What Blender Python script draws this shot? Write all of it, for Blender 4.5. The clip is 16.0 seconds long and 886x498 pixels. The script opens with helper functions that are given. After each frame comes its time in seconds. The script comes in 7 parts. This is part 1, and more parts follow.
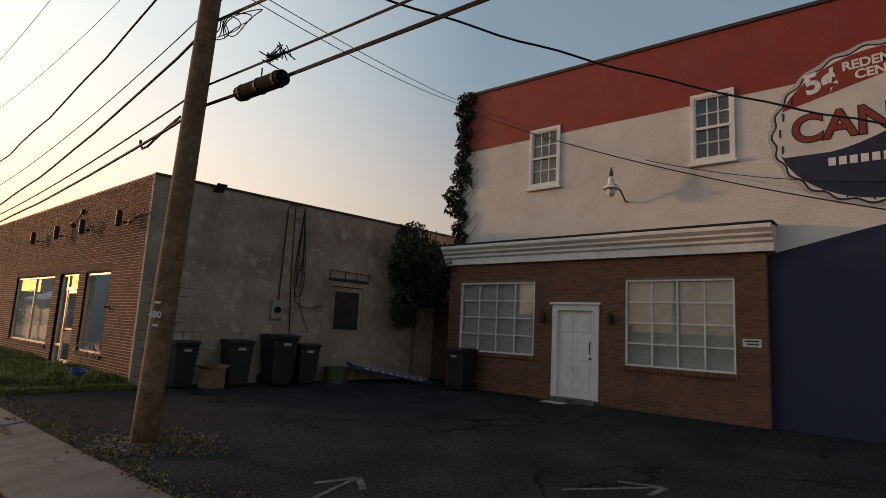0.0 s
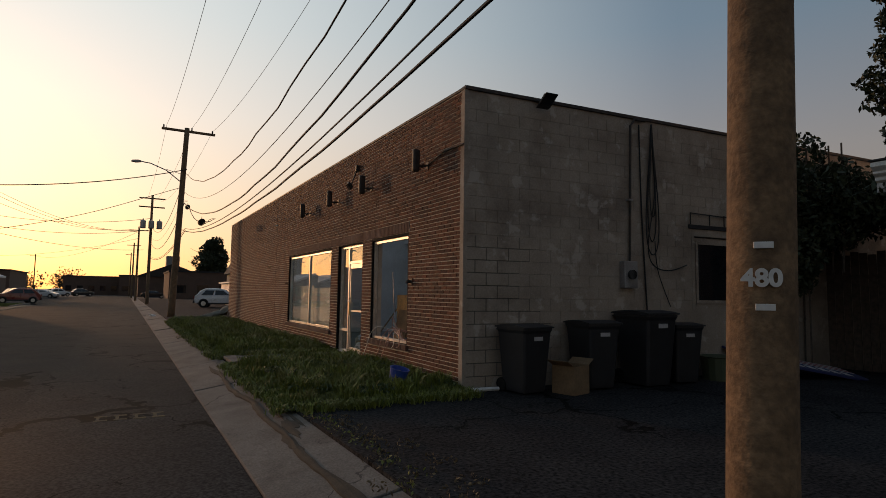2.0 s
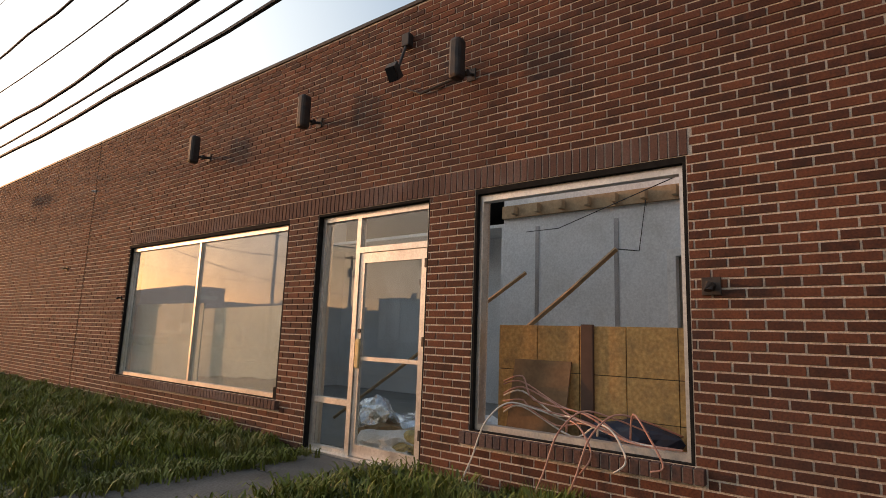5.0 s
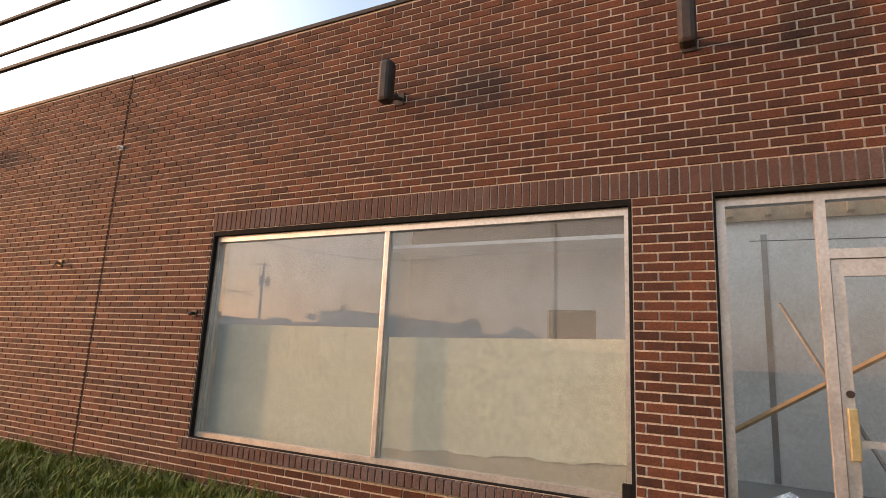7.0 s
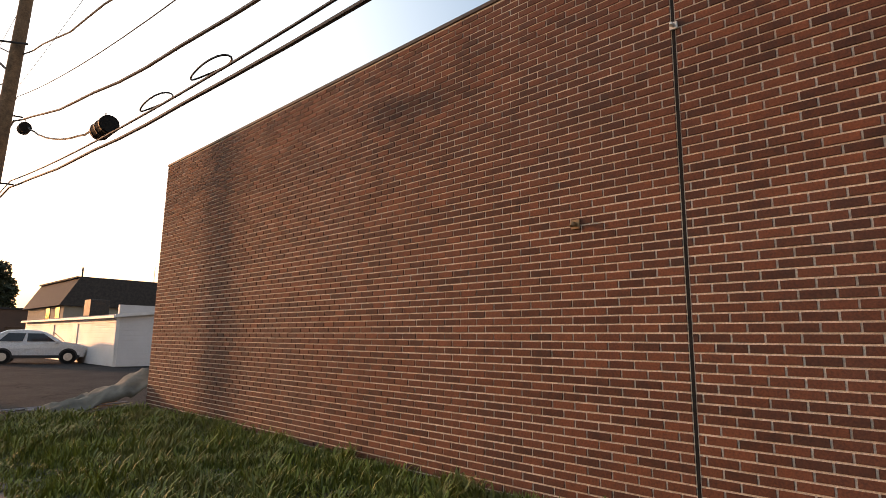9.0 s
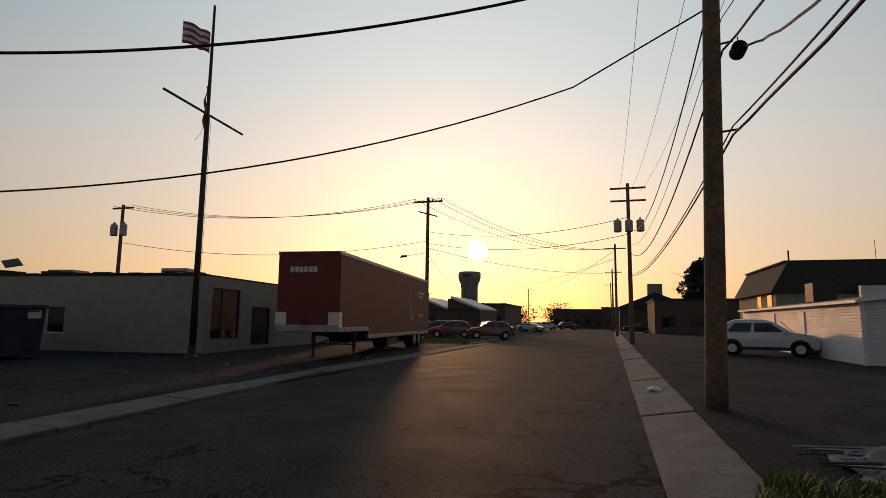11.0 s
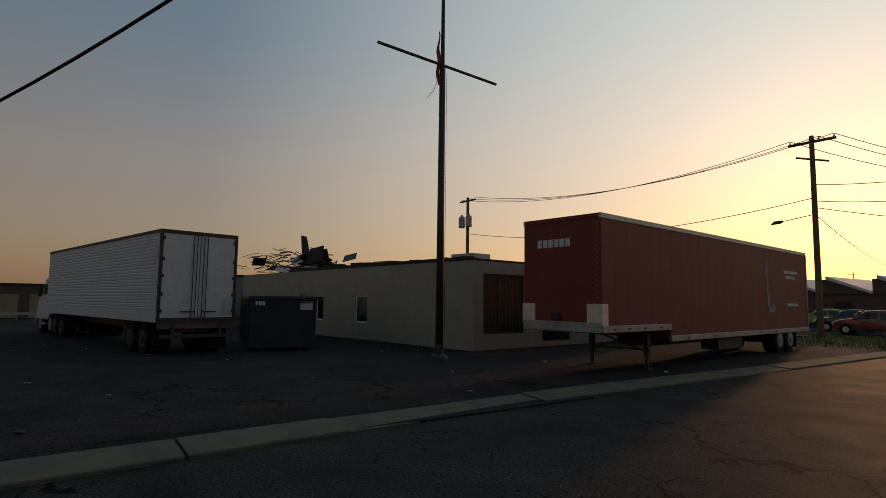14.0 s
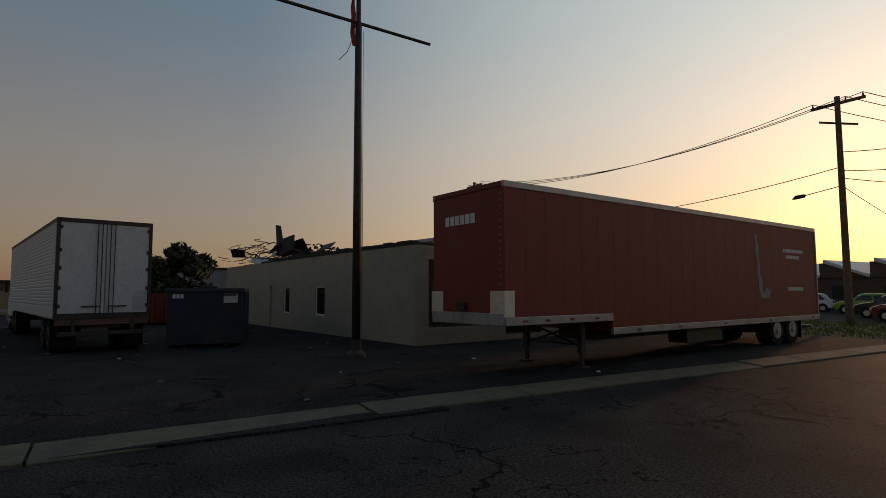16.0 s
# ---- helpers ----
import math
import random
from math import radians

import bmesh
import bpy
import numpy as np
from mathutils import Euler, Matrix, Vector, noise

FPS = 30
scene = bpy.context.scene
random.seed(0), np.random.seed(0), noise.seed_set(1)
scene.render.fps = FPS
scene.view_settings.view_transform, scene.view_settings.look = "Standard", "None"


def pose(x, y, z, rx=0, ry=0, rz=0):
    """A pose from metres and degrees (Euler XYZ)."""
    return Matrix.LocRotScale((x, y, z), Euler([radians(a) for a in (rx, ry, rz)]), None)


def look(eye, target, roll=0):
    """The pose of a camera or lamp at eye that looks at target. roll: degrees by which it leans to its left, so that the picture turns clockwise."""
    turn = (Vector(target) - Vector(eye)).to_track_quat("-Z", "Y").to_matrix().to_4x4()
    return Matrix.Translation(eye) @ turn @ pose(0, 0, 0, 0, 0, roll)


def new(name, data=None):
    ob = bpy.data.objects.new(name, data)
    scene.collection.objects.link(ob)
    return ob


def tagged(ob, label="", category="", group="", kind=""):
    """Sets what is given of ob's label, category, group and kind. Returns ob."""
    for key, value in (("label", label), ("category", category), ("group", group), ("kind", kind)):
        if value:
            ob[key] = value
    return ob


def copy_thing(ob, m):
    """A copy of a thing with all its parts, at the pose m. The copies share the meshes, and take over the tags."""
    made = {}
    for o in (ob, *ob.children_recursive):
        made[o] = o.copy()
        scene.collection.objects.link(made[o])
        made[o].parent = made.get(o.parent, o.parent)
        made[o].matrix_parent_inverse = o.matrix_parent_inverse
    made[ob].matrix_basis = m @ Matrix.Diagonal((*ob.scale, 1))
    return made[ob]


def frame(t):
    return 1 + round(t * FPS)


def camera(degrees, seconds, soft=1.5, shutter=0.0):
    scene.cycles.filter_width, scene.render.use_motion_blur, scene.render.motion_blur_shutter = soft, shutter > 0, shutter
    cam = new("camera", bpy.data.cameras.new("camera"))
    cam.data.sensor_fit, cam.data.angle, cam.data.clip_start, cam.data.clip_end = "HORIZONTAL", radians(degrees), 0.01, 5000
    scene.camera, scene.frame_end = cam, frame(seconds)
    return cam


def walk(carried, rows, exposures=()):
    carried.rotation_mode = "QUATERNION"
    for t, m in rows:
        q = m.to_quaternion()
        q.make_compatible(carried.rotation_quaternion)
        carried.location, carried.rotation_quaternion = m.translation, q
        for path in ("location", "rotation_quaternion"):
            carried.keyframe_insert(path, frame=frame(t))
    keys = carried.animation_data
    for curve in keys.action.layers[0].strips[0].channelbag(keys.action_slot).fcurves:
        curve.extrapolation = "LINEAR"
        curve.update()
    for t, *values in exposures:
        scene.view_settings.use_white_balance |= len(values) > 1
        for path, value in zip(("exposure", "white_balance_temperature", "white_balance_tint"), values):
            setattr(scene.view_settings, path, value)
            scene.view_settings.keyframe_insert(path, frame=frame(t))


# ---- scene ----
cam = camera(76.5, 16.0, 0.7)
PATH = [
    (0, (-5.081, -13.279, 1.56), (-3.59, -11.977, 1.845), 3.0),
    (0.5, (-4.937, -11.947, 1.515), (-3.594, -10.485, 1.756), 2.6),
    (1, (-4.82, -10.429, 1.464), (-3.625, -8.837, 1.664), 1.8),
    (1.5, (-4.763, -8.755, 1.477), (-3.686, -7.077, 1.644), 1.2),
    (2, (-4.571, -7.458, 1.475), (-3.592, -5.721, 1.634), 0.8),
    (2.5, (-4.546, -5.918, 1.449), (-3.513, -4.216, 1.633), 0.8),
    (3, (-4.367, -4.594, 1.463), (-3.319, -2.901, 1.648), 1.1),
    (3.2, (-4.324, -3.972, 1.398), (-3.247, -2.299, 1.597), 1.6),
    (5.3, (-4.019, 1.67, 1.281), (-2.4, 2.794, 1.62), 2.0),
    (5.5, (-4.019, 2.164, 1.292), (-2.359, 3.22, 1.651), 2.0),
    (6, (-4.069, 3.395, 1.316), (-2.341, 4.324, 1.71), 2.4),
    (6.5, (-4.075, 4.637, 1.382), (-2.338, 5.55, 1.768), 2.5),
    (7, (-4.086, 5.869, 1.437), (-2.34, 6.77, 1.811), 2.8),
    (7.5, (-4.1, 7.113, 1.488), (-2.356, 8.03, 1.832), 2.7),
    (8, (-4.145, 8.472, 1.482), (-2.42, 9.43, 1.813), 2.6),
    (8.5, (-4.063, 9.726, 1.393), (-2.468, 10.881, 1.737), 1.6),
    (9, (-4.073, 11.095, 1.391), (-2.638, 12.451, 1.715), 0.8),
    (9.5, (-4.02, 12.367, 1.381), (-2.79, 13.916, 1.68), 0.6),
    (10, (-3.953, 13.618, 1.37), (-3.164, 15.435, 1.652), -0.0),
    (10.2, (-3.923, 14.149, 1.348), (-3.382, 16.054, 1.624), 0.0),
    (12.3, (-4.237, 20.135, 1.674), (-5.762, 21.415, 1.864), 1.3),
    (12.5, (-4.284, 20.637, 1.688), (-5.821, 21.902, 1.878), 1.3),
    (13, (-4.378, 21.895, 1.699), (-5.939, 23.131, 1.889), 1.0),
    (13.5, (-4.435, 23.13, 1.71), (-6.019, 24.336, 1.9), 0.9),
    (14, (-4.464, 24.331, 1.714), (-6.09, 25.482, 1.9), 0.7),
    (14.5, (-4.47, 25.512, 1.704), (-6.122, 26.626, 1.884), 0.5),
    (15, (-4.43, 26.64, 1.683), (-6.107, 27.717, 1.853), 0.3),
    (15.5, (-4.359, 27.717, 1.661), (-6.054, 28.765, 1.821), 0.0),
    (16, (-4.313, 28.789, 1.678), (-6.029, 29.804, 1.831), -0.2),
]
walk(cam, [(t, look(eye, target, roll)) for t, eye, target, roll in PATH],
     [(0, 1.1, 9200, 34), (0.5, 0.82, 9000, 34), (1.0, 0.65, 8800, 34), (2.0, 0.55, 8600, 33), (3.0, 0.55, 8600, 33), (4.2, 1.25, 8600, 35), (5.3, 2.0, 9800, 40), (7.0, 2.5, 9800, 41), (8.0, 2.65, 9800, 41),
      (8.6, 2.65, 9800, 41), (9.0, 2.15, 9600, 40), (9.5, 1.25, 9200, 37), (10.0, 0.5, 8000, 32), (12.3, 0.35, 9300, 34), (14.0, 0.3, 9000, 32), (16.0, 0.3, 8900, 31)])

# ---- light ----
SUN_AZ, SUN_EL = 16.5, 7.0
world = bpy.data.worlds.new("world")
scene.world = world
world.use_nodes = True
wn = world.node_tree
sky = wn.nodes.new("ShaderNodeTexSky")
sky.sky_type = "NISHITA"
sky.sun_disc = False
sky.sun_elevation = radians(SUN_EL)
sky.sun_rotation = radians(-SUN_AZ)
sky.air_density, sky.dust_density, sky.ozone_density = 1.4, 1.0, 3.0
SUN_VIEW = Vector((-math.sin(radians(13.0)) * math.cos(radians(7.1)), math.cos(radians(13.0)) * math.cos(radians(7.1)), math.sin(radians(7.1))))


def sky_ramp(value, stops):
    r = wn.nodes.new("ShaderNodeValToRGB")
    while len(r.color_ramp.elements) < len(stops):
        r.color_ramp.elements.new(0.5)
    for e, (at, c) in zip(r.color_ramp.elements, stops):
        e.position, e.color = at, (*c, 1)
    wn.links.new(value, r.inputs[0])
    return r.outputs[0]


# evening haze: grey and dim low down, bluer higher up, a broad pale glow round the sun
way = wn.nodes.new("ShaderNodeTexCoord").outputs["Generated"]
split = wn.nodes.new("ShaderNodeSeparateXYZ")
wn.links.new(way, split.inputs[0])
haze = sky_ramp(split.outputs["Z"], ((0.0, (0.08, 0.066, 0.068)), (0.1, (0.1, 0.092, 0.098)), (0.22, (0.1, 0.11, 0.12)), (0.42, (0.045, 0.1, 0.145)), (1.0, (0.035, 0.085, 0.14))))
tone = sky_ramp(split.outputs["Z"], ((0.0, (0.24, 0.17, 0.09)), (0.12, (0.25, 0.225, 0.15)), (0.28, (0.27, 0.32, 0.29)), (0.6, (0.27, 0.4, 0.4))))
near = wn.nodes.new("ShaderNodeVectorMath")
near.operation = "DOT_PRODUCT"
near.inputs[1].default_value = SUN_VIEW
wn.links.new(way, near.inputs[0])
lobe = wn.nodes.new("ShaderNodeMapRange")
lobe.inputs["From Min"].default_value, lobe.inputs["From Max"].default_value = 0.42, 0.97
wn.links.new(near.outputs["Value"], lobe.inputs["Value"])
soften = wn.nodes.new("ShaderNodeMath")
soften.operation = "POWER"
soften.inputs[1].default_value = 1.35
wn.links.new(lobe.outputs["Result"], soften.inputs[0])
glow = wn.nodes.new("ShaderNodeVectorMath")
glow.operation = "SCALE"
wn.links.new(tone, glow.inputs[0])
wn.links.new(soften.outputs[0], glow.inputs["Scale"])
dusk = wn.nodes.new("ShaderNodeMapRange")
dusk.inputs["From Min"].default_value, dusk.inputs["From Max"].default_value = -0.8, 0.5
dusk.inputs["To Min"].default_value, dusk.inputs["To Max"].default_value = 0.5, 1.05
wn.links.new(near.outputs["Value"], dusk.inputs["Value"])
dim = wn.nodes.new("ShaderNodeVectorMath")
dim.operation = "SCALE"
wn.links.new(haze, dim.inputs[0])
wn.links.new(dusk.outputs["Result"], dim.inputs["Scale"])
veil = wn.nodes.new("ShaderNodeVectorMath")
veil.operation = "ADD"
wn.links.new(dim.outputs[0], veil.inputs[0])
wn.links.new(glow.outputs[0], veil.inputs[1])
hazy = wn.nodes.new("ShaderNodeBackground")
wn.links.new(veil.outputs[0], hazy.inputs["Color"])
both = wn.nodes.new("ShaderNodeAddShader")
wn.nodes["Background"].inputs["Strength"].default_value = 0.05
wn.links.new(sky.outputs[0], wn.nodes["Background"].inputs["Color"])
wn.links.new(wn.nodes["Background"].outputs[0], both.inputs[0])
wn.links.new(hazy.outputs[0], both.inputs[1])
wn.links.new(both.outputs[0], wn.nodes["World Output"].inputs["Surface"])
sun_data = bpy.data.lights.new("sun", "SUN")
sun_data.energy, sun_data.angle, sun_data.color = 0.55, radians(2.0), (1.0, 0.62, 0.34)
sun_dir = Vector((-math.sin(radians(SUN_AZ)) * math.cos(radians(SUN_EL)), math.cos(radians(SUN_AZ)) * math.cos(radians(SUN_EL)), math.sin(radians(SUN_EL))))
sun_lamp = new("sun", sun_data)
sun_lamp.matrix_world = look(sun_dir * 100, (0, 0, 0))


# ---- mesh helpers ----
def part(name, bm, material, parent=None, label="", smooth=False):
    me = bpy.data.meshes.new(name)
    bm.normal_update()
    bm.to_mesh(me)
    bm.free()
    if material:
        me.materials.append(material)
    if smooth:
        for p in me.polygons:
            p.use_smooth = True
    ob = new(name, me)
    if parent:
        ob.parent = parent
    if label:
        ob["label"] = label
    return ob


def thing(name, label, category, m=None, group="", kind=""):
    ob = new(name)
    ob.empty_display_size = 0.1
    ob.matrix_world = m or Matrix()
    return tagged(ob, label, category, group, kind)


def box(x0, x1, y0, y1, z0, z1, bevel=0.0, bm=None):
    own = bmesh.new()
    v = [own.verts.new((x, y, z)) for x in (x0, x1) for y in (y0, y1) for z in (z0, z1)]
    for f in ((0, 1, 3, 2), (4, 6, 7, 5), (0, 4, 5, 1), (2, 3, 7, 6), (0, 2, 6, 4), (1, 5, 7, 3)):
        own.faces.new([v[i] for i in f])
    if bevel:
        bmesh.ops.bevel(own, geom=own.edges[:], offset=bevel, segments=2, affect="EDGES", profile=0.5)
    bmesh.ops.recalc_face_normals(own, faces=own.faces[:])
    return join(bm, own)


def join(bm, own):
    if bm is None:
        return own
    me = bpy.data.meshes.new("t")
    own.to_mesh(me)
    own.free()
    bm.from_mesh(me)
    bpy.data.meshes.remove(me)
    return bm


def tube(points, radius, segs=8, bm=None, radius2=None, caps=True):
    own = bmesh.new()
    pts = [Vector(p) for p in points]
    rings = []
    n = len(pts)
    for i, p in enumerate(pts):
        d = (pts[min(i + 1, n - 1)] - pts[max(i - 1, 0)]).normalized()
        a = d.orthogonal().normalized() if abs(d.z) < 0.95 else Vector((1, 0, 0))
        if abs(d.z) < 0.95:
            a = d.cross(Vector((0, 0, 1))).normalized()
        b = d.cross(a).normalized()
        a = b.cross(d)
        r = radius if radius2 is None else radius + (radius2 - radius) * i / max(1, n - 1)
        rings.append([own.verts.new(p + (a * math.cos(t) + b * math.sin(t)) * r) for t in (2 * math.pi * k / segs for k in range(segs))])
    for r0, r1 in zip(rings, rings[1:]):
        for k in range(segs):
            own.faces.new((r0[k], r0[(k + 1) % segs], r1[(k + 1) % segs], r1[k]))
    if caps:
        own.faces.new(rings[0])
        own.faces.new(rings[-1])
    bmesh.ops.recalc_face_normals(own, faces=own.faces[:])
    return join(bm, own)


def smooth_line(pts, steps=5):
    P = [Vector(p) for p in pts]
    out = []
    for k in range(len(P) - 1):
        p0, p1, p2, p3 = P[max(0, k - 1)], P[k], P[k + 1], P[min(len(P) - 1, k + 2)]
        for i in range(steps):
            t = i / steps
            out.append(0.5 * ((2 * p1) + (p2 - p0) * t + (2 * p0 - 5 * p1 + 4 * p2 - p3) * t * t + (3 * p1 - p0 - 3 * p2 + p3) * t ** 3))
    return out + [P[-1]]


def prism(outline, depth0, depth1, axis="x", bevel=0.0, bm=None):
    """A plate with the outline (a, b), from depth0 to depth1 along the axis."""
    own = bmesh.new()
    put = {"x": lambda a, b, d: (d, a, b), "y": lambda a, b, d: (a, d, b), "z": lambda a, b, d: (a, b, d)}[axis]
    lo = [own.verts.new(put(a, b, depth0)) for a, b in outline]
    hi = [own.verts.new(put(a, b, depth1)) for a, b in outline]
    own.faces.new(lo)
    own.faces.new(hi[::-1])
    for i in range(len(outline)):
        j = (i + 1) % len(outline)
        own.faces.new((lo[i], hi[i], hi[j], lo[j]))
    bmesh.ops.recalc_face_normals(own, faces=own.faces[:])
    if bevel:
        bmesh.ops.bevel(own, geom=own.edges[:], offset=bevel, segments=2, affect="EDGES", profile=0.5)
    return join(bm, own)


def lathe(profile, segs=16, bm=None, centre=(0, 0, 0)):
    own = bmesh.new()
    rings = []
    for r, z in profile:
        rings.append([own.verts.new((centre[0] + r * math.cos(2 * math.pi * k / segs), centre[1] + r * math.sin(2 * math.pi * k / segs), centre[2] + z)) for k in range(segs)])
    for r0, r1 in zip(rings, rings[1:]):
        for k in range(segs):
            own.faces.new((r0[k], r0[(k + 1) % segs], r1[(k + 1) % segs], r1[k]))
    own.faces.new(rings[0])
    own.faces.new(rings[-1])
    bmesh.ops.recalc_face_normals(own, faces=own.faces[:])
    return join(bm, own)


def holed(axis, d0, d1, a0, a1, b0, b1, holes):
    """A wall slab between d0 and d1 along the axis, over a and z, with rectangular holes (a0, a1, z0, z1)."""
    bm = bmesh.new()
    cuts = sorted({a0, a1, *[c for h in holes for c in h[:2] if a0 < c < a1]})
    for p, q in zip(cuts, cuts[1:]):
        mid = (p + q) / 2
        spans, at = [], b0
        for h in sorted((h for h in holes if h[0] < mid < h[1]), key=lambda h: h[2]):
            if h[2] > at:
                spans.append((at, h[2]))
            at = max(at, h[3])
        if at < b1:
            spans.append((at, b1))
        for s, e in spans:
            if axis == "x":
                box(d0, d1, p, q, s, e, bm=bm)
            else:
                box(p, q, d0, d1, s, e, bm=bm)
    return bm


def raw(name, verts, faces, material, parent=None, label="", kind=""):
    me = bpy.data.meshes.new(name)
    me.from_pydata(verts, [], faces)
    me.materials.append(material)
    ob = new(name, me)
    if parent:
        ob.parent = parent
    return tagged(ob, label, "", "", kind)


# ---- materials ----
def material(name, c1, c2, rough=0.8, scale=6.0, bump=0.2, bump_scale=60.0, metal=0.0, stain=None, stain_scale=0.7, stain_amount=0.5, island=0.0, random_object=False, coat=0.0, spec=0.5, bump_dist=0.01, per_object=False, grain=0.12, grain_scale=0):
    m = bpy.data.materials.new(name)
    m.use_nodes = True
    nt = m.node_tree
    N, L = nt.nodes, nt.links
    b = N["Principled BSDF"]
    b.inputs["Roughness"].default_value = rough
    b.inputs["Metallic"].default_value = metal
    b.inputs["Coat Weight"].default_value = coat
    b.inputs["Specular IOR Level"].default_value = spec
    geo = N.new("ShaderNodeNewGeometry")
    pos = geo.outputs["Position"]
    if per_object:
        pos = N.new("ShaderNodeTexCoord").outputs["Object"]
    n1 = N.new("ShaderNodeTexNoise")
    n1.inputs["Scale"].default_value, n1.inputs["Detail"].default_value = scale, 6
    L.new(pos, n1.inputs["Vector"])
    mix = N.new("ShaderNodeMix")
    mix.data_type = "RGBA"
    mix.inputs["A"].default_value, mix.inputs["B"].default_value = (*c1, 1), (*c2, 1)
    ramp = N.new("ShaderNodeMapRange")
    ramp.inputs["From Min"].default_value, ramp.inputs["From Max"].default_value = 0.3, 0.7
    L.new(n1.outputs["Fac"], ramp.inputs["Value"])
    fac = ramp.outputs["Result"]
    if island:
        src = N.new("ShaderNodeObjectInfo").outputs["Random"] if random_object else geo.outputs["Random Per Island"]
        mm = N.new("ShaderNodeMix")
        mm.inputs["Factor"].default_value = island
        L.new(fac, mm.inputs["A"])
        L.new(src, mm.inputs["B"])
        fac = mm.outputs["Result"]
    L.new(fac, mix.inputs["Factor"])
    colour = mix.outputs["Result"]
    if stain:
        n2 = N.new("ShaderNodeTexNoise")
        n2.inputs["Scale"].default_value, n2.inputs["Detail"].default_value, n2.inputs["Roughness"].default_value = stain_scale, 8, 0.65
        L.new(pos, n2.inputs["Vector"])
        r2 = N.new("ShaderNodeMapRange")
        r2.inputs["From Min"].default_value, r2.inputs["From Max"].default_value = 0.48, 0.68
        r2.inputs["To Max"].default_value = stain_amount
        L.new(n2.outputs["Fac"], r2.inputs["Value"])
        m2 = N.new("ShaderNodeMix")
        m2.data_type = "RGBA"
        L.new(r2.outputs["Result"], m2.inputs["Factor"])
        L.new(colour, m2.inputs["A"])
        m2.inputs["B"].default_value = (*stain, 1)
        colour = m2.outputs["Result"]
    if bump:
        g = N.new("ShaderNodeTexNoise")
        g.inputs["Scale"].default_value, g.inputs["Detail"].default_value = grain_scale or bump_scale * 0.55, 3
        L.new(pos, g.inputs["Vector"])
        gr = N.new("ShaderNodeMapRange")
        gr.inputs["From Min"].default_value, gr.inputs["From Max"].default_value = 0.3, 0.7
        gr.inputs["To Min"].default_value, gr.inputs["To Max"].default_value = 1 - grain, 1 + grain
        L.new(g.outputs["Fac"], gr.inputs["Value"])
        gm = N.new("ShaderNodeVectorMath")
        gm.operation = "SCALE"
        L.new(colour, gm.inputs[0])
        L.new(gr.outputs["Result"], gm.inputs["Scale"])
        colour = gm.outputs[0]
    L.new(colour, b.inputs["Base Color"])
    if bump:
        n3 = N.new("ShaderNodeTexNoise")
        n3.inputs["Scale"].default_value, n3.inputs["Detail"].default_value = bump_scale, 4
        L.new(pos, n3.inputs["Vector"])
        bp = N.new("ShaderNodeBump")
        bp.inputs["Strength"].default_value, bp.inputs["Distance"].default_value = bump, bump_dist
        L.new(n3.outputs["Fac"], bp.inputs["Height"])
        L.new(bp.outputs["Normal"], b.inputs["Normal"])
        rr = N.new("ShaderNodeMapRange")
        rr.inputs["To Min"].default_value, rr.inputs["To Max"].default_value = max(0.02, rough - 0.12), min(1, rough + 0.12)
        L.new(n1.outputs["Fac"], rr.inputs["Value"])
        L.new(rr.outputs["Result"], b.inputs["Roughness"])
    return m


def cracked(m, colour, scale, width, amount=1.0):
    """Dark cracks along warped cell edges, cut into the surface."""
    N, L = m.node_tree.nodes, m.node_tree.links
    b = N["Principled BSDF"]
    geo = N.new("ShaderNodeNewGeometry")
    warp = N.new("ShaderNodeTexNoise")
    warp.inputs["Scale"].default_value, warp.inputs["Detail"].default_value = 1.3, 6
    L.new(geo.outputs["Position"], warp.inputs["Vector"])
    add = N.new("ShaderNodeVectorMath")
    add.operation = "MULTIPLY_ADD"
    add.inputs[1].default_value = (1.6, 1.6, 0)
    L.new(warp.outputs["Color"], add.inputs[0])
    L.new(geo.outputs["Position"], add.inputs[2])
    v = N.new("ShaderNodeTexVoronoi")
    v.feature = "DISTANCE_TO_EDGE"
    v.inputs["Scale"].default_value = scale
    L.new(add.outputs[0], v.inputs["Vector"])
    mask = N.new("ShaderNodeTexNoise")
    mask.inputs["Scale"].default_value = 0.35
    L.new(geo.outputs["Position"], mask.inputs["Vector"])
    w = N.new("ShaderNodeMapRange")
    w.inputs["From Min"].default_value, w.inputs["From Max"].default_value = 0.44, 0.6
    w.inputs["To Max"].default_value = width
    L.new(mask.outputs["Fac"], w.inputs["Value"])
    lt = N.new("ShaderNodeMath")
    lt.operation = "LESS_THAN"
    L.new(v.outputs["Distance"], lt.inputs[0])
    L.new(w.outputs["Result"], lt.inputs[1])
    sc = N.new("ShaderNodeMath")
    sc.operation = "MULTIPLY"
    sc.inputs[1].default_value = amount
    L.new(lt.outputs[0], sc.inputs[0])
    old = b.inputs["Base Color"].links[0].from_socket
    mx = N.new("ShaderNodeMix")
    mx.data_type = "RGBA"
    L.new(sc.outputs[0], mx.inputs["Factor"])
    L.new(old, mx.inputs["A"])
    mx.inputs["B"].default_value = (*colour, 1)
    L.new(mx.outputs["Result"], b.inputs["Base Color"])
    return m


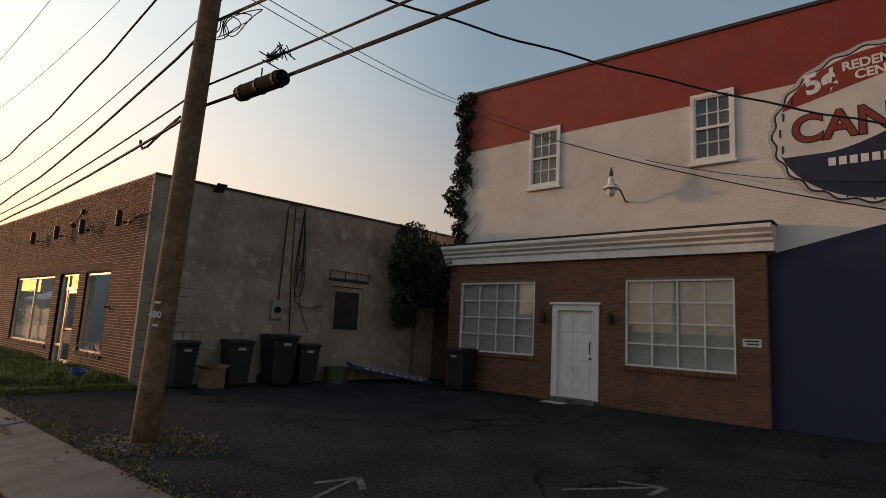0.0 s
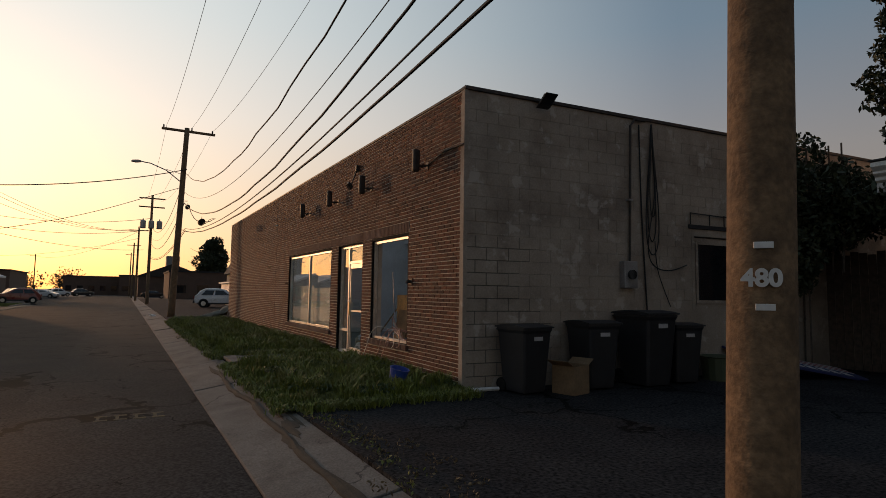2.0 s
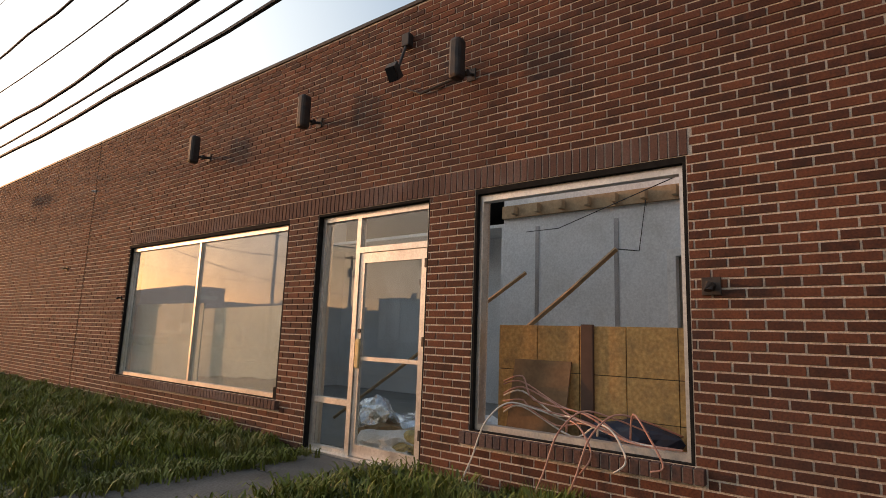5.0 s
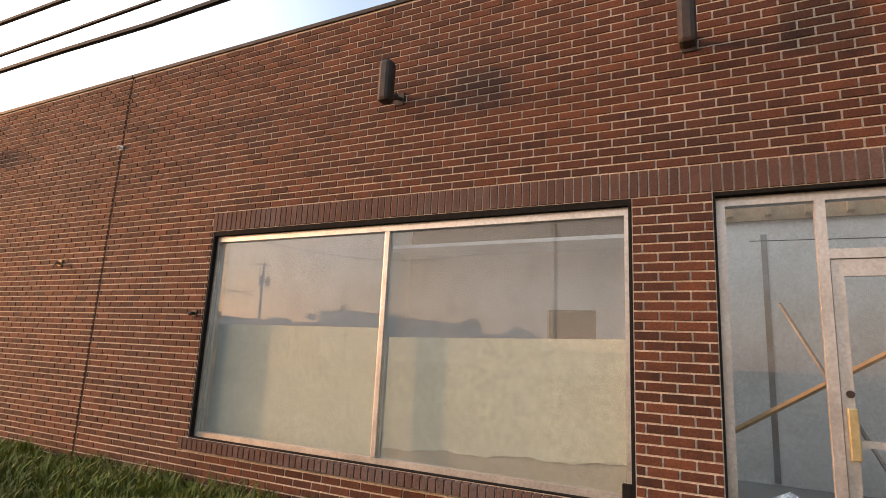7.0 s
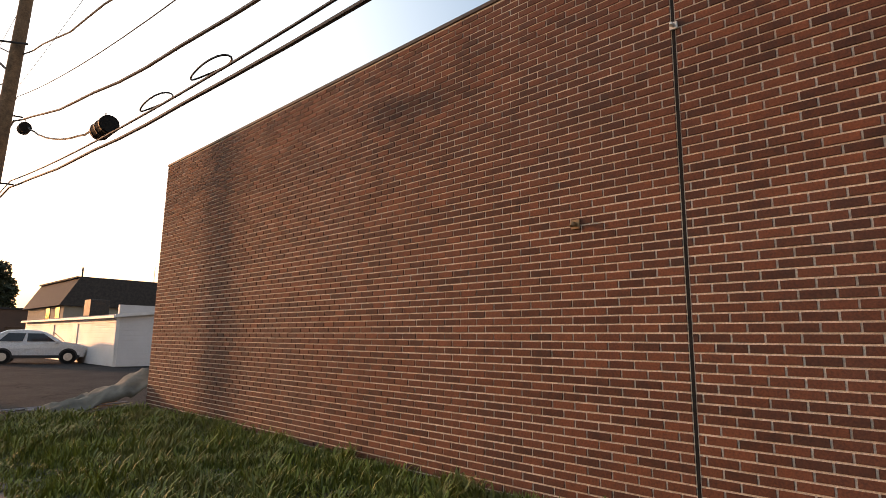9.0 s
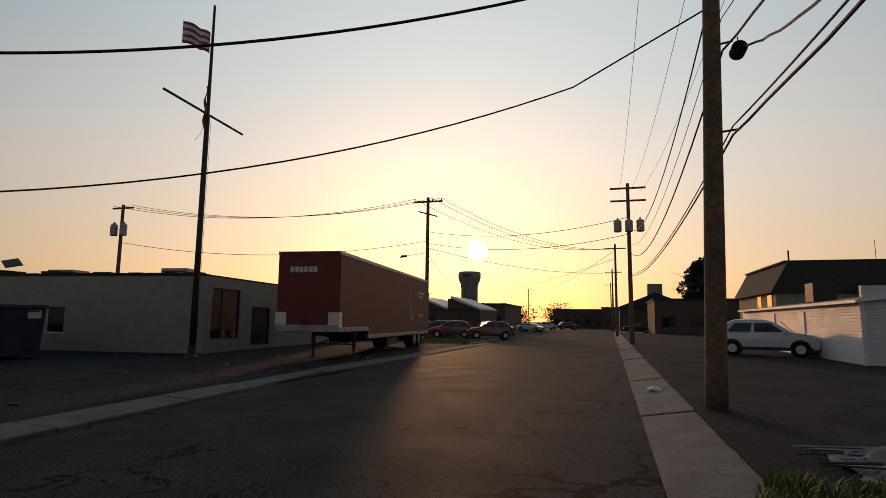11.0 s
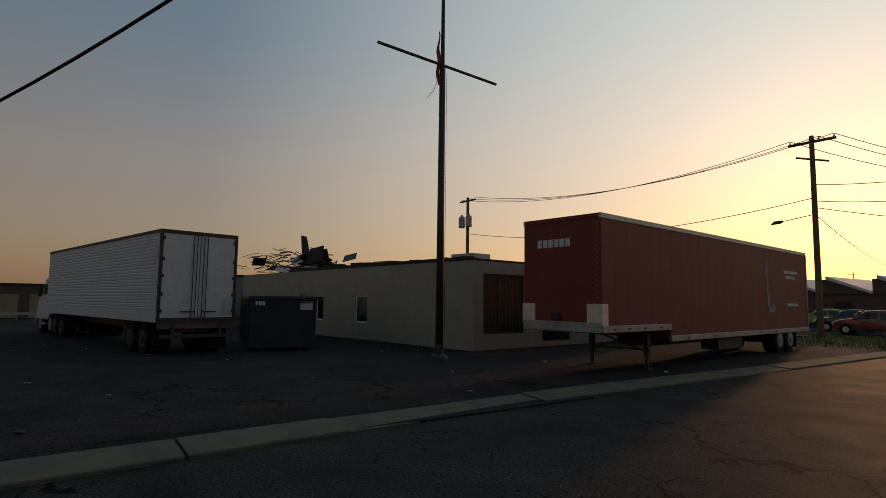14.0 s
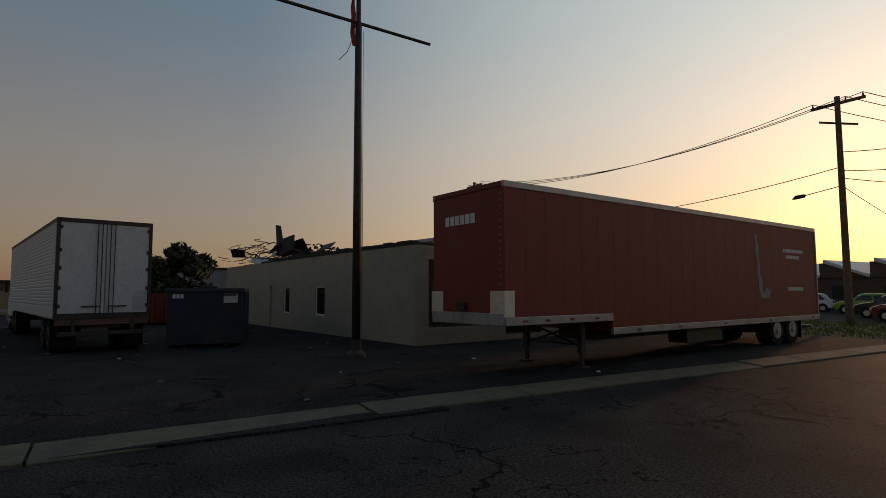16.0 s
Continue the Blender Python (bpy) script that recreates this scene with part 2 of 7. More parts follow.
def blotched(m, colour, scale, start, amount):
    """Hard-edged patches of another colour, as where paint has flaked."""
    N, L = m.node_tree.nodes, m.node_tree.links
    b = N["Principled BSDF"]
    geo = N.new("ShaderNodeNewGeometry")
    n = N.new("ShaderNodeTexNoise")
    n.inputs["Scale"].default_value, n.inputs["Detail"].default_value, n.inputs["Roughness"].default_value = scale, 9, 0.6
    L.new(geo.outputs["Position"], n.inputs["Vector"])
    edge = N.new("ShaderNodeMapRange")
    edge.inputs["From Min"].default_value, edge.inputs["From Max"].default_value = start, start + 0.05
    edge.inputs["To Max"].default_value = amount
    L.new(n.outputs["Fac"], edge.inputs["Value"])
    mx = N.new("ShaderNodeMix")
    mx.data_type = "RGBA"
    L.new(edge.outputs["Result"], mx.inputs["Factor"])
    L.new(b.inputs["Base Color"].links[0].from_socket, mx.inputs["A"])
    mx.inputs["B"].default_value = (*colour, 1)
    L.new(mx.outputs["Result"], b.inputs["Base Color"])
    return m


def glass(name, tint=(0.9, 0.95, 0.93), rough=0.0):
    m = bpy.data.materials.new(name)
    m.use_nodes = True
    b = m.node_tree.nodes["Principled BSDF"]
    b.inputs["Base Color"].default_value = (*tint, 1)
    b.inputs["Transmission Weight"].default_value = 1.0
    b.inputs["Roughness"].default_value = rough
    b.inputs["IOR"].default_value = 1.5
    return m


M = {}
M["asphalt_road"] = cracked(cracked(material("asphalt_road", (0.03, 0.029, 0.03), (0.05, 0.048, 0.046), 0.77, 1.2, 0.25, 170, stain=(0.018, 0.018, 0.019), stain_scale=0.5, stain_amount=0.8, bump_dist=0.012, spec=0.03, grain=0.8, grain_scale=30), (0.006, 0.006, 0.006), 0.45, 0.014), (0.01, 0.01, 0.01), 1.2, 0.014)
M["asphalt_lot"] = cracked(cracked(material("asphalt_lot", (0.022, 0.022, 0.024), (0.042, 0.041, 0.041), 0.92, 0.9, 0.7, 120, stain=(0.014, 0.014, 0.015), stain_scale=0.4, stain_amount=0.75, bump_dist=0.014, spec=0.06, grain=0.8, grain_scale=26), (0.006, 0.006, 0.006), 0.4, 0.013), (0.012, 0.012, 0.012), 1.1, 0.012)
M["asphalt_patch"] = cracked(material("asphalt_patch", (0.03, 0.029, 0.03), (0.052, 0.05, 0.048), 0.76, 1.0, 0.25, 190, stain=(0.024, 0.023, 0.023), stain_scale=0.6, stain_amount=0.6, bump_dist=0.01, spec=0.035, grain=0.7, grain_scale=34), (0.004, 0.004, 0.004), 0.6, 0.03)
M["yellow_mark"] = material("yellow_mark", (0.1, 0.075, 0.02), (0.04, 0.037, 0.03), 0.85, 6, 0.5, 150, grain=0.8)
M["ground"] = material("ground", (0.06, 0.055, 0.05), (0.09, 0.085, 0.07), 0.95, 0.2, 0.4, 20, stain=(0.05, 0.06, 0.03), stain_scale=0.05)
M["concrete"] = cracked(material("concrete", (0.11, 0.098, 0.085), (0.175, 0.157, 0.138), 0.9, 2.2, 0.5, 90, stain=(0.07, 0.06, 0.05), stain_scale=1.6, stain_amount=0.8, grain=0.3), (0.05, 0.045, 0.04), 0.4, 0.012)
M["concrete_yellow"] = material("worn_yellow_concrete", (0.115, 0.1, 0.055), (0.085, 0.08, 0.065), 0.9, 2.2, 0.5, 90, stain=(0.045, 0.042, 0.038), stain_scale=1.6, stain_amount=0.7)
M["brick"] = material("brick", (0.036, 0.012, 0.008), (0.22, 0.068, 0.033), 0.88, 9, 0.5, 120, island=0.62, stain=(0.08, 0.036, 0.028), stain_scale=0.55, stain_amount=0.55, grain=0.3)
M["brick_single"] = material("brick_single", (0.036, 0.012, 0.008), (0.22, 0.068, 0.033), 0.88, 9, 0.5, 120, island=0.62, random_object=True, stain=(0.08, 0.036, 0.028), stain_scale=0.55, stain_amount=0.55, grain=0.3)
M["brick_dark"] = material("brick_dark", (0.085, 0.042, 0.034), (0.16, 0.075, 0.055), 0.88, 9, 0.5, 120, island=0.6, stain=(0.22, 0.2, 0.2), stain_scale=1.3, stain_amount=0.35, grain=0.3)
M["mortar"] = material("mortar", (0.6, 0.5, 0.41), (0.72, 0.63, 0.53), 0.95, 5, 0.5, 150, stain=(0.36, 0.27, 0.21), stain_scale=0.6, grain=0.3)
M["brick_shop"] = material("brick_shop", (0.13, 0.05, 0.028), (0.27, 0.11, 0.06), 0.9, 9, 0.5, 120, island=0.75, stain=(0.06, 0.03, 0.025), stain_scale=0.8, grain=0.3)
M["mortar_shop"] = material("mortar_shop", (0.2, 0.14, 0.1), (0.26, 0.18, 0.13), 0.95, 5, 0.4, 150)
M["block_paint"] = blotched(material("block_paint", (0.31, 0.245, 0.195), (0.43, 0.35, 0.285), 0.88, 1.1, 0.45, 70, island=0.06, stain=(0.17, 0.125, 0.1), stain_scale=0.9, stain_amount=0.8), (0.5, 0.43, 0.375), 2.6, 0.58, 0.7)
M["block_joint"] = material("block_joint", (0.07, 0.06, 0.05), (0.2, 0.17, 0.14), 0.9, 1.1, 0.3, 70, stain=(0.05, 0.04, 0.035), stain_scale=0.8, stain_amount=0.8)
M["white_wall"] = material("white_wall", (0.62, 0.6, 0.575), (0.7, 0.68, 0.655), 0.75, 1.5, 0.04, 40, stain=(0.5, 0.47, 0.44), stain_scale=0.8, stain_amount=0.5, grain=0.03)
M["red_wall"] = material("red_wall", (0.24, 0.026, 0.018), (0.3, 0.036, 0.024), 0.7, 2, 0.3, 40, stain=(0.3, 0.06, 0.05), stain_scale=0.9)
M["navy_wall"] = material("navy_wall", (0.009, 0.015, 0.042), (0.013, 0.021, 0.056), 0.7, 2, 0.3, 40, stain=(0.013, 0.017, 0.04), stain_scale=0.9)
M["black_paint"] = material("black_paint", (0.012, 0.012, 0.014), (0.02, 0.02, 0.022), 0.6, 4, 0.1, 60)
M["grey_paint"] = material("grey_paint", (0.4, 0.4, 0.4), (0.46, 0.45, 0.45), 0.7, 4, 0.1, 60)
M["white_trim"] = material("white_trim", (0.7, 0.7, 0.68), (0.8, 0.8, 0.78), 0.5, 3, 0.1, 60, stain=(0.5, 0.48, 0.45), stain_scale=2)
M["aluminium"] = material("aluminium", (0.6, 0.57, 0.53), (0.72, 0.69, 0.65), 0.42, 8, 0.12, 90, metal=0.75, stain=(0.42, 0.4, 0.38), stain_scale=3)
M["steel"] = material("steel", (0.3, 0.3, 0.31), (0.42, 0.42, 0.43), 0.5, 8, 0.15, 90, metal=0.7, stain=(0.17, 0.12, 0.09), stain_scale=2)
M["dark_metal"] = material("dark_metal", (0.025, 0.022, 0.02), (0.06, 0.05, 0.045), 0.6, 12, 0.2, 80, metal=0.3, stain=(0.12, 0.06, 0.035), stain_scale=5)
M["rubber"] = material("rubber", (0.012, 0.012, 0.012), (0.025, 0.024, 0.023), 0.9, 20, 0.3, 90, spec=0.1)
M["cable"] = material("cable", (0.01, 0.01, 0.011), (0.018, 0.018, 0.018), 0.7, 20, 0.1, 90)
M["pole_wood"] = material("pole_wood", (0.13, 0.075, 0.04), (0.25, 0.15, 0.085), 0.9, 7, 0.7, 50, stain=(0.07, 0.045, 0.03), stain_scale=1.5, grain=0.3)
M["plastic_black"] = material("plastic_black", (0.012, 0.013, 0.016), (0.022, 0.023, 0.026), 0.55, 5, 0.15, 120)
M["plastic_green"] = material("plastic_green", (0.05, 0.07, 0.04), (0.07, 0.09, 0.05), 0.6, 5, 0.15, 120)
M["plastic_blue"] = material("plastic_blue", (0.015, 0.06, 0.3), (0.02, 0.08, 0.36), 0.4, 5, 0.1, 120)
M["cardboard"] = material("cardboard", (0.2, 0.12, 0.065), (0.27, 0.17, 0.095), 0.9, 5, 0.2, 60)
M["leaf"] = material("leaf", (0.03, 0.05, 0.016), (0.07, 0.11, 0.03), 0.6, 3, 0, island=0.7)
dg = glass("dusty_glass", (0.95, 0.97, 0.95))
dn = dg.node_tree
df = dn.nodes.new("ShaderNodeBsdfDiffuse")
df.inputs["Color"].default_value = (0.48, 0.56, 0.57, 1)
dt = dn.nodes.new("ShaderNodeTexNoise")
dt.inputs["Scale"].default_value, dt.inputs["Detail"].default_value = 1.4, 6
dgeo = dn.nodes.new("ShaderNodeNewGeometry")
dn.links.new(dgeo.outputs["Position"], dt.inputs["Vector"])
dr_ = dn.nodes.new("ShaderNodeMapRange")
dr_.inputs["To Min"].default_value, dr_.inputs["To Max"].default_value = 0.03, 0.24
dn.links.new(dt.outputs["Fac"], dr_.inputs["Value"])
dm = dn.nodes.new("ShaderNodeMixShader")
dn.links.new(dr_.outputs["Result"], dm.inputs[0])
dn.links.new(dn.nodes["Principled BSDF"].outputs[0], dm.inputs[1])
dn.links.new(df.outputs[0], dm.inputs[2])
dn.links.new(dm.outputs[0], dn.nodes["Material Output"].inputs[0])
M["dusty_glass"] = dg
M["leaf_dark"] = material("leaf_dark", (0.012, 0.02, 0.008), (0.03, 0.045, 0.015), 0.7, 3, 0, island=0.7)
M["bark"] = material("bark", (0.06, 0.045, 0.035), (0.12, 0.09, 0.07), 0.95, 12, 0.8, 60)
M["grass"] = material("grass", (0.034, 0.056, 0.006), (0.22, 0.26, 0.03), 0.65, 2.2, 0, island=0.65, stain=(0.17, 0.15, 0.06), stain_scale=1.1, stain_amount=0.7)
M["dead_leaf"] = material("dead_leaf", (0.07, 0.045, 0.025), (0.2, 0.14, 0.07), 0.85, 3, 0, island=0.8)
M["brass_dull"] = material("brass_dull", (0.2, 0.12, 0.06), (0.3, 0.19, 0.1), 0.6, 6, 0.2, 60, metal=0.3)
M["worn_paint"] = material("worn_paint", (0.16, 0.155, 0.15), (0.045, 0.044, 0.045), 0.9, 9, 0.5, 120, grain=0.6)
M["gutter_dirt"] = material("gutter_dirt", (0.025, 0.02, 0.014), (0.06, 0.045, 0.03), 0.95, 6, 0.7, 60)
M["soil"] = material("soil", (0.04, 0.045, 0.02), (0.07, 0.075, 0.03), 0.95, 3, 0.7, 40, stain=(0.08, 0.06, 0.04), stain_scale=1.2)
M["drywall"] = material("drywall", (0.62, 0.64, 0.64), (0.72, 0.74, 0.74), 0.85, 1.5, 0.1, 60, stain=(0.5, 0.5, 0.47), stain_scale=1.2, stain_amount=0.5)
M["pale_board"] = material("pale_board", (0.33, 0.48, 0.47), (0.4, 0.56, 0.54), 0.6, 1.0, 0.06, 40, stain=(0.31, 0.4, 0.36), stain_scale=1.0, stain_amount=0.6)
M["grey_board"] = material("grey_board", (0.2, 0.26, 0.24), (0.28, 0.34, 0.31), 0.7, 2.0, 0.1, 40, stain=(0.16, 0.18, 0.15), stain_scale=2.0)
M["osb"] = material("osb", (0.46, 0.24, 0.085), (0.66, 0.41, 0.17), 0.8, 30, 0.3, 60, stain=(0.24, 0.15, 0.075), stain_scale=7, stain_amount=0.6)
M["lumber"] = material("lumber", (0.36, 0.22, 0.12), (0.48, 0.32, 0.19), 0.8, 8, 0.2, 60)
# near-black backing colour that holds the gloom of unlit rooms
M["unlit_interior"] = material("unlit_interior", (0.05, 0.045, 0.04), (0.08, 0.075, 0.07), 0.9, 3, 0.2, 40)
M["floor_inside"] = material("floor_inside", (0.2, 0.19, 0.18), (0.28, 0.27, 0.25), 0.8, 3, 0.3, 60, stain=(0.12, 0.1, 0.09), stain_scale=1.5)
M["insulation"] = material("insulation", (0.4, 0.3, 0.13), (0.6, 0.48, 0.22), 0.95, 12, 0.9, 40, bump_dist=0.03)
M["foil"] = material("foil", (0.6, 0.6, 0.62), (0.8, 0.8, 0.82), 0.25, 12, 0.8, 18, metal=1.0, bump_dist=0.03)
M["hose"] = material("hose", (0.42, 0.17, 0.12), (0.55, 0.3, 0.24), 0.45, 8, 0.1, 60)
M["hose_white"] = material("hose_white", (0.62, 0.58, 0.52), (0.7, 0.66, 0.6), 0.45, 8, 0.1, 60)
M["cream"] = material("cream_wall", (0.29, 0.255, 0.2), (0.35, 0.31, 0.25), 0.85, 2, 0.25, 60, stain=(0.33, 0.28, 0.21), stain_scale=0.6)
M["cream_joint"] = material("cream_joint", (0.3, 0.26, 0.19), (0.36, 0.3, 0.23), 0.9, 2, 0.2, 60)
M["roof_dark"] = material("roof_dark", (0.02, 0.02, 0.022), (0.04, 0.04, 0.042), 0.9, 4, 0.4, 50)
M["trailer_red"] = material("trailer_red", (0.2, 0.022, 0.012), (0.26, 0.032, 0.018), 0.66, 1.2, 0.05, 30, stain=(0.2, 0.045, 0.03), stain_scale=1.2, stain_amount=0.6)
M["trailer_white"] = material("trailer_white", (0.47, 0.5, 0.53), (0.55, 0.58, 0.61), 0.5, 1.5, 0.05, 30, stain=(0.4, 0.4, 0.4), stain_scale=1.5, stain_amount=0.5)
M["container_blue"] = material("container_blue", (0.012, 0.02, 0.04), (0.02, 0.032, 0.058), 0.6, 2, 0.2, 40, stain=(0.08, 0.045, 0.03), stain_scale=1.5)
M["siding"] = material("siding", (0.6, 0.6, 0.6), (0.7, 0.7, 0.7), 0.6, 2, 0.05, 60, stain=(0.5, 0.48, 0.46), stain_scale=1)
M["shingle"] = material("shingle", (0.03, 0.026, 0.024), (0.06, 0.052, 0.048), 0.95, 6, 0.6, 60)
M["far_brick"] = material("far_brick", (0.1, 0.06, 0.045), (0.14, 0.08, 0.06), 0.9, 1, 0.1, 20)
M["far_grey"] = material("far_grey", (0.2, 0.2, 0.2), (0.28, 0.27, 0.26), 0.8, 1, 0.1, 20)
M["far_tan"] = material("far_tan", (0.26, 0.19, 0.12), (0.32, 0.23, 0.14), 0.8, 1, 0.1, 20)
M["tarp"] = material("tarp", (0.07, 0.066, 0.05), (0.16, 0.15, 0.12), 0.8, 3, 0.4, 30)
M["paper_white"] = material("paper_white", (0.6, 0.6, 0.58), (0.7, 0.7, 0.68), 0.8, 6, 0.2, 40)
M["gravel"] = material("gravel", (0.06, 0.055, 0.05), (0.17, 0.15, 0.13), 0.9, 6, 0, island=0.8)
M["flag_red"] = material("flag_red", (0.32, 0.03, 0.035), (0.38, 0.04, 0.045), 0.8, 6, 0.1, 60)
M["flag_white"] = material("flag_white", (0.55, 0.53, 0.5), (0.62, 0.6, 0.57), 0.8, 6, 0.1, 60)
M["flag_blue"] = material("flag_blue", (0.02, 0.03, 0.1), (0.03, 0.04, 0.13), 0.8, 6, 0.1, 60)
M["curtain"] = material("curtain", (0.07, 0.05, 0.035), (0.12, 0.085, 0.06), 0.9, 6, 0.2, 60)
M["glass"] = glass("window_glass")
M["glass_dark"] = material("dark_glass", (0.01, 0.012, 0.015), (0.015, 0.017, 0.02), 0.05, 2, 0, spec=0.6)
M["brass"] = material("brass_plate", (0.6, 0.48, 0.26), (0.7, 0.57, 0.33), 0.35, 6, 0.1, 60, metal=0.6)
for key, c in (("car_silver", (0.6, 0.6, 0.6)), ("car_red", (0.22, 0.02, 0.015)), ("car_green", (0.16, 0.34, 0.02)), ("car_black", (0.012, 0.012, 0.014)), ("car_white", (0.6, 0.6, 0.6))):
    M[key] = material(key, c, tuple(x * 1.1 for x in c), 0.3, 2, 0.02, 30, coat=0.8)
e = bpy.data.materials.new("sunlight")
e.use_nodes = True
e.node_tree.nodes.clear()
em = e.node_tree.nodes.new("ShaderNodeEmission")
em.inputs["Color"].default_value, em.inputs["Strength"].default_value = (1.0, 0.86, 0.55, 1), 6.0
eo = e.node_tree.nodes.new("ShaderNodeOutputMaterial")
e.node_tree.links.new(em.outputs[0], eo.inputs[0])
M["sunlight"] = e

# ---- ground, road, kerbs ----
def structure(name, bm, mat, label, category):
    return tagged(part(name, bm, mat), label, category, "", "structure")


structure("ground", box(-2500, 2500, -2500, 2500, -0.8, -0.26), M["ground"], "flat dusty open ground reaching to the horizon", "ground")
structure("road", box(-12.35, -3.5, -300, 900, -0.5, -0.2), M["asphalt_road"], "worn grey asphalt street with long cracks", "road")
structure("lot_east", box(-2.62, 70, -60, 100, -0.5, 0.0), M["asphalt_lot"], "dark patched asphalt parking lot beside the shops", "parking lot")
structure("lot_west", box(-90, -13.12, -60, 54.0, -0.5, -0.16), M["asphalt_lot"], "dark oily asphalt yard strewn with litter", "parking lot")
structure("lot_far", box(-60, -12.36, 65.0, 125, -0.5, -0.2), M["asphalt_lot"], "dark asphalt lot with parked cars", "parking lot")
pav = thing("pavement_east", "narrow cracked concrete kerb strip along the street", "kerb", kind="structure")
pavw = thing("pavement_west", "worn concrete kerb strip with faded yellow paint", "kerb", kind="structure")
rng = random.Random(5)


def slab_bm(x0, x1, y0, y1, z0, zl, zr):
    bm = bmesh.new()
    v = [bm.verts.new(p) for p in ((x0, y0, z0), (x1, y0, z0), (x1, y1, z0), (x0, y1, z0), (x0, y0, zl), (x1, y0, zr), (x1, y1, zr), (x0, y1, zl))]
    for f in ((0, 3, 2, 1), (4, 5, 6, 7), (0, 1, 5, 4), (1, 2, 6, 5), (2, 3, 7, 6), (3, 0, 4, 7)):
        bm.faces.new([v[i] for i in f])
    bmesh.ops.bevel(bm, geom=bm.edges[:], offset=0.008, segments=1, affect="EDGES")
    return bm


y = -40.0
while y < 130:
    d = 3.05
    j = rng.uniform(-0.015, 0.015)
    part("slab", slab_bm(-3.5, -2.62, y + 0.008, y + d - 0.008, -0.45, -0.17 + j, -0.03 + j), M["concrete"], pav)
    y += d
structure("lot_apron", box(-13.12, -12.1, -60, 33.5, -0.5, -0.164), M["asphalt_lot"], "broken asphalt edge of the yard", "parking lot")


def bow(yy):
    """How far the far kerb stands out toward the street."""
    return 0.85 if yy < 21 else 0.85 * max(0.0, (34.0 - yy) / 13.0) ** 1.3


y = -40.0
while y < 56:
    d = rng.choice((2.2, 3.05, 3.05, 4.3))
    j = rng.uniform(-0.012, 0.012)
    bm = bmesh.new()
    rows_ = []
    for k in range(7):
        yy = y + 0.02 + (d - 0.04) * k / 6
        o = bow(yy)
        chip = 0.035 * noise.noise((yy * 2.3, 2.0, 0.0)) + 0.02 * noise.noise((yy * 7, 5.0, 0.0))
        xa, xb = -13.12 + o + chip, -12.35 + o * 1.15 + chip * 0.7
        za, zb = -0.125 + j + 0.02 * min(1, o), -0.165 + j + 0.03 * min(1, o)
        rows_.append([bm.verts.new(p) for p in ((xa, yy, -0.45), (xa, yy, za - 0.012), (xa + 0.02, yy, za), (xb - 0.02, yy, zb), (xb, yy, zb - 0.015), (xb, yy, -0.45))])
    for r0, r1 in zip(rows_, rows_[1:]):
        for k in range(6):
            bm.faces.new((r0[k], r0[(k + 1) % 6], r1[(k + 1) % 6], r1[k]))
    bm.faces.new(rows_[0])
    bm.faces.new(rows_[-1])
    bmesh.ops.recalc_face_normals(bm, faces=bm.faces[:])
    part("slab", bm, M["concrete_yellow"], pavw)
    y += d

structure("road_patch", box(-5.75, -3.51, -300, 400, -0.21, -0.196), M["asphalt_patch"], "smoother resurfaced lane of the street", "road")
dirt = random.Random(44)
for i in range(9):
    yy = dirt.uniform(-6, 24) if i > 6 else dirt.uniform(-4, 6)
    xx = dirt.uniform(-3.0, -2.66)
    L, w = dirt.uniform(0.15, 0.6), dirt.uniform(0.02, 0.07)
    n = 14
    pts = [(xx + w * math.cos(2 * math.pi * k / n) * dirt.uniform(0.5, 1.3), yy + L * math.sin(2 * math.pi * k / n) * dirt.uniform(0.6, 1.2)) for k in range(n)]
    bm = bmesh.new()
    top = [bm.verts.new((a, b, -0.17 + (a + 3.5) / 0.88 * 0.14 + 0.006)) for a, b in pts]
    mid = bm.verts.new((xx, yy, -0.17 + (xx + 3.5) / 0.88 * 0.14 + 0.014))
    bot = [bm.verts.new((a, b, -0.22)) for a, b in pts]
    for k in range(n):
        bm.faces.new((top[k], top[(k + 1) % n], mid))
        bm.faces.new((bot[k], bot[(k + 1) % n], top[(k + 1) % n], top[k]))
    bmesh.ops.recalc_face_normals(bm, faces=bm.faces[:])
    tagged(part("dirt_drift", bm, M["gutter_dirt"]), "drift of dark washed-out dirt on the kerb", "dirt", "dirt drifts on the kerb")

line_v, line_f = [], []
for k in range(91):
    yy = -4.0 + k * 0.1
    cx = -2.98 + 0.09 * noise.noise((yy * 0.7, 1.0, 0.0)) + 0.03 * noise.noise((yy * 3, 4.0, 0.0))
    w = max(0.004, 0.035 + 0.05 * noise.noise((yy * 1.1, 7.0, 0.0)))
    for dx, up in ((-w, 0.018), (0, 0.026), (w, 0.018), (w, -0.06), (-w, -0.06)):
        line_v.append((cx + dx, yy, -0.17 + (cx + dx + 3.5) / 0.88 * 0.14 + up))
    if k:
        o = 5 * k
        line_f += [(o - 5 + q, o - 5 + (q + 1) % 5, o + (q + 1) % 5, o + q) for q in range(5)]
tagged(raw("dirt_drift", line_v, line_f, M["gutter_dirt"]), "long line of washed-out dirt along the kerb", "dirt", "dirt drifts on the kerb")

# worn yellow mark and manhole-like patches on the street
mark = thing("road_mark", "faded yellow survey marks painted on the asphalt", "road mark", pose(-4.41, 1.13, 0), "", "structure")
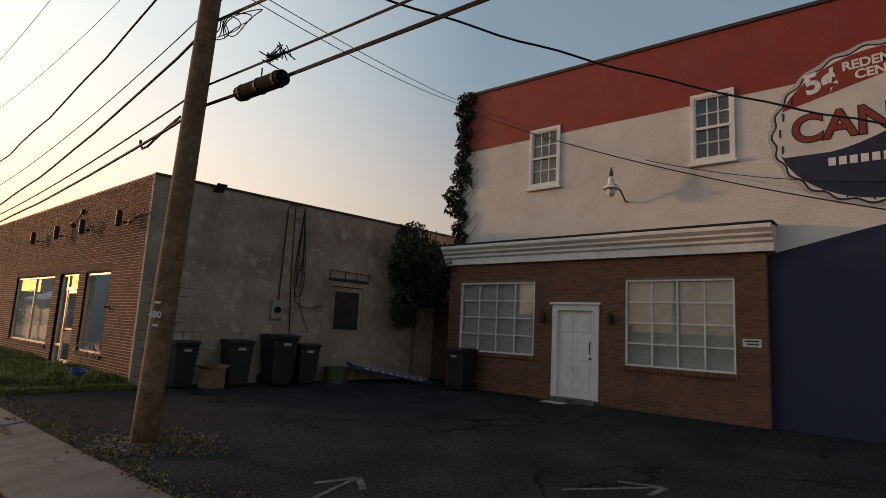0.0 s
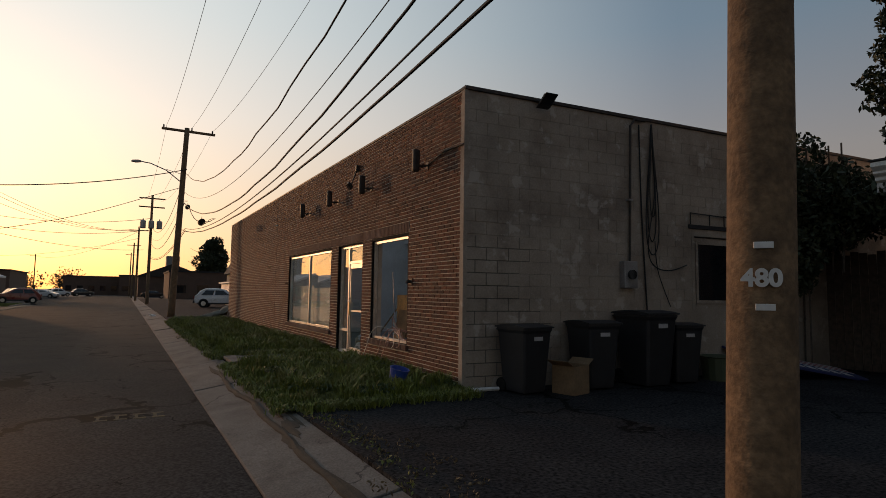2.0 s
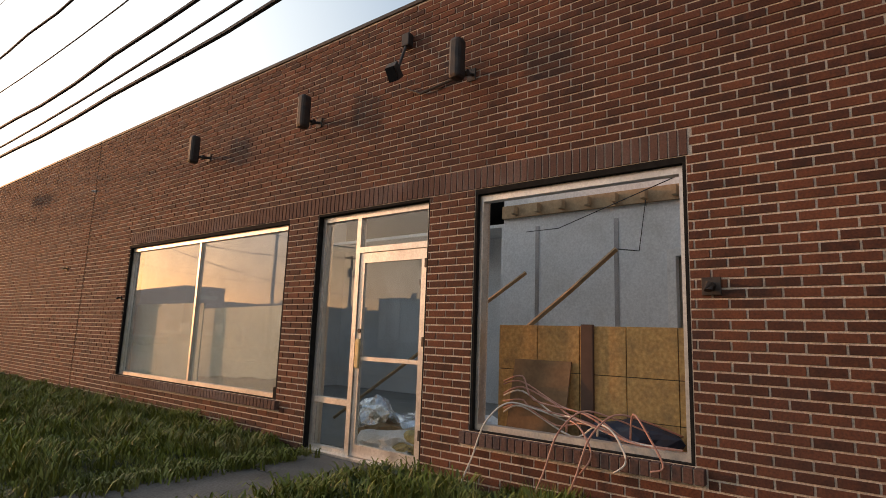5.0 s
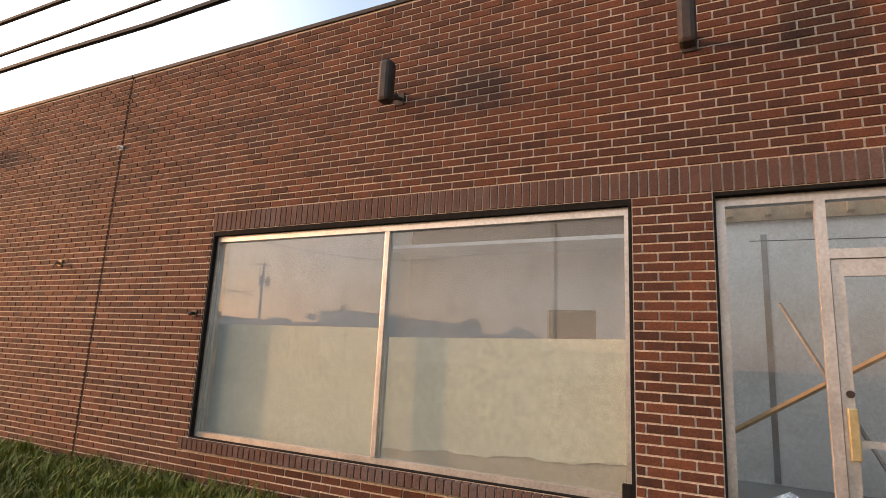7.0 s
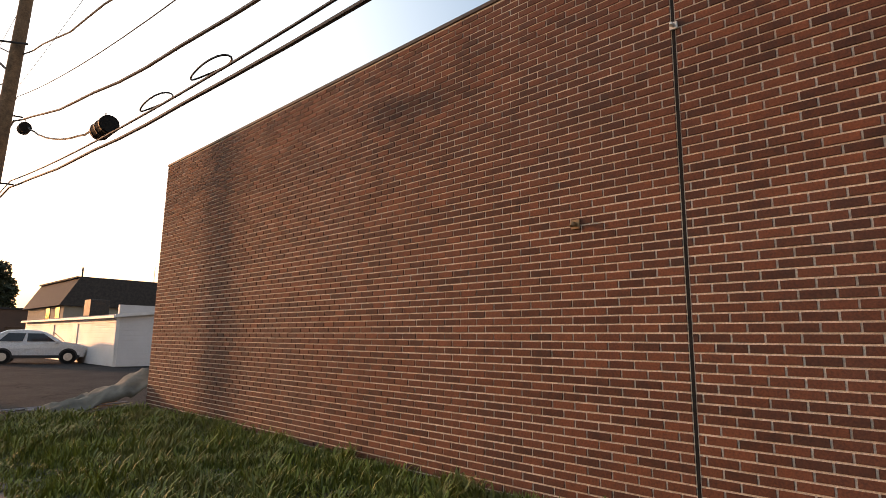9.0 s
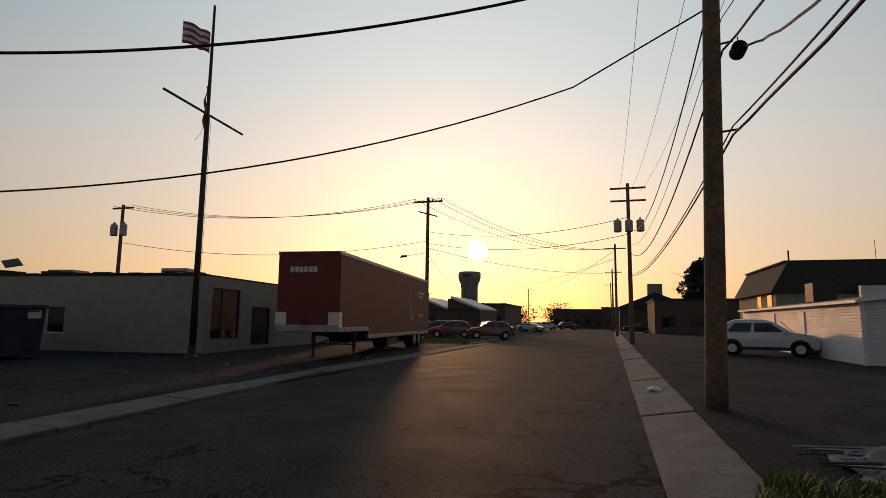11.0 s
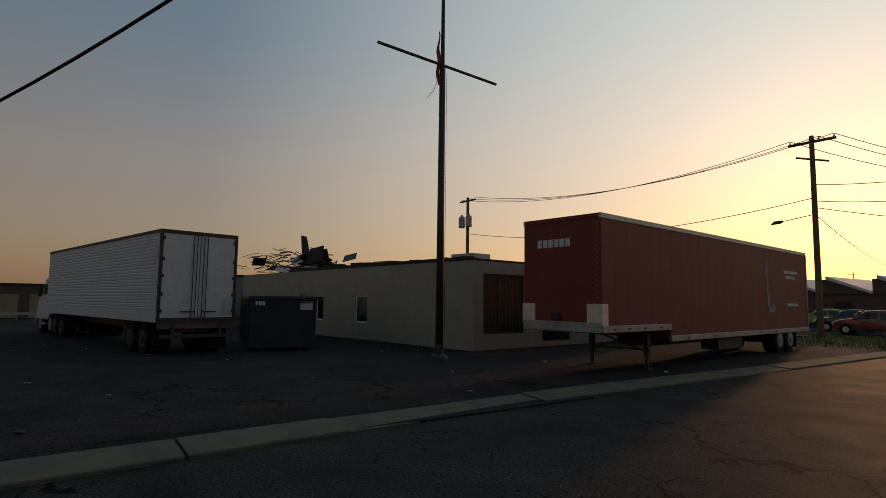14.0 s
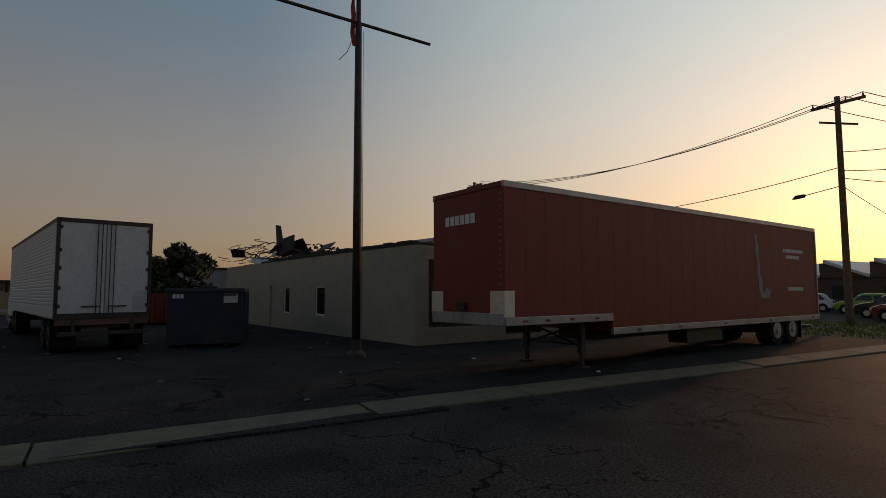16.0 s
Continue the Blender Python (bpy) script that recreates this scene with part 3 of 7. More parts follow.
for i in range(4):
    x = -0.42 + i * 0.22
    part("stroke", box(x, x + 0.15, -0.16, -0.08, -0.21, -0.192), M["yellow_mark"], mark)
    part("stroke", box(x, x + 0.15, 0.1, 0.18, -0.21, -0.192), M["yellow_mark"], mark)
    part("stroke", box(x + 0.02, x + 0.06, -0.08, 0.1, -0.21, -0.1925), M["yellow_mark"], mark)

# verge of grass along the brick front
def verge(name, x0, x1, y0, y1, base, hump, label, density, seed, height=(0.08, 0.22)):
    nx, ny = 8, max(8, int((y1 - y0) / 0.6))
    def h(u, v):
        x, yy = x0 + u * (x1 - x0), y0 + v * (y1 - y0)
        e = min(1, 4 * u, 4 * (1 - u) + 0.6) * min(1, v * (y1 - y0) / 0.5, (1 - v) * (y1 - y0) / 0.5)
        return base + hump * e + 0.05 * noise.noise((x * 0.9, yy * 0.9, 3.0)) * e
    verts = [(x0 + i / nx * (x1 - x0), y0 + k / ny * (y1 - y0), h(i / nx, k / ny)) for k in range(ny + 1) for i in range(nx + 1)]
    faces = [(k * (nx + 1) + i, k * (nx + 1) + i + 1, (k + 1) * (nx + 1) + i + 1, (k + 1) * (nx + 1) + i) for k in range(ny) for i in range(nx)]
    tagged(raw(name + "_soil", verts, faces, M["soil"]), "low mound of bare soil under the grass", "soil", "", "structure")
    r = np.random.RandomState(seed)
    n = int((x1 - x0) * (y1 - y0) * density)
    u, v = r.rand(n), r.rand(n)
    clump = np.array([noise.noise((x0 + a * (x1 - x0) * 1.5, (y0 + b * (y1 - y0)) * 1.5, 9.0)) for a, b in zip(u * 1.7, v * 1.7)])
    hh = r.uniform(*height, n) * (0.4 + 1.5 * np.clip(clump * 1.6 + 0.3, 0, 1))
    ang = r.uniform(0, 2 * math.pi, n)
    lean = r.uniform(0.15, 0.8, n) * hh
    wid = r.uniform(0.003, 0.009, n) * np.where(r.rand(n) < 0.12, 2.2, 1.0) * (1 + 1.0 * (density < 350))
    bv, bf = [], []
    for i in range(n):
        x, yy, z = x0 + u[i] * (x1 - x0), y0 + v[i] * (y1 - y0), h(u[i], v[i]) - 0.01
        ca, sa = math.cos(ang[i]), math.sin(ang[i])
        k = len(bv)
        w = wid[i]
        bv += [(x - sa * w, yy + ca * w, z), (x + sa * w, yy - ca * w, z),
               (x + ca * lean[i] * 0.4 - sa * w * 0.8, yy + sa * lean[i] * 0.4 + ca * w * 0.8, z + hh[i] * 0.6), (x + ca * lean[i] * 0.4 + sa * w * 0.8, yy + sa * lean[i] * 0.4 - ca * w * 0.8, z + hh[i] * 0.6),
               (x + ca * lean[i], yy + sa * lean[i], z + hh[i])]
        bf += [(k, k + 1, k + 3, k + 2), (k + 2, k + 3, k + 4)]
    tagged(raw(name, bv, bf, M["grass"]), label, "grass", "", "stuff")


verge("verge_grass", -2.72, 0.0, -0.35, 4.55, 0.005, 0.1, "shaggy green grass and weeds before the brick front", 3000, 3, (0.04, 0.12))
verge("verge_grass_far", -2.7, 0.0, 5.75, 22.3, 0.005, 0.12, "shaggy green lawn strip along the brick wall", 2700, 4, (0.035, 0.11))
def tufts(name, spots, blades, tall, label, seed):
    """Arching blades in clumps round the spots."""
    r = np.random.RandomState(seed)
    vs, fs = [], []
    for cx, cy, cz in spots:
        for i in range(blades):
            a, h = r.uniform(0, 2 * math.pi), tall * r.uniform(0.4, 1.2)
            x, yy = cx + r.normal() * 0.05, cy + r.normal() * 0.07
            out, w = h * r.uniform(0.4, 1.1), r.uniform(0.004, 0.011)
            ca, sa = math.cos(a), math.sin(a)
            k = len(vs)
            for t, lift in ((0, 0), (0.45, 0.75), (0.8, 0.95)):
                for q in (-1, 1):
                    vs.append((x + ca * out * t - q * sa * w * (1 - 0.4 * t), yy + sa * out * t + q * ca * w * (1 - 0.4 * t), cz + h * lift))
            vs.append((x + ca * out * 1.1, yy + sa * out * 1.1, cz + h * 0.82))
            fs += [(k, k + 1, k + 3, k + 2), (k + 2, k + 3, k + 5, k + 4), (k + 4, k + 5, k + 6)]
    tagged(raw(name, vs, fs, M["grass"]), label, "weeds", "", "stuff")


tr_rng = random.Random(91)
ug = tr_rng.uniform
tufts("verge_weeds", [(ug(-2.5, -0.2), ug(-0.3, 4.4), 0.07) for _ in range(90)] + [(ug(-2.5, -0.2), ug(5.9, 22.0), 0.08) for _ in range(230)], 34, 0.2, "taller arching weed tufts in the grass", 92)
tufts("verge_fringe", [(-2.74 + ug(-0.14, 0.04), ug(-0.4, 4.6), -0.03) for _ in range(60)] + [(-2.72 + ug(-0.12, 0.04), ug(5.7, 22.2), -0.03) for _ in range(150)] + [(ug(-2.6, -0.05), -0.4 + ug(-0.18, 0.05), 0.0) for _ in range(60)] + [(ug(-2.5, -0.1), 4.56 + ug(-0.06, 0.14), 0.05) for _ in range(40)] + [(ug(-2.5, -0.1), 5.72 + ug(-0.14, 0.06), 0.05) for _ in range(40)], 26, 0.11, "ragged grass fringe growing over the edges", 93)
weed_spots = [((ug(-2.3, -0.25), ug(-0.2, 4.3), 0.13), (ug(0.1, 0.25), ug(0.1, 0.3), 0.06)) for _ in range(34)]
structure("path", box(-2.62, 0.0, 4.58, 5.72, -0.02, 0.06, 0.01), M["concrete"], "short concrete path to the shop door", "path")
verge("island_grass", -24.0, -13.3, 54.2, 64.8, -0.2, 0.06, "mown green grass island beside the street", 120, 6, (0.06, 0.12))
structure("kerb_island", box(-13.3, -13.05, 54.0, 65.0, -0.4, -0.06, 0.02), M["concrete"], "pale concrete kerb round the grass island", "kerb")

# ---- brick shop ----
TOP = 4.74
OPEN = ((1.97, 3.77, 0.522, 2.62), (4.3, 5.94, 0.06, 2.62), (6.47, 10.73, 0.522, 2.62))
shop = thing("wall_west", "long red-brown brick shop front with pale mortar joints", "wall", kind="structure")
part("backing", holed("x", 0.008, 0.25, 0.12, 22.5, 0.0, TOP, OPEN), M["mortar"], shop, "pale mortar behind the bricks")


def bricks(u0, u1, v0, v1, holes, bl, bh, joint, seed, skip=None):
    r = random.Random(seed)
    out, row, v = [], 0, v0
    while v + bh <= v1 + 0.001:
        u = u0 - (bl / 2 if row % 2 else 0)
        while u < u1:
            a, b = max(u, u0), min(u + bl, u1)
            spans = [(a, b)]
            for h in holes:
                if v + bh > h[2] + 0.004 and v < h[3] - 0.004:
                    spans = [s for p, q in spans for s in ((p, min(q, h[0])), (max(p, h[1]), q)) if s[1] - s[0] > 0.03]
            for p, q in spans:
                if q - p > 0.03:
                    out.append((p + joint / 2, q - joint / 2, v + joint / 2, v + bh - joint / 2, r.uniform(-0.002, 0.003)))
            u += bl
        v += bh
        row += 1
    return out


def brick_mesh(name, cells, place, depth, mat, parent, label=""):
    vs, fs = [], []
    for a, b, c, d, o in cells:
        k = len(vs)
        e = 0.0022
        for dep, i in ((0.0 - o, e), (depth, 0.0)):
            vs += [place(a + i, c + i, dep), place(b - i, c + i, dep), place(b - i, d - i, dep), place(a + i, d - i, dep)]
        fs += [(k, k + 3, k + 2, k + 1), (k, k + 1, k + 5, k + 4), (k + 1, k + 2, k + 6, k + 5), (k + 2, k + 3, k + 7, k + 6), (k + 3, k, k + 4, k + 7)]
    ob = raw(name, vs, fs, mat, parent, label, "stuff")
    bm = bmesh.new()
    bm.from_mesh(ob.data)
    bmesh.ops.recalc_face_normals(bm, faces=bm.faces[:])
    bm.to_mesh(ob.data)
    bm.free()
    return ob


BL, BH = 0.2032, TOP / 70
HOLES = [*OPEN, (1.95, 10.75, 2.62, 2.824), (1.9, 3.84, 0.42, 0.522), (6.4, 10.8, 0.42, 0.522)]
cells = bricks(0.0, 12.545, -0.019, TOP, HOLES, BL, BH, 0.0115, 1)
far_cells = bricks(12.57, 22.5, -0.019, TOP, (), BL, BH, 0.0115, 2)
shared = [c for c in cells if abs(c[1] - c[0] - (BL - 0.0115)) < 0.001 and 2.9 < c[0] < 8.2 and 2.8 < c[2] < 3.75][:290]
keep = set(shared)
brick_mesh("bricks", [c for c in cells if c not in keep], lambda a, b, d: (d, a, b), 0.012, M["brick"], shop, "weathered red-brown bricks")
brick_mesh("bricks", far_cells, lambda a, b, d: (d, a, b), 0.012, M["brick"], shop, "weathered red-brown bricks")
one = bmesh.new()
L2, H2 = BL - 0.0115, BH - 0.0115
vv = [one.verts.new(p) for p in ((0, 0.002, 0.002), (0, L2 - 0.002, 0.002), (0, L2 - 0.002, H2 - 0.002), (0, 0.002, H2 - 0.002), (0.012, 0, 0), (0.012, L2, 0), (0.012, L2, H2), (0.012, 0, H2))]
for f in ((0, 3, 2, 1), (0, 1, 5, 4), (1, 2, 6, 5), (2, 3, 7, 6), (3, 0, 4, 7), (4, 5, 6, 7)):
    one.faces.new([vv[i] for i in f])
bmesh.ops.recalc_face_normals(one, faces=one.faces[:])
BRICK = bpy.data.meshes.new("brick")
one.to_mesh(BRICK)
one.free()
BRICK.materials.append(M["brick_single"])
for c in shared:
    ob = new("brick", BRICK)
    ob.parent = shop
    ob.location = (-c[4], c[0], c[2])
# soldier course over the openings, rowlock sills
sol = [(1.95 + i * 0.0677 + 0.005, 1.95 + (i + 1) * 0.0677 - 0.005, 2.625, 2.819, 0.002) for i in range(130)]
brick_mesh("soldier_course", sol, lambda a, b, d: (d, a, b), 0.012, M["brick_dark"], shop, "upright dark bricks over the openings")
for a, b in ((1.9, 3.84), (6.4, 10.8)):
    n = int((b - a) / 0.0677)
    vsill = bmesh.new()
    for i in range(n):
        p = a + i * (b - a) / n
        box(-0.055, 0.2, p + 0.005, p + (b - a) / n - 0.005, 0.42, 0.518, 0.004, vsill)
    part("sill", vsill, M["brick_dark"], shop, "dark rowlock brick sill")
    part("sill_bed", box(-0.04, 0.2, a + 0.01, b - 0.01, 0.415, 0.51), M["mortar"], shop)
part("control_joint", box(0.003, 0.012, 12.546, 12.568, 0.0, TOP), M["rubber"], shop, "dark vertical control joint")
for p, q in ((0.0, 12.55), (12.565, 22.5)):
    part("coping", box(-0.012, 0.3, p, q, TOP, TOP + 0.045, 0.006), M["dark_metal"], shop, "thin dark metal coping")

# painted block side wall, with a door
SIDE_DOOR = (4.88, 6.12, 0.4, 2.85)
SW = pose(0, 0, 0, 0, 0, -5.2)
side = thing("wall_south", "grey-beige painted concrete block side wall with stains", "wall", SW, kind="structure")
part("backing", holed("y", 0.006, 0.25, 0.0, 13.0, 0.0, TOP, (SIDE_DOOR,)), M["block_paint"], side)
block_rng = random.Random(14)
flush, bare = [], []
for c in bricks(0.0, 13.0, 0.0, TOP, (SIDE_DOOR,), 0.406, TOP / 23.5, 0.0, 11):
    rough_zone = c[0] < 1.1 + 0.5 * math.sin(c[2] * 3) and c[2] < 2.3 or c[0] < 0.3 and c[2] < 3.4
    j = 0.007 if rough_zone else 0.0045 if block_rng.random() < 0.1 else 0.0006
    (bare if rough_zone else flush).append((c[0] + j, c[1] - j, c[2] + j, c[3] - j, block_rng.uniform(-0.002, 0.004) if rough_zone else 0.0))
brick_mesh("blocks", flush, lambda a, b, d: (a, d, b), 0.008, M["block_paint"], side, "smoothly painted concrete blocks")
brick_mesh("bare_blocks", bare, lambda a, b, d: (a, d - 0.002, b), 0.011, M["block_paint"], side, "flaking concrete blocks with open joints")
part("joint_bed", box(0.0, 1.66, 0.0045, 0.0058, 0.0, 2.4), M["block_joint"], side, "dark eroded mortar")
part("coping", box(-0.01, 13.0, -0.03, 0.27, TOP, TOP + 0.06, 0.006), M["dark_metal"], side, "dark metal coping")
part("pilaster", box(-0.012, 0.055, -0.012, 0.12, 0.0, TOP - 0.002), M["block_paint"], side, "grey cement corner strip")
structure("wall_north", box(0.02, 13.0, 22.2, 22.48, 0.0, TOP), M["block_paint"], "plain block end wall of the brick shop", "wall")
structure("wall_east", box(12.75, 13.0, 0.26, 22.2, 0.0, TOP), M["block_paint"], "plain block rear wall of the brick shop", "wall")
structure("roof", box(4.4, 12.75, 0.25, 22.2, TOP - 0.45, TOP - 0.25), M["roof_dark"], "flat dark shop roof behind the parapet", "roof")
structure("roof_front", box(0.25, 4.4, 11.5, 22.2, TOP - 0.45, TOP - 0.25), M["roof_dark"], "flat dark shop roof behind the parapet", "roof")
structure("floor", box(0.25, 12.75, 0.25, 22.2, 0.0, 0.1), M["floor_inside"], "dusty concrete shop floor", "floor")
structure("ceiling", box(4.42, 12.74, 0.26, 22.19, 3.3, 3.36), M["drywall"], "bare white ceiling board", "ceiling")

# side door
sd = thing("side_door", "boarded pale side door with a dark window, paint peeling", "door", SW, kind="structure")
a, b, c, d = SIDE_DOOR
part("door_leaf", box(a + 0.06, b - 0.06, 0.05, 0.1, c, d - 0.22, 0.006), M["block_paint"], sd)
part("frame", holed("y", 0.0, 0.14, a, b, c, d, ((a + 0.07, b - 0.07, c - 0.1, d - 0.2),)), M["block_paint"], sd)
part("pane", box(a + 0.2, b - 0.2, 0.035, 0.048, 1.42, 2.5), M["glass_dark"], sd, "dark dusty door pane")
part("pane_frame", holed("y", 0.03, 0.055, a + 0.14, b - 0.14, 1.36, 2.56, ((a + 0.2, b - 0.2, 1.42, 2.5),)), M["block_paint"], sd)
part("lintel", box(a - 0.08, b + 0.08, -0.03, 0.02, d - 0.06, d + 0.02, 0.006), M["roof_dark"], sd, "dark shadowed steel lintel")
fr = bmesh.new()
for x in (a - 0.06, a + 0.45, a + 0.85, b + 0.08):
    tube([(x, -0.04, d + 0.02), (x, -0.04, d + 0.24)], 0.012, 6, fr)
tube([(a - 0.06, -0.04, d + 0.24), (b + 0.08, -0.04, d + 0.2)], 0.012, 6, fr)
part("awning_frame", fr, M["dark_metal"], sd, "rusty bent awning frame")

# conduit, meter and looped cables on the block wall
cond = thing("conduit", "thin grey conduit running down to a meter box", "conduit", SW)
part("pipe", tube([(3.7, -0.05, TOP - 0.02), (3.45, -0.05, TOP - 0.02), (3.35, -0.05, TOP - 0.15), (3.3, -0.05, 2.1)], 0.022, 8), M["dark_metal"], cond)
part("strap", box(3.27, 3.37, -0.08, 0.0, 3.2, 3.23), M["steel"], cond)
part("meter_box", box(3.1, 3.4, -0.14, -0.0, 1.62, 2.1, 0.012), M["steel"], cond, "dented grey meter box")
part("dial", tube([(3.25, -0.14, 1.86), (3.25, -0.19, 1.86)], 0.085, 16), M["glass_dark"], cond, "round dark meter glass")
def wall_cable(pts, rad):
    tagged(part("hanging_cable", tube(smooth_line(pts, 4), rad, 6), M["cable"], None, "", True), "loose black cable hung down the block wall", "cable", "cables on the block wall").matrix_world = SW @ pose(-0.25, 0, 0)


for k, (low, wide) in enumerate(((2.55, 0.1), (2.3, 0.16), (3.0, 0.07))):
    wall_cable([(4.1 + wide * math.sin(2 * math.pi * i / 14) * (0.6 + 0.5 * math.sin(math.pi * i / 14)), -0.04 - 0.012 * k, TOP - 0.06 - (TOP - low) * math.sin(math.pi * i / 14)) for i in range(15)], 0.011)
wall_cable([(4.1, -0.04, TOP - 0.1), (4.16, -0.05, 3.4), (4.02, -0.04, 2.6), (4.02, -0.04, 2.2), (4.2, -0.05, 2.0), (4.55, -0.05, 1.97), (4.95, -0.04, 2.08)], 0.011)
wall_cable([(4.16, -0.04, 2.5), (4.2, -0.05, 2.0), (4.36, -0.05, 1.6), (4.52, -0.04, 1.3)], 0.009)
wall_cable([(3.82, -0.03, TOP - 0.1), (3.86, -0.03, 3.0), (3.98, -0.03, 0.9)], 0.014)
fl = thing("floodlight", "small black floodlight on the wall top", "floodlight", SW)
part("arm", tube([(1.32, 0.08, TOP + 0.02), (1.34, -0.06, TOP + 0.0), (1.38, -0.12, TOP - 0.02)], 0.02, 6), M["dark_metal"], fl)
part("head", prism([(-0.16, TOP - 0.13), (-0.08, TOP - 0.14), (-0.32, TOP + 0.03), (-0.4, TOP + 0.03)], 1.28, 1.52, "x", 0.008), M["dark_metal"], fl)
part("lens", prism([(-0.405, TOP + 0.02), (-0.17, TOP - 0.125), (-0.174, TOP - 0.13), (-0.41, TOP + 0.015)], 1.3, 1.5, "x"), M["glass_dark"], fl)


# shop windows
def storefront(name, label, y0, y1, z0, z1, bars=(), pane_mat="glass", fw=0.06):
    t = thing(name, label, "window", kind="structure")
    x0, x1 = 0.05, 0.13
    part("reveal", holed("x", 0.006, x1 + 0.02, y0 + 0.001, y1 - 0.001, z0 + 0.001, z1 - 0.001, ((y0 + 0.024, y1 - 0.024, z0 + 0.012, z1 - 0.049),)), M["rubber"], t, "dark lining of the opening")
    part("frame", holed("x", x0, x1, y0 + 0.025, y1 - 0.025, z0, z1 - 0.05, ((y0 + fw, y1 - fw, z0 + fw, z1 - fw - 0.05),)), M["aluminium"], t, "dull aluminium frame")
    ys = [y0 + fw, *bars, y1 - fw]
    for q in bars:
        part("mullion", box(x0 + 0.002, x1 - 0.002, q - 0.025, q + 0.025, z0 + fw, z1 - fw - 0.05, 0.004), M["aluminium"], t)
    for p, q in zip(ys, ys[1:]) if pane_mat else ():
        pane = part("pane", box(0.085, 0.091, p + (0.026 if p in bars else 0.001), q - (0.026 if q in bars else 0.001), z0 + fw + 0.001, z1 - fw - 0.051), M[pane_mat], t, "dusty reflecting glass")
        pane.visible_shadow = False
    return t


storefront("window_1", "wide aluminium shop window with a boarded lower half", 6.47, 10.73, 0.522, 2.62, (8.57,), "dusty_glass")
storefront("window_2", "empty aluminium shop window frame of a gutted room", 1.97, 3.77, 0.522, 2.62, (), "")

door = thing("door_1", "aluminium glass shop door with sidelight and transom", "door", kind="structure")
part("reveal", holed("x", 0.006, 0.16, 4.301, 5.939, 0.081, 2.619, ((4.314, 5.926, 0.0, 2.592),)), M["rubber"], door, "dark lining of the opening")
part("frame", holed("x", 0.07, 0.15, 4.315, 5.925, 0.06, 2.59, ((4.37, 5.30, 0.08, 2.15), (4.37, 5.30, 2.21, 2.53), (5.36, 5.87, 0.12, 0.56), (5.36, 5.87, 0.62, 2.53))), M["aluminium"], door, "dull aluminium frame")
leaf = part("door_leaf", holed("x", 0.085, 0.125, 4.375, 5.295, 0.08, 2.145, ((4.44, 5.23, 0.2, 1.03), (4.44, 5.23, 1.07, 2.04))), M["aluminium"], door)
for y0, y1, z0, z1, host in ((4.441, 5.229, 0.201, 1.029, leaf), (4.441, 5.229, 1.071, 2.039, leaf), (4.371, 5.299, 2.211, 2.529, door), (5.361, 5.869, 0.121, 0.559, door), (5.361, 5.869, 0.621, 2.529, door)):
    pane = part("pane", box(0.102, 0.108, y0, y1, z0, z1), M["glass"], host, "clear reflecting glass")
    pane.visible_shadow = False
part("push_plate", box(0.055, 0.085, 5.22, 5.275, 0.95, 1.25, 0.008), M["brass"], leaf, "worn brass push plate")
part("lock", tube([(0.085, 5.25, 1.33), (0.07, 5.25, 1.33)], 0.022, 12), M["dark_metal"], leaf)
part("threshold", box(0.0, 0.25, 4.3, 5.94, 0.061, 0.08), M["aluminium"], door)
for z in (0.35, 1.2, 1.95):
    part("hinge", box(0.06, 0.085, 4.355, 4.385, z, z + 0.09), M["dark_metal"], door)

# boards behind window 1
board = thing("window_boards", "pale green boards standing behind the shop window", "boards")
low = [(6.5 + 2.08 * i / 24, 0.74 + 0.012 * math.sin(i * 0.8) + 0.008 * math.sin(i * 2.3) - 0.004 * i) for i in range(25)]
part("board", prism(low + [(8.58, 1.58), (6.5, 1.62)], 0.215, 0.228, "x"), M["pale_board"], board, "pale green board with a torn lower edge")
# darker than the front board, so that the torn edge stands out
part("board", box(0.232, 0.246, 6.5, 8.6, 0.1, 1.2), M["grey_board"], board, "second, darker grey-green board behind the torn edge")
part("board", box(0.222, 0.244, 8.62, 10.72, 0.1, 1.66), M["pale_board"], board)
tagged(part("corner_block", box(0.02, 0.049, 6.49, 6.56, 0.53, 0.66, 0.008), M["rubber"]), "small black rubber block at the window corner", "block")

# gutted room behind
structure("room_wall", holed("x", 4.2, 4.32, 0.26, 6.1, 0.1, 4.2, ((2.5, 3.22, 0.1, 2.56),)), M["drywall"], "bare white drywall partition with door openings", "wall")
structure("room_wall_rear", holed("x", 5.3, 5.42, 6.22, 11.4, 0.1, 3.3, ((7.83, 8.65, 0.1, 2.3),)), M["drywall"], "bare white drywall partition with a dark doorway", "wall")
structure("room_wall_return", box(4.322, 5.42, 6.1, 6.22, 0.1, 3.3), M["drywall"], "short white drywall return", "wall")
structure("room_wall_side", box(0.3, 5.3, 11.4, 11.52, 0.1, 4.2), M["drywall"], "bare white end partition in the shop", "wall")
# wall behind the doorways; the room's darkness is put into its colour
structure("dark_room", box(6.4, 6.5, 0.3, 11.4, 0.1, 3.3), M["unlit_interior"], "back wall coloured dark for the unlit back room", "wall")
structure("inner_lining", box(0.252, 0.3, 0.3, 1.9, 0.1, 3.3), M["drywall"], "bare drywall lining inside the front wall", "wall")
structure("closet_wall", box(4.335, 4.36, 2.3, 3.4, 0.1, 2.7), M["cream"], "pale board wall behind the opening", "wall")
cas = bmesh.new()
for y0, y1, z0, z1 in ((2.4, 2.5, 0.1, 2.66), (3.22, 3.34, 0.1, 2.66), (2.5, 3.22, 2.56, 2.68)):
    box(4.17, 4.199, y0, y1, z0, z1, bm=cas)
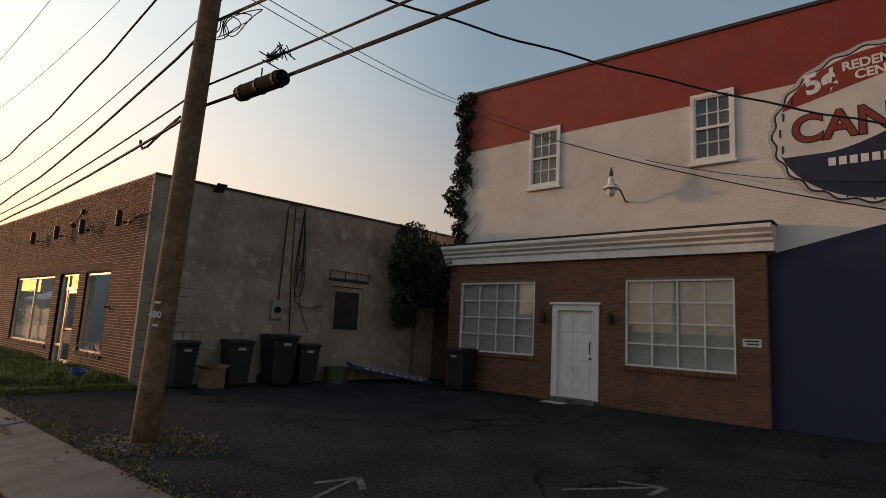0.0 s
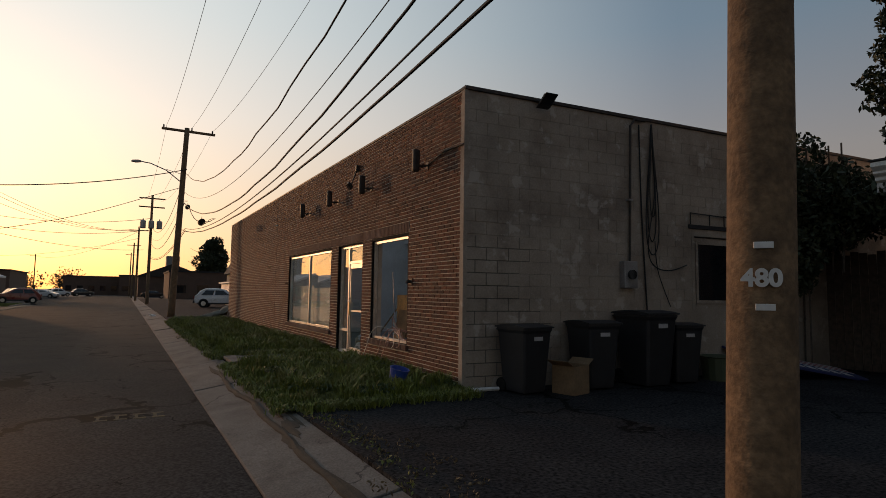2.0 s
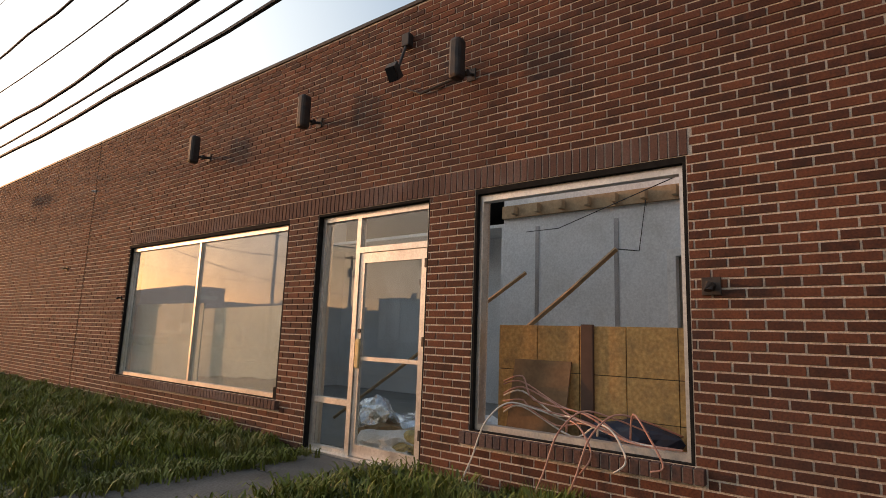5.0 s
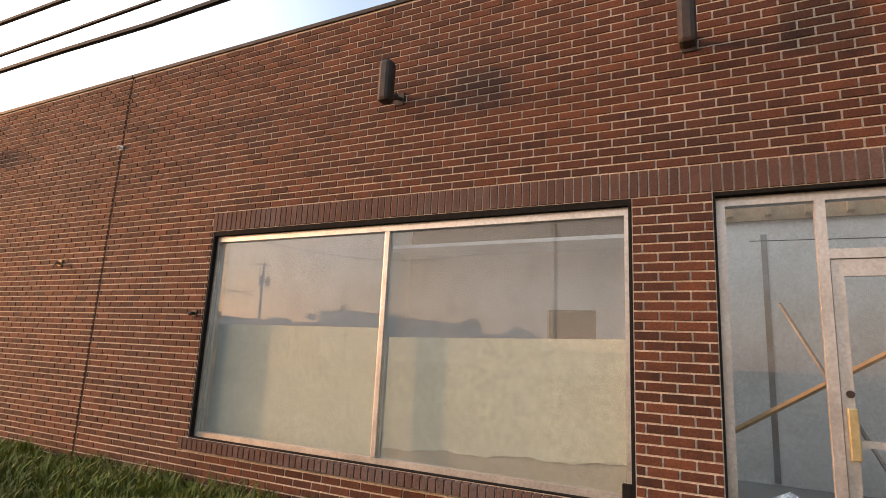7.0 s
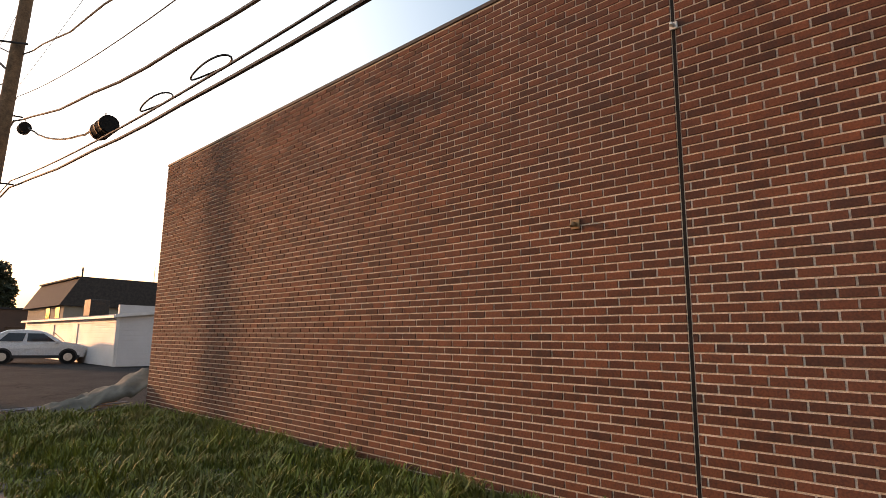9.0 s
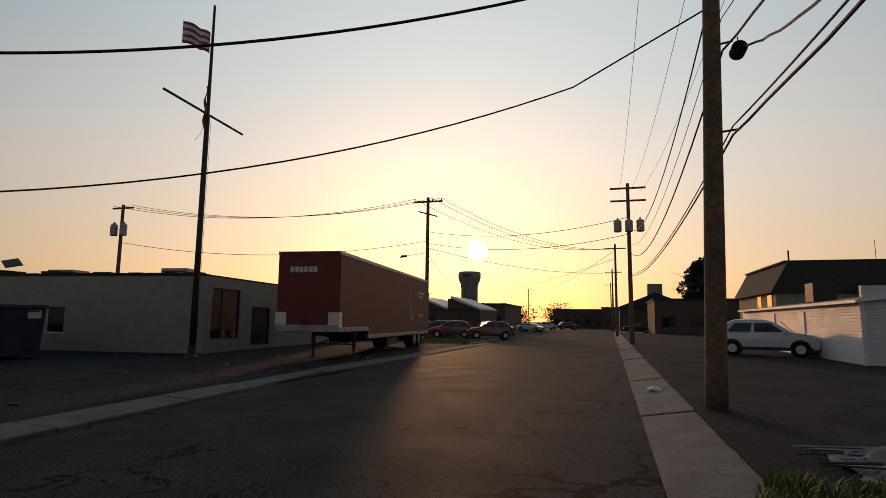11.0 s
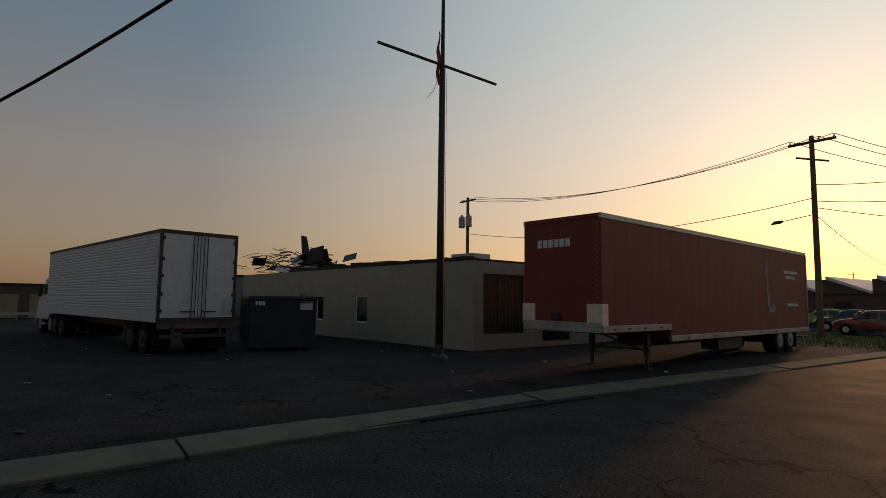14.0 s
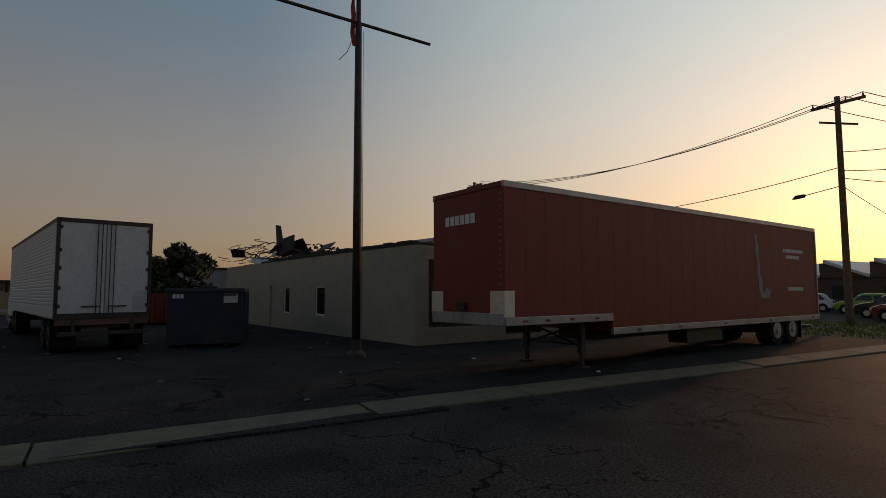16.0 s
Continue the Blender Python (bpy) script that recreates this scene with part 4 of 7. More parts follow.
tagged(part("door_casing", cas, M["white_trim"]), "pale casing round the inner doorway", "casing", "", "structure")
beams = thing("ceiling_joists", "exposed raw timber joists and header", "joists")
part("header", box(4.14, 4.198, 0.3, 6.1, 3.38, 3.6), M["lumber"], beams)
for i in range(13):
    part("joist_end", box(4.0, 4.139, 0.5 + i * 0.44, 0.57 + i * 0.44, 3.42, 3.56, 0.003), M["lumber"], beams)
for i, q in enumerate((1.3, 2.7, 4.05, 5.4)):
    sm = bmesh.new()
    box(4.19, 4.199, q, q + 0.07, 2.7 if i == 1 else 0.12, 3.2, bm=sm)
    for k in range(30):
        if i != 1 or k > 25:
            box(4.186, 4.19, q + 0.02, q + 0.05, 0.2 + k * 0.1, 0.24 + k * 0.1, bm=sm)
    tagged(part("drywall_seam", sm, M["steel"]), "unpainted metal strip over a drywall joint", "strip")
tagged(part("ceiling_wire", tube([(4.1, 5.6, 3.1), (2.5, 4.2, 2.75), (1.2, 2.0, 2.95), (0.5, 1.0, 3.1)], 0.006, 4), M["cable"]), "thin wire strung across the gutted room", "wire")
tagged(part("ceiling_wire", tube([(4.1, 3.6, 3.4), (3.2, 3.4, 2.5), (1.5, 3.06, 2.25)], 0.006, 4), M["cable"]), "thin wire holding up a batten", "wire")
osb = thing("strand_board", "sheets of orange strand board standing in the window", "board")
for i in range(5):
    for k, (z0, z1) in enumerate(((0.1, 0.67), (0.67, 1.02), (1.02, 1.44))):
        y0 = 1.83 + i * 0.42
        part("panel", box(0.7, 0.715, y0 + 0.0035, y0 + 0.4165, z0 + 0.0035, z1 - 0.0035, 0.002), M["osb"], osb)
part("stud", box(0.66, 0.699, 2.95, 3.06, 0.1, 1.45, 0.003), M["far_brick"], osb, "reddish stained timber stud")
# added dark sheet: its colour gives the shade seen through the panel gaps
part("backing_sheet", box(0.717, 0.719, 1.84, 3.92, 0.1, 1.43), M["curtain"], osb, "dark sheet added to shade the open joints")
part("prop", box(0.72, 0.76, 1.9, 1.95, 0.1, 1.4), M["lumber"], osb)
tagged(part("leaning_batten", tube([(1.5, 7.15, 0.13), (1.5, 5.5, 1.17), (1.5, 4.1, 2.05)], 0.024, 4), M["lumber"]), "splintered timber batten leaning inside the window", "batten")
tagged(part("hanging_batten", tube([(1.5, 4.06, 1.45), (1.5, 3.55, 1.84), (1.5, 3.05, 2.25)], 0.028, 4), M["lumber"]), "long timber batten hanging on a wire", "batten")
tagged(part("leaning_pipe", tube([(1.0, 4.6, 0.12), (1.3, 5.5, 2.0)], 0.016, 6), M["steel"]), "thin metal pipe leaning inside the door", "pipe")
tagged(part("leaning_stick", tube([(4.1, 2.2, 3.4), (2.5, 2.05, 1.6), (1.2, 1.95, 0.1)], 0.016, 5), M["lumber"]), "thin timber stick leaning on the joists", "stick")


def crumple(name, centre, size, mat, label, category, seed, squash=0.6, rough=0.35):
    bm = bmesh.new()
    bmesh.ops.create_icosphere(bm, subdivisions=3, radius=1.0)
    for v in bm.verts:
        n = noise.noise(v.co * 1.6 + Vector((seed, 0, 0))) * rough + noise.noise(v.co * 4 + Vector((seed, 5, 0))) * rough * 0.4
        v.co *= 1 + n
        v.co = Vector((v.co.x * size[0], v.co.y * size[1], max(-0.45, v.co.z) * size[2] * squash))
        v.co += Vector(centre)
    lo = min(v.co.z for v in bm.verts)
    for v in bm.verts:
        v.co.z += centre[2] - lo
    return tagged(part(name, bm, mat), label, category)


crumple("insulation_roll", (0.75, 4.7, 0.1), (0.14, 0.2, 0.24), M["insulation"], "torn yellow insulation roll on the floor", "insulation", 1.0, 1.0)
crumple("insulation_heap", (1.3, 4.8, 0.1), (0.45, 0.55, 0.32), M["insulation"], "heap of yellow and grey insulation scraps", "insulation", 3.0)
crumple("foil_heap", (0.7, 5.55, 0.1), (0.25, 0.28, 0.4), M["foil"], "crumpled silver foil sheeting", "foil", 7.0, 0.8, 0.45)
scrap = random.Random(61)
for i in range(16):
    c = (scrap.uniform(0.45, 1.5), scrap.uniform(4.35, 5.85), 0.1)
    s = scrap.uniform(0.14, 0.32)
    k = i % 4
    crumple("debris_scrap", c, (s * 1.3, s * 1.6, s * 0.9), M[("foil", "insulation", "cardboard", "drywall")[k]], ("crumpled strip of silver foil", "scrap of yellow insulation", "torn piece of brown board", "broken piece of pale plasterboard")[k] + " on the shop floor", "debris", 70.0 + i, 0.8, 0.55)
for i in range(7):
    c = Vector((scrap.uniform(0.5, 1.4), scrap.uniform(4.4, 5.7), 0.16))
    a = scrap.uniform(0, 6.28)
    d = Vector((math.cos(a) * 0.35, math.sin(a) * 0.35, scrap.uniform(0.0, 0.18)))
    tagged(part("lath", tube([c - Vector((d.x, d.y, 0.03)), c + d], 0.014, 4), M["lumber"]), "broken timber lath among the debris", "lath", "debris behind the door")
tagged(part("plaster_sheet", prism([(0.42, 0.1), (0.66, 1.12), (0.675, 1.12), (0.435, 0.1)], 3.15, 3.72, "y"), M["cardboard"]), "torn brown board leaning inside the window", "board")
crumple("dust_sheet", (0.55, 2.6, 0.5), (0.25, 0.35, 0.22), M["container_blue"], "dark grey dust sheet on the window ledge", "sheet", 11.0)
hose_rng = random.Random(8)
u_ = hose_rng.uniform
for i in range(14):
    if i < 8:
        # a fan of tubes from the heap inside down to the sill
        z = 0.66 + 0.035 * i + u_(-0.03, 0.03)
        pts = [(0.5, 3.74, z), (0.42, 3.5, z + u_(0.02, 0.08)), (0.32, 3.15 + u_(-0.22, 0.2), z - u_(0.0, 0.14)), (0.2, 2.85 + u_(-0.15, 0.1), 0.66 + 0.012 * i), (0.1 + u_(0, 0.05), 2.45, 0.6), (0.09, 2.05 + u_(0, 0.2), 0.595)]
    elif i < 11:
        # long loops hung over the sill outside
        y0 = (3.5, 2.85, 2.6)[i - 8]
        pts = [(0.4, y0 - 0.45, 0.64), (0.2, y0 - 0.25, 0.74), (0.04, y0 - 0.08, 0.78), (-0.07, y0 + 0.06, 0.62), (-0.12, y0 + 0.14, 0.36), (-0.2, y0 + 0.2, 0.12), (-0.36, y0 + 0.05, 0.1)]
    else:
        # slack bights over the sill edge
        y0 = (2.95, 2.7, 2.45)[i - 11]
        pts = [(0.16, y0, 0.6), (0.06, y0 - 0.06, 0.7 + 0.1 * (i == 13)), (-0.02, y0 - 0.2, 0.66), (-0.07, y0 - 0.3, 0.5), (-0.09, y0 - 0.22, 0.36 + 0.05 * (i - 11))]
    tagged(part("hose", tube(smooth_line(pts), 0.0075, 6), M["hose"] if i % 4 else M["hose_white"], smooth=True), "thin pinkish plastic tube spilling over the sill", "tube", "tubes at the window")

# wall lights on the brick front
def wall_light(yy, z):
    t = thing("wall_light", "rusty box-shaped wall light on a short arm", "wall light", pose(0, yy, z), "wall lights")
    part("body", box(-0.3, -0.17, -0.06, 0.06, -0.2, 0.2, 0.035), M["dark_metal"], t)
    part("arm", tube([(-0.17, 0, -0.08), (-0.08, 0, -0.08), (0.0, -0.02, -0.06)], 0.018, 6), M["dark_metal"], t)
    part("knuckle", tube([(-0.1, -0.03, -0.08), (-0.1, 0.03, -0.08)], 0.032, 8), M["dark_metal"], t)
    part("plate", box(-0.012, 0.0, -0.05, 0.05, -0.12, 0.0, 0.003), M["dark_metal"], t)
    return t


for yy in (1.25, 3.85, 6.05, 8.5):
    wall_light(yy, 3.8)
sl = thing("security_light", "grey floodlight hanging on a pipe from the wall", "floodlight", pose(0, 4.66, 3.9))
part("head", prism([(-0.2, -0.08), (-0.28, 0.04), (-0.25, 0.1), (-0.14, -0.02)], -0.07, 0.07, "y", 0.008), M["dark_metal"], sl)
part("lens", prism([(-0.205, -0.085), (-0.285, 0.035), (-0.29, 0.03), (-0.21, -0.09)], -0.06, 0.06, "y"), M["glass_dark"], sl)
part("pipe", tube([(-0.18, 0, 0.02), (-0.1, 0, 0.25), (-0.04, 0, 0.42)], 0.016, 6), M["dark_metal"], sl)
part("bracket", box(-0.08, 0.0, -0.05, 0.05, 0.36, 0.5, 0.01), M["dark_metal"], sl)
part("conduit", tube([(-0.03, 0.0, -0.1), (-0.03, -0.2, -0.2), (-0.03, -0.7, -0.15)], 0.013, 6), M["dark_metal"], sl)
ed = bmesh.new()
tube([(-0.02, 0.0, 3.85), (-0.02, 0.6, 3.86), (-0.02, 1.2, 3.74)], 0.013, 6, ed)
tagged(part("wall_conduit", ed, M["dark_metal"]), "thin dark conduit clipped along the brick wall", "conduit")
for nm, yy, z, s, mt, lab in (("wall_bell", 1.83, 1.69, 0.06, "dark_metal", "small dark bell box on the brick wall"), ("spigot", 13.43, 2.36, 0.04, "brass_dull", "small brass outlet stub on the brick wall"), ("wall_hook", 10.85, 1.75, 0.035, "dark_metal", "small rusty hook on the brick wall"), ("bolt", 12.55, 3.79, 0.03, "paper_white", "small pale bolt on the control joint")):
    t = thing(nm, lab, nm.replace("_", " "), pose(0, yy, z))
    part("base", box(-0.015, 0.0, -s, s, -s, s, 0.004), M[mt], t)
    part("stub", tube([(-0.015, 0, 0), (-0.02 - s, 0, 0), (-0.03 - s, 0, -s * 0.6)], s * 0.5, 8), M[mt], t)

# ---- painted shop across the lot ----
FX = 7.55
white = thing("wall_redemption", "two-storey front painted white under a red band", "wall", kind="structure")
UP = ((-6.0, -5.15, 5.55, 7.1), (-10.24, -9.42, 5.58, 7.08))
GW = ((-5.5, -3.03, 1.02, 2.93), (-10.25, -7.93, 0.98, 2.93), (-7.3, -6.05, 0.0, 2.36))
part("upper_wall", holed("x", FX + 0.2, FX + 0.5, -17.0, -2.6, 3.6, 8.4, UP), M["white_wall"], white, "white painted brick")
wc = [(a, b, c, d, o * 0.12) for a, b, c, d, o in bricks(-17.0, -2.6, 3.96, 8.4, [*UP], 0.2032, 0.0677, 0.002, 21)]
brick_mesh("painted_bricks", wc, lambda a, b, d: (FX + 0.196 + d, a, b), 0.006, M["white_wall"], white, "white painted bricks")
part("red_band", holed("x", FX + 0.186, FX + 0.193, -17.0, -2.6, 6.93, 8.4, UP), M["red_wall"], white, "faded red painted band")
part("gable", prism([(-17.0, 8.4), (-2.6, 8.4), (-2.6, 8.72), (-17.0, 8.4)][:3], FX + 0.188, FX + 0.5, "x"), M["red_wall"], white, "red painted parapet")
part("coping", prism([(-17.0, 8.4), (-2.6, 8.72), (-2.6, 8.8), (-17.0, 8.48)], FX + 0.15, FX + 0.55, "x"), M["dark_metal"], white, "dark metal coping")
part("side_wall", box(FX + 0.5, 24, -2.85, -2.6, 0.0, 8.4), M["white_wall"], white)
structure("wall_redemption_rear", box(23.8, 24, -17.0, -2.85, 0.0, 8.4), M["white_wall"], "plain rear wall of the painted shop", "wall")
structure("wall_redemption_south", box(FX + 0.5, 24, -17.25, -17.0, 0.0, 8.4), M["white_wall"], "plain south wall of the painted shop", "wall")
structure("roof_redemption", box(FX + 0.5, 23.8, -17.0, -2.85, 7.9, 8.05), M["roof_dark"], "flat dark roof of the painted shop", "roof")
# navy wave at the end of the front
wave = [(-17.0, 0.0), (-10.83, 0.0), (-10.83, 3.4)] + [(-10.83 - 6.17 * i / 12, 3.4 + 1.1 * math.sin(i / 12 * 1.5)) for i in range(1, 13)]
part("lower_wall", box(FX + 0.2, FX + 0.5, -17.0, -10.83, 0.0, 3.6), M["white_wall"], white)
part("navy_field", prism(wave, FX + 0.18, FX + 0.192, "x"), M["navy_wall"], white, "dark navy painted wave")
# ground floor brick
part("shop_backing", holed("x", FX + 0.008, FX + 0.5, -10.83, -2.6, 0.0, 3.6, GW), M["mortar_shop"], white)
gc = bricks(-10.83, -2.6, 0.0, 3.5, GW, 0.2032, 0.0677, 0.009, 31)
brick_mesh("shop_bricks", gc, lambda a, b, d: (FX + d, a, b), 0.01, M["brick_shop"], white, "mottled red-brown bricks")
cor = [(FX - 0.03, 3.45), (FX - 0.1, 3.45), (FX - 0.1, 3.62), (FX - 0.16, 3.66), (FX - 0.16, 3.72), (FX - 0.24, 3.78), (FX - 0.24, 3.82), (FX - 0.32, 3.9), (FX - 0.32, 3.98), (FX + 0.19, 4.0), (FX + 0.19, 3.45)]
part("cornice", prism(cor, -11.0, -2.45, "y"), M["white_trim"], white, "white moulded cornice")
part("cornice_roof", box(FX - 0.34, FX + 0.185, -11.03, -2.42, 4.0, 4.03), M["roof_dark"], white)


def grid_window(name, label, x, y0, y1, z0, z1, cols, rows, fw, bar, mat, inner=None, depth=0.1, shade=True):
    t = thing(name, label, "window", kind="structure")
    part("frame", holed("x", x, x + depth, y0, y1, z0, z1, ((y0 + fw, y1 - fw, z0 + fw, z1 - fw),)), mat, t)
    w, h = (y1 - y0 - 2 * fw) / cols, (z1 - z0 - 2 * fw) / rows
    for i in range(1, cols):
        p = y0 + fw + i * w
        part("glazing_bar", box(x + 0.03, x + depth - 0.02, p - bar / 2, p + bar / 2, z0 + fw, z1 - fw), mat, t)
    for k in range(1, rows):
        p = z0 + fw + k * h
        part("glazing_bar", box(x + 0.034, x + depth - 0.024, y0 + fw, y1 - fw, p - bar / 2, p + bar / 2), mat, t)
    for i in range(cols):
        for k in range(rows):
            a, b = y0 + fw + i * w + bar / 2 + 0.001, y0 + fw + (i + 1) * w - bar / 2 - 0.001
            c, d = z0 + fw + k * h + bar / 2 + 0.001, z0 + fw + (k + 1) * h - bar / 2 - 0.001
            part("pane", box(x + 0.055, x + 0.06, a, b, c, d), M["glass"], t).visible_shadow = False
    if inner:
        part("blind", box(x + 0.13, x + 0.14, y0 + 0.02, y1 - 0.02, z0 + 0.02, z1 - 0.02), inner, t, "pale blind, or dark sheet for an unlit room, behind the panes")
    return t


blind = material("blind", (0.5, 0.5, 0.48), (0.6, 0.6, 0.57), 0.8, 2, 0.1, 30, stain=(0.35, 0.33, 0.3), stain_scale=1.5)
grid_window("window_3", "broad shop window of sixteen panes with drawn blinds", FX + 0.02, -5.5, -3.03, 1.02, 2.93, 4, 4, 0.04, 0.03, M["white_trim"], blind)
grid_window("window_4", "broad shop window of sixteen panes with torn blinds", FX + 0.02, -10.25, -7.93, 0.98, 2.93, 4, 4, 0.04, 0.03, M["white_trim"], blind)
for i, (y0, y1, z0, z1) in enumerate(UP):
    z0 += 0.0
    # no blind up here: a dark sheet paints the unlit room behind
    grid_window("window_%d" % (5 + i), "white sash window with small dark panes", FX + 0.17, y0 + 0.03, y1 - 0.03, z0 + 0.04, z1 - 0.03, 3, 4, 0.035, 0.025, M["white_trim"], M["unlit_interior"])
    part("casing", box(FX + 0.16, FX + 0.2, y0 + 0.06, y1 - 0.06, (z0 + z1) / 2 - 0.03, (z0 + z1) / 2 + 0.03), M["white_trim"], white, "white meeting rail")
    part("casing", holed("x", FX + 0.15, FX + 0.2, y0 - 0.05, y1 + 0.05, z0 - 0.05, z1 + 0.06, ((y0 + 0.03, y1 - 0.03, z0 + 0.04, z1 - 0.03),)), M["white_trim"], white, "white window casing")
    part("window_sill", box(FX + 0.1, FX + 0.2, y0 - 0.1, y1 + 0.1, z0 - 0.12, z0 - 0.05, 0.008), M["white_trim"], white)
for a, b, z in ((-5.55, -2.98, 0.92), (-10.3, -7.88, 0.88)):
    sb = bmesh.new()
    n = int((b - a) / 0.0677)
    for i in range(n):
        p = a + i * (b - a) / n
        box(FX - 0.05, FX + 0.1, p + 0.004, p + (b - a) / n - 0.004, z, z + 0.1, 0.003, sb)
    part("sill", sb, M["brick_shop"], white, "brick rowlock sill")

d2 = thing("door_2", "white six-panel entrance door in a white surround", "door", kind="structure")
part("jamb", box(FX - 0.04, FX + 0.12, -6.2, -6.05, 0.0, 2.2, 0.006), M["white_trim"], d2)
part("jamb", box(FX - 0.04, FX + 0.12, -7.3, -7.15, 0.0, 2.2, 0.006), M["white_trim"], d2)
part("head", box(FX - 0.04, FX + 0.12, -7.3, -6.05, 2.2, 2.34, 0.006), M["white_trim"], d2)
part("head_moulding", box(FX - 0.08, FX + 0.1, -7.36, -5.99, 2.34, 2.4, 0.01), M["white_trim"], d2)
lf = part("door_leaf", box(FX + 0.05, FX + 0.095, -7.15, -6.2, 0.1, 2.2), M["white_trim"], d2)
for i in range(2):
    for z0, z1 in ((0.25, 0.85), (1.0, 1.55), (1.68, 2.05)):
        y0 = -7.05 + i * 0.45
        part("panel", box(FX + 0.04, FX + 0.052, y0, y0 + 0.33, z0, z1, 0.01), M["white_trim"], lf)
part("pull", tube([(FX + 0.05, -7.06, 1.45), (FX - 0.02, -7.06, 1.4), (FX - 0.02, -7.06, 1.2), (FX + 0.05, -7.06, 1.15)], 0.014, 8), M["dark_metal"], lf, "black door pull")
part("lock", tube([(FX + 0.05, -7.06, 1.06), (FX + 0.02, -7.06, 1.06)], 0.03, 10), M["dark_metal"], lf)
part("step", box(FX - 0.25, FX + 0.12, -7.3, -6.05, 0.0, 0.1, 0.01), M["concrete"], d2, "low concrete step")
for yy in (-5.8, -7.6):
    t = thing("wall_lantern", "small dark wall lantern beside the white door", "lantern", pose(FX, yy, 2.05), "door lanterns")
    part("plate", box(-0.02, 0.0, -0.05, 0.05, -0.12, 0.1, 0.004), M["dark_metal"], t)
    part("cage", lathe([(0.03, -0.18), (0.06, -0.15), (0.075, 0.05), (0.04, 0.09), (0.01, 0.14)], 6, None, (-0.1, 0, 0)), M["dark_metal"], t)
    part("arm", tube([(0, 0, 0.0), (-0.06, 0, 0.02)], 0.012, 6), M["dark_metal"], t)
t = thing("barn_light", "old gooseneck lamp with a pale enamel shade", "wall lamp", pose(FX + 0.19, -7.9, 5.1))
part("arm", tube([(0.0, 0, -0.25), (-0.12, 0, -0.28), (-0.3, 0.05, -0.05), (-0.42, 0.12, 0.08), (-0.5, 0.2, 0.1)], 0.02, 8), M["dark_metal"], t)
part("shade", lathe([(0.03, 0.28), (0.07, 0.2), (0.08, 0.08), (0.19, 0.0), (0.2, -0.03), (0.185, -0.03), (0.07, 0.05)], 16, None, (-0.5, 0.2, 0.0)), M["white_trim"], t, "pale enamel shade")
part("globe", lathe([(0.02, 0.0), (0.09, -0.04), (0.1, -0.14), (0.06, -0.2), (0.01, -0.22)], 14, None, (-0.5, 0.2, 0.0)), M["white_trim"], t)
part("cap", lathe([(0.05, 0.28), (0.05, 0.36), (0.02, 0.44), (0.01, 0.5)], 10, None, (-0.5, 0.2, 0.0)), M["dark_metal"], t)
t = thing("wall_sign", "small pale plate beside the shop window", "sign", pose(FX, -10.55, 1.62))
part("plate", box(-0.012, 0.0, -0.17, 0.17, -0.08, 0.08, 0.003), M["paper_white"], t)
for i in range(2):
    part("text_bar", box(-0.016, -0.012, -0.13, 0.13 - 0.04 * i, 0.02 - 0.06 * i, 0.05 - 0.06 * i), M["black_paint"], t)

# painted bottle cap sign
CY, CZ = -12.85, 5.85
SX = FX + 0.178


def cap_outline(ry, rz, waves, depth, n=168):
    return [(CY + (ry + depth * math.cos(waves * a)) * math.cos(a), CZ + (rz + depth * math.cos(waves * a)) * math.sin(a)) for a in (2 * math.pi * i / n for i in range(n))]


sign = thing("bottle_cap_sign", "painted bottle cap advert in red, white and navy", "painted sign")
part("shadow_ring", prism(cap_outline(1.93, 1.62, 22, 0.02), SX + 0.002, SX + 0.013, "x"), M["grey_paint"], sign)
part("rim", prism(cap_outline(1.86, 1.55, 22, 0.035), SX - 0.004, SX + 0.002, "x"), M["black_paint"], sign, "black scalloped rim")
part("field", prism(cap_outline(1.82, 1.51, 22, 0.033), SX - 0.008, SX - 0.004, "x"), M["white_wall"], sign)


def clipped(lower, upper, n=60):
    """The part of the cap between two curves of z over y."""
    ys = [CY - 1.78 + 3.56 * i / n for i in range(n + 1)]
    def lim(yy, z):
        e = 1.47 * math.sqrt(max(0, 1 - ((yy - CY) / 1.79) ** 2))
        return max(CZ - e, min(CZ + e, z))
    lo = [(yy, lim(yy, lower(yy))) for yy in ys]
    hi = [(yy, lim(yy, upper(yy))) for yy in reversed(ys)]
    out = []
    for p in lo + hi:
        if not out or (Vector(p) - Vector(out[-1])).length > 0.004:
            out.append(p)
    return out


part("red_top", prism(clipped(lambda yy: 6.75 - 0.25 * (yy - CY - 0.1), lambda yy: 9), SX - 0.012, SX - 0.008, "x"), M["red_wall"], sign, "red upper field")
part("navy_base", prism(clipped(lambda yy: 0, lambda yy: 5.38 + 0.42 * max(0.0, min(1.0, (CY + 0.9 - yy) / 1.2)) ** 1.5), SX - 0.012, SX - 0.008, "x"), M["navy_wall"], sign, "navy lower field")


def lettering(text, size, mat, parent, m, label="", weight=0.0):
    cu = bpy.data.curves.new("text", "FONT")
    cu.body, cu.size, cu.extrude, cu.offset = text, size, 0.002, weight
    tmp = bpy.data.objects.new("text", cu)
    me = bpy.data.meshes.new_from_object(tmp)
    bpy.data.objects.remove(tmp)
    me.materials.append(mat)
    ob = new("lettering", me)
    ob.parent = parent
    ob.matrix_world = m
    if label:
        ob["label"] = label
    return ob


def on_front(yy, z, x, tilt=0.0):
    return Matrix.Translation((x, yy, z)) @ Matrix(((0, 0, -1, 0), (-1, 0, 0, 0), (0, 1, 0, 0), (0, 0, 0, 1))) @ pose(0, 0, 0, 0, 0, tilt)


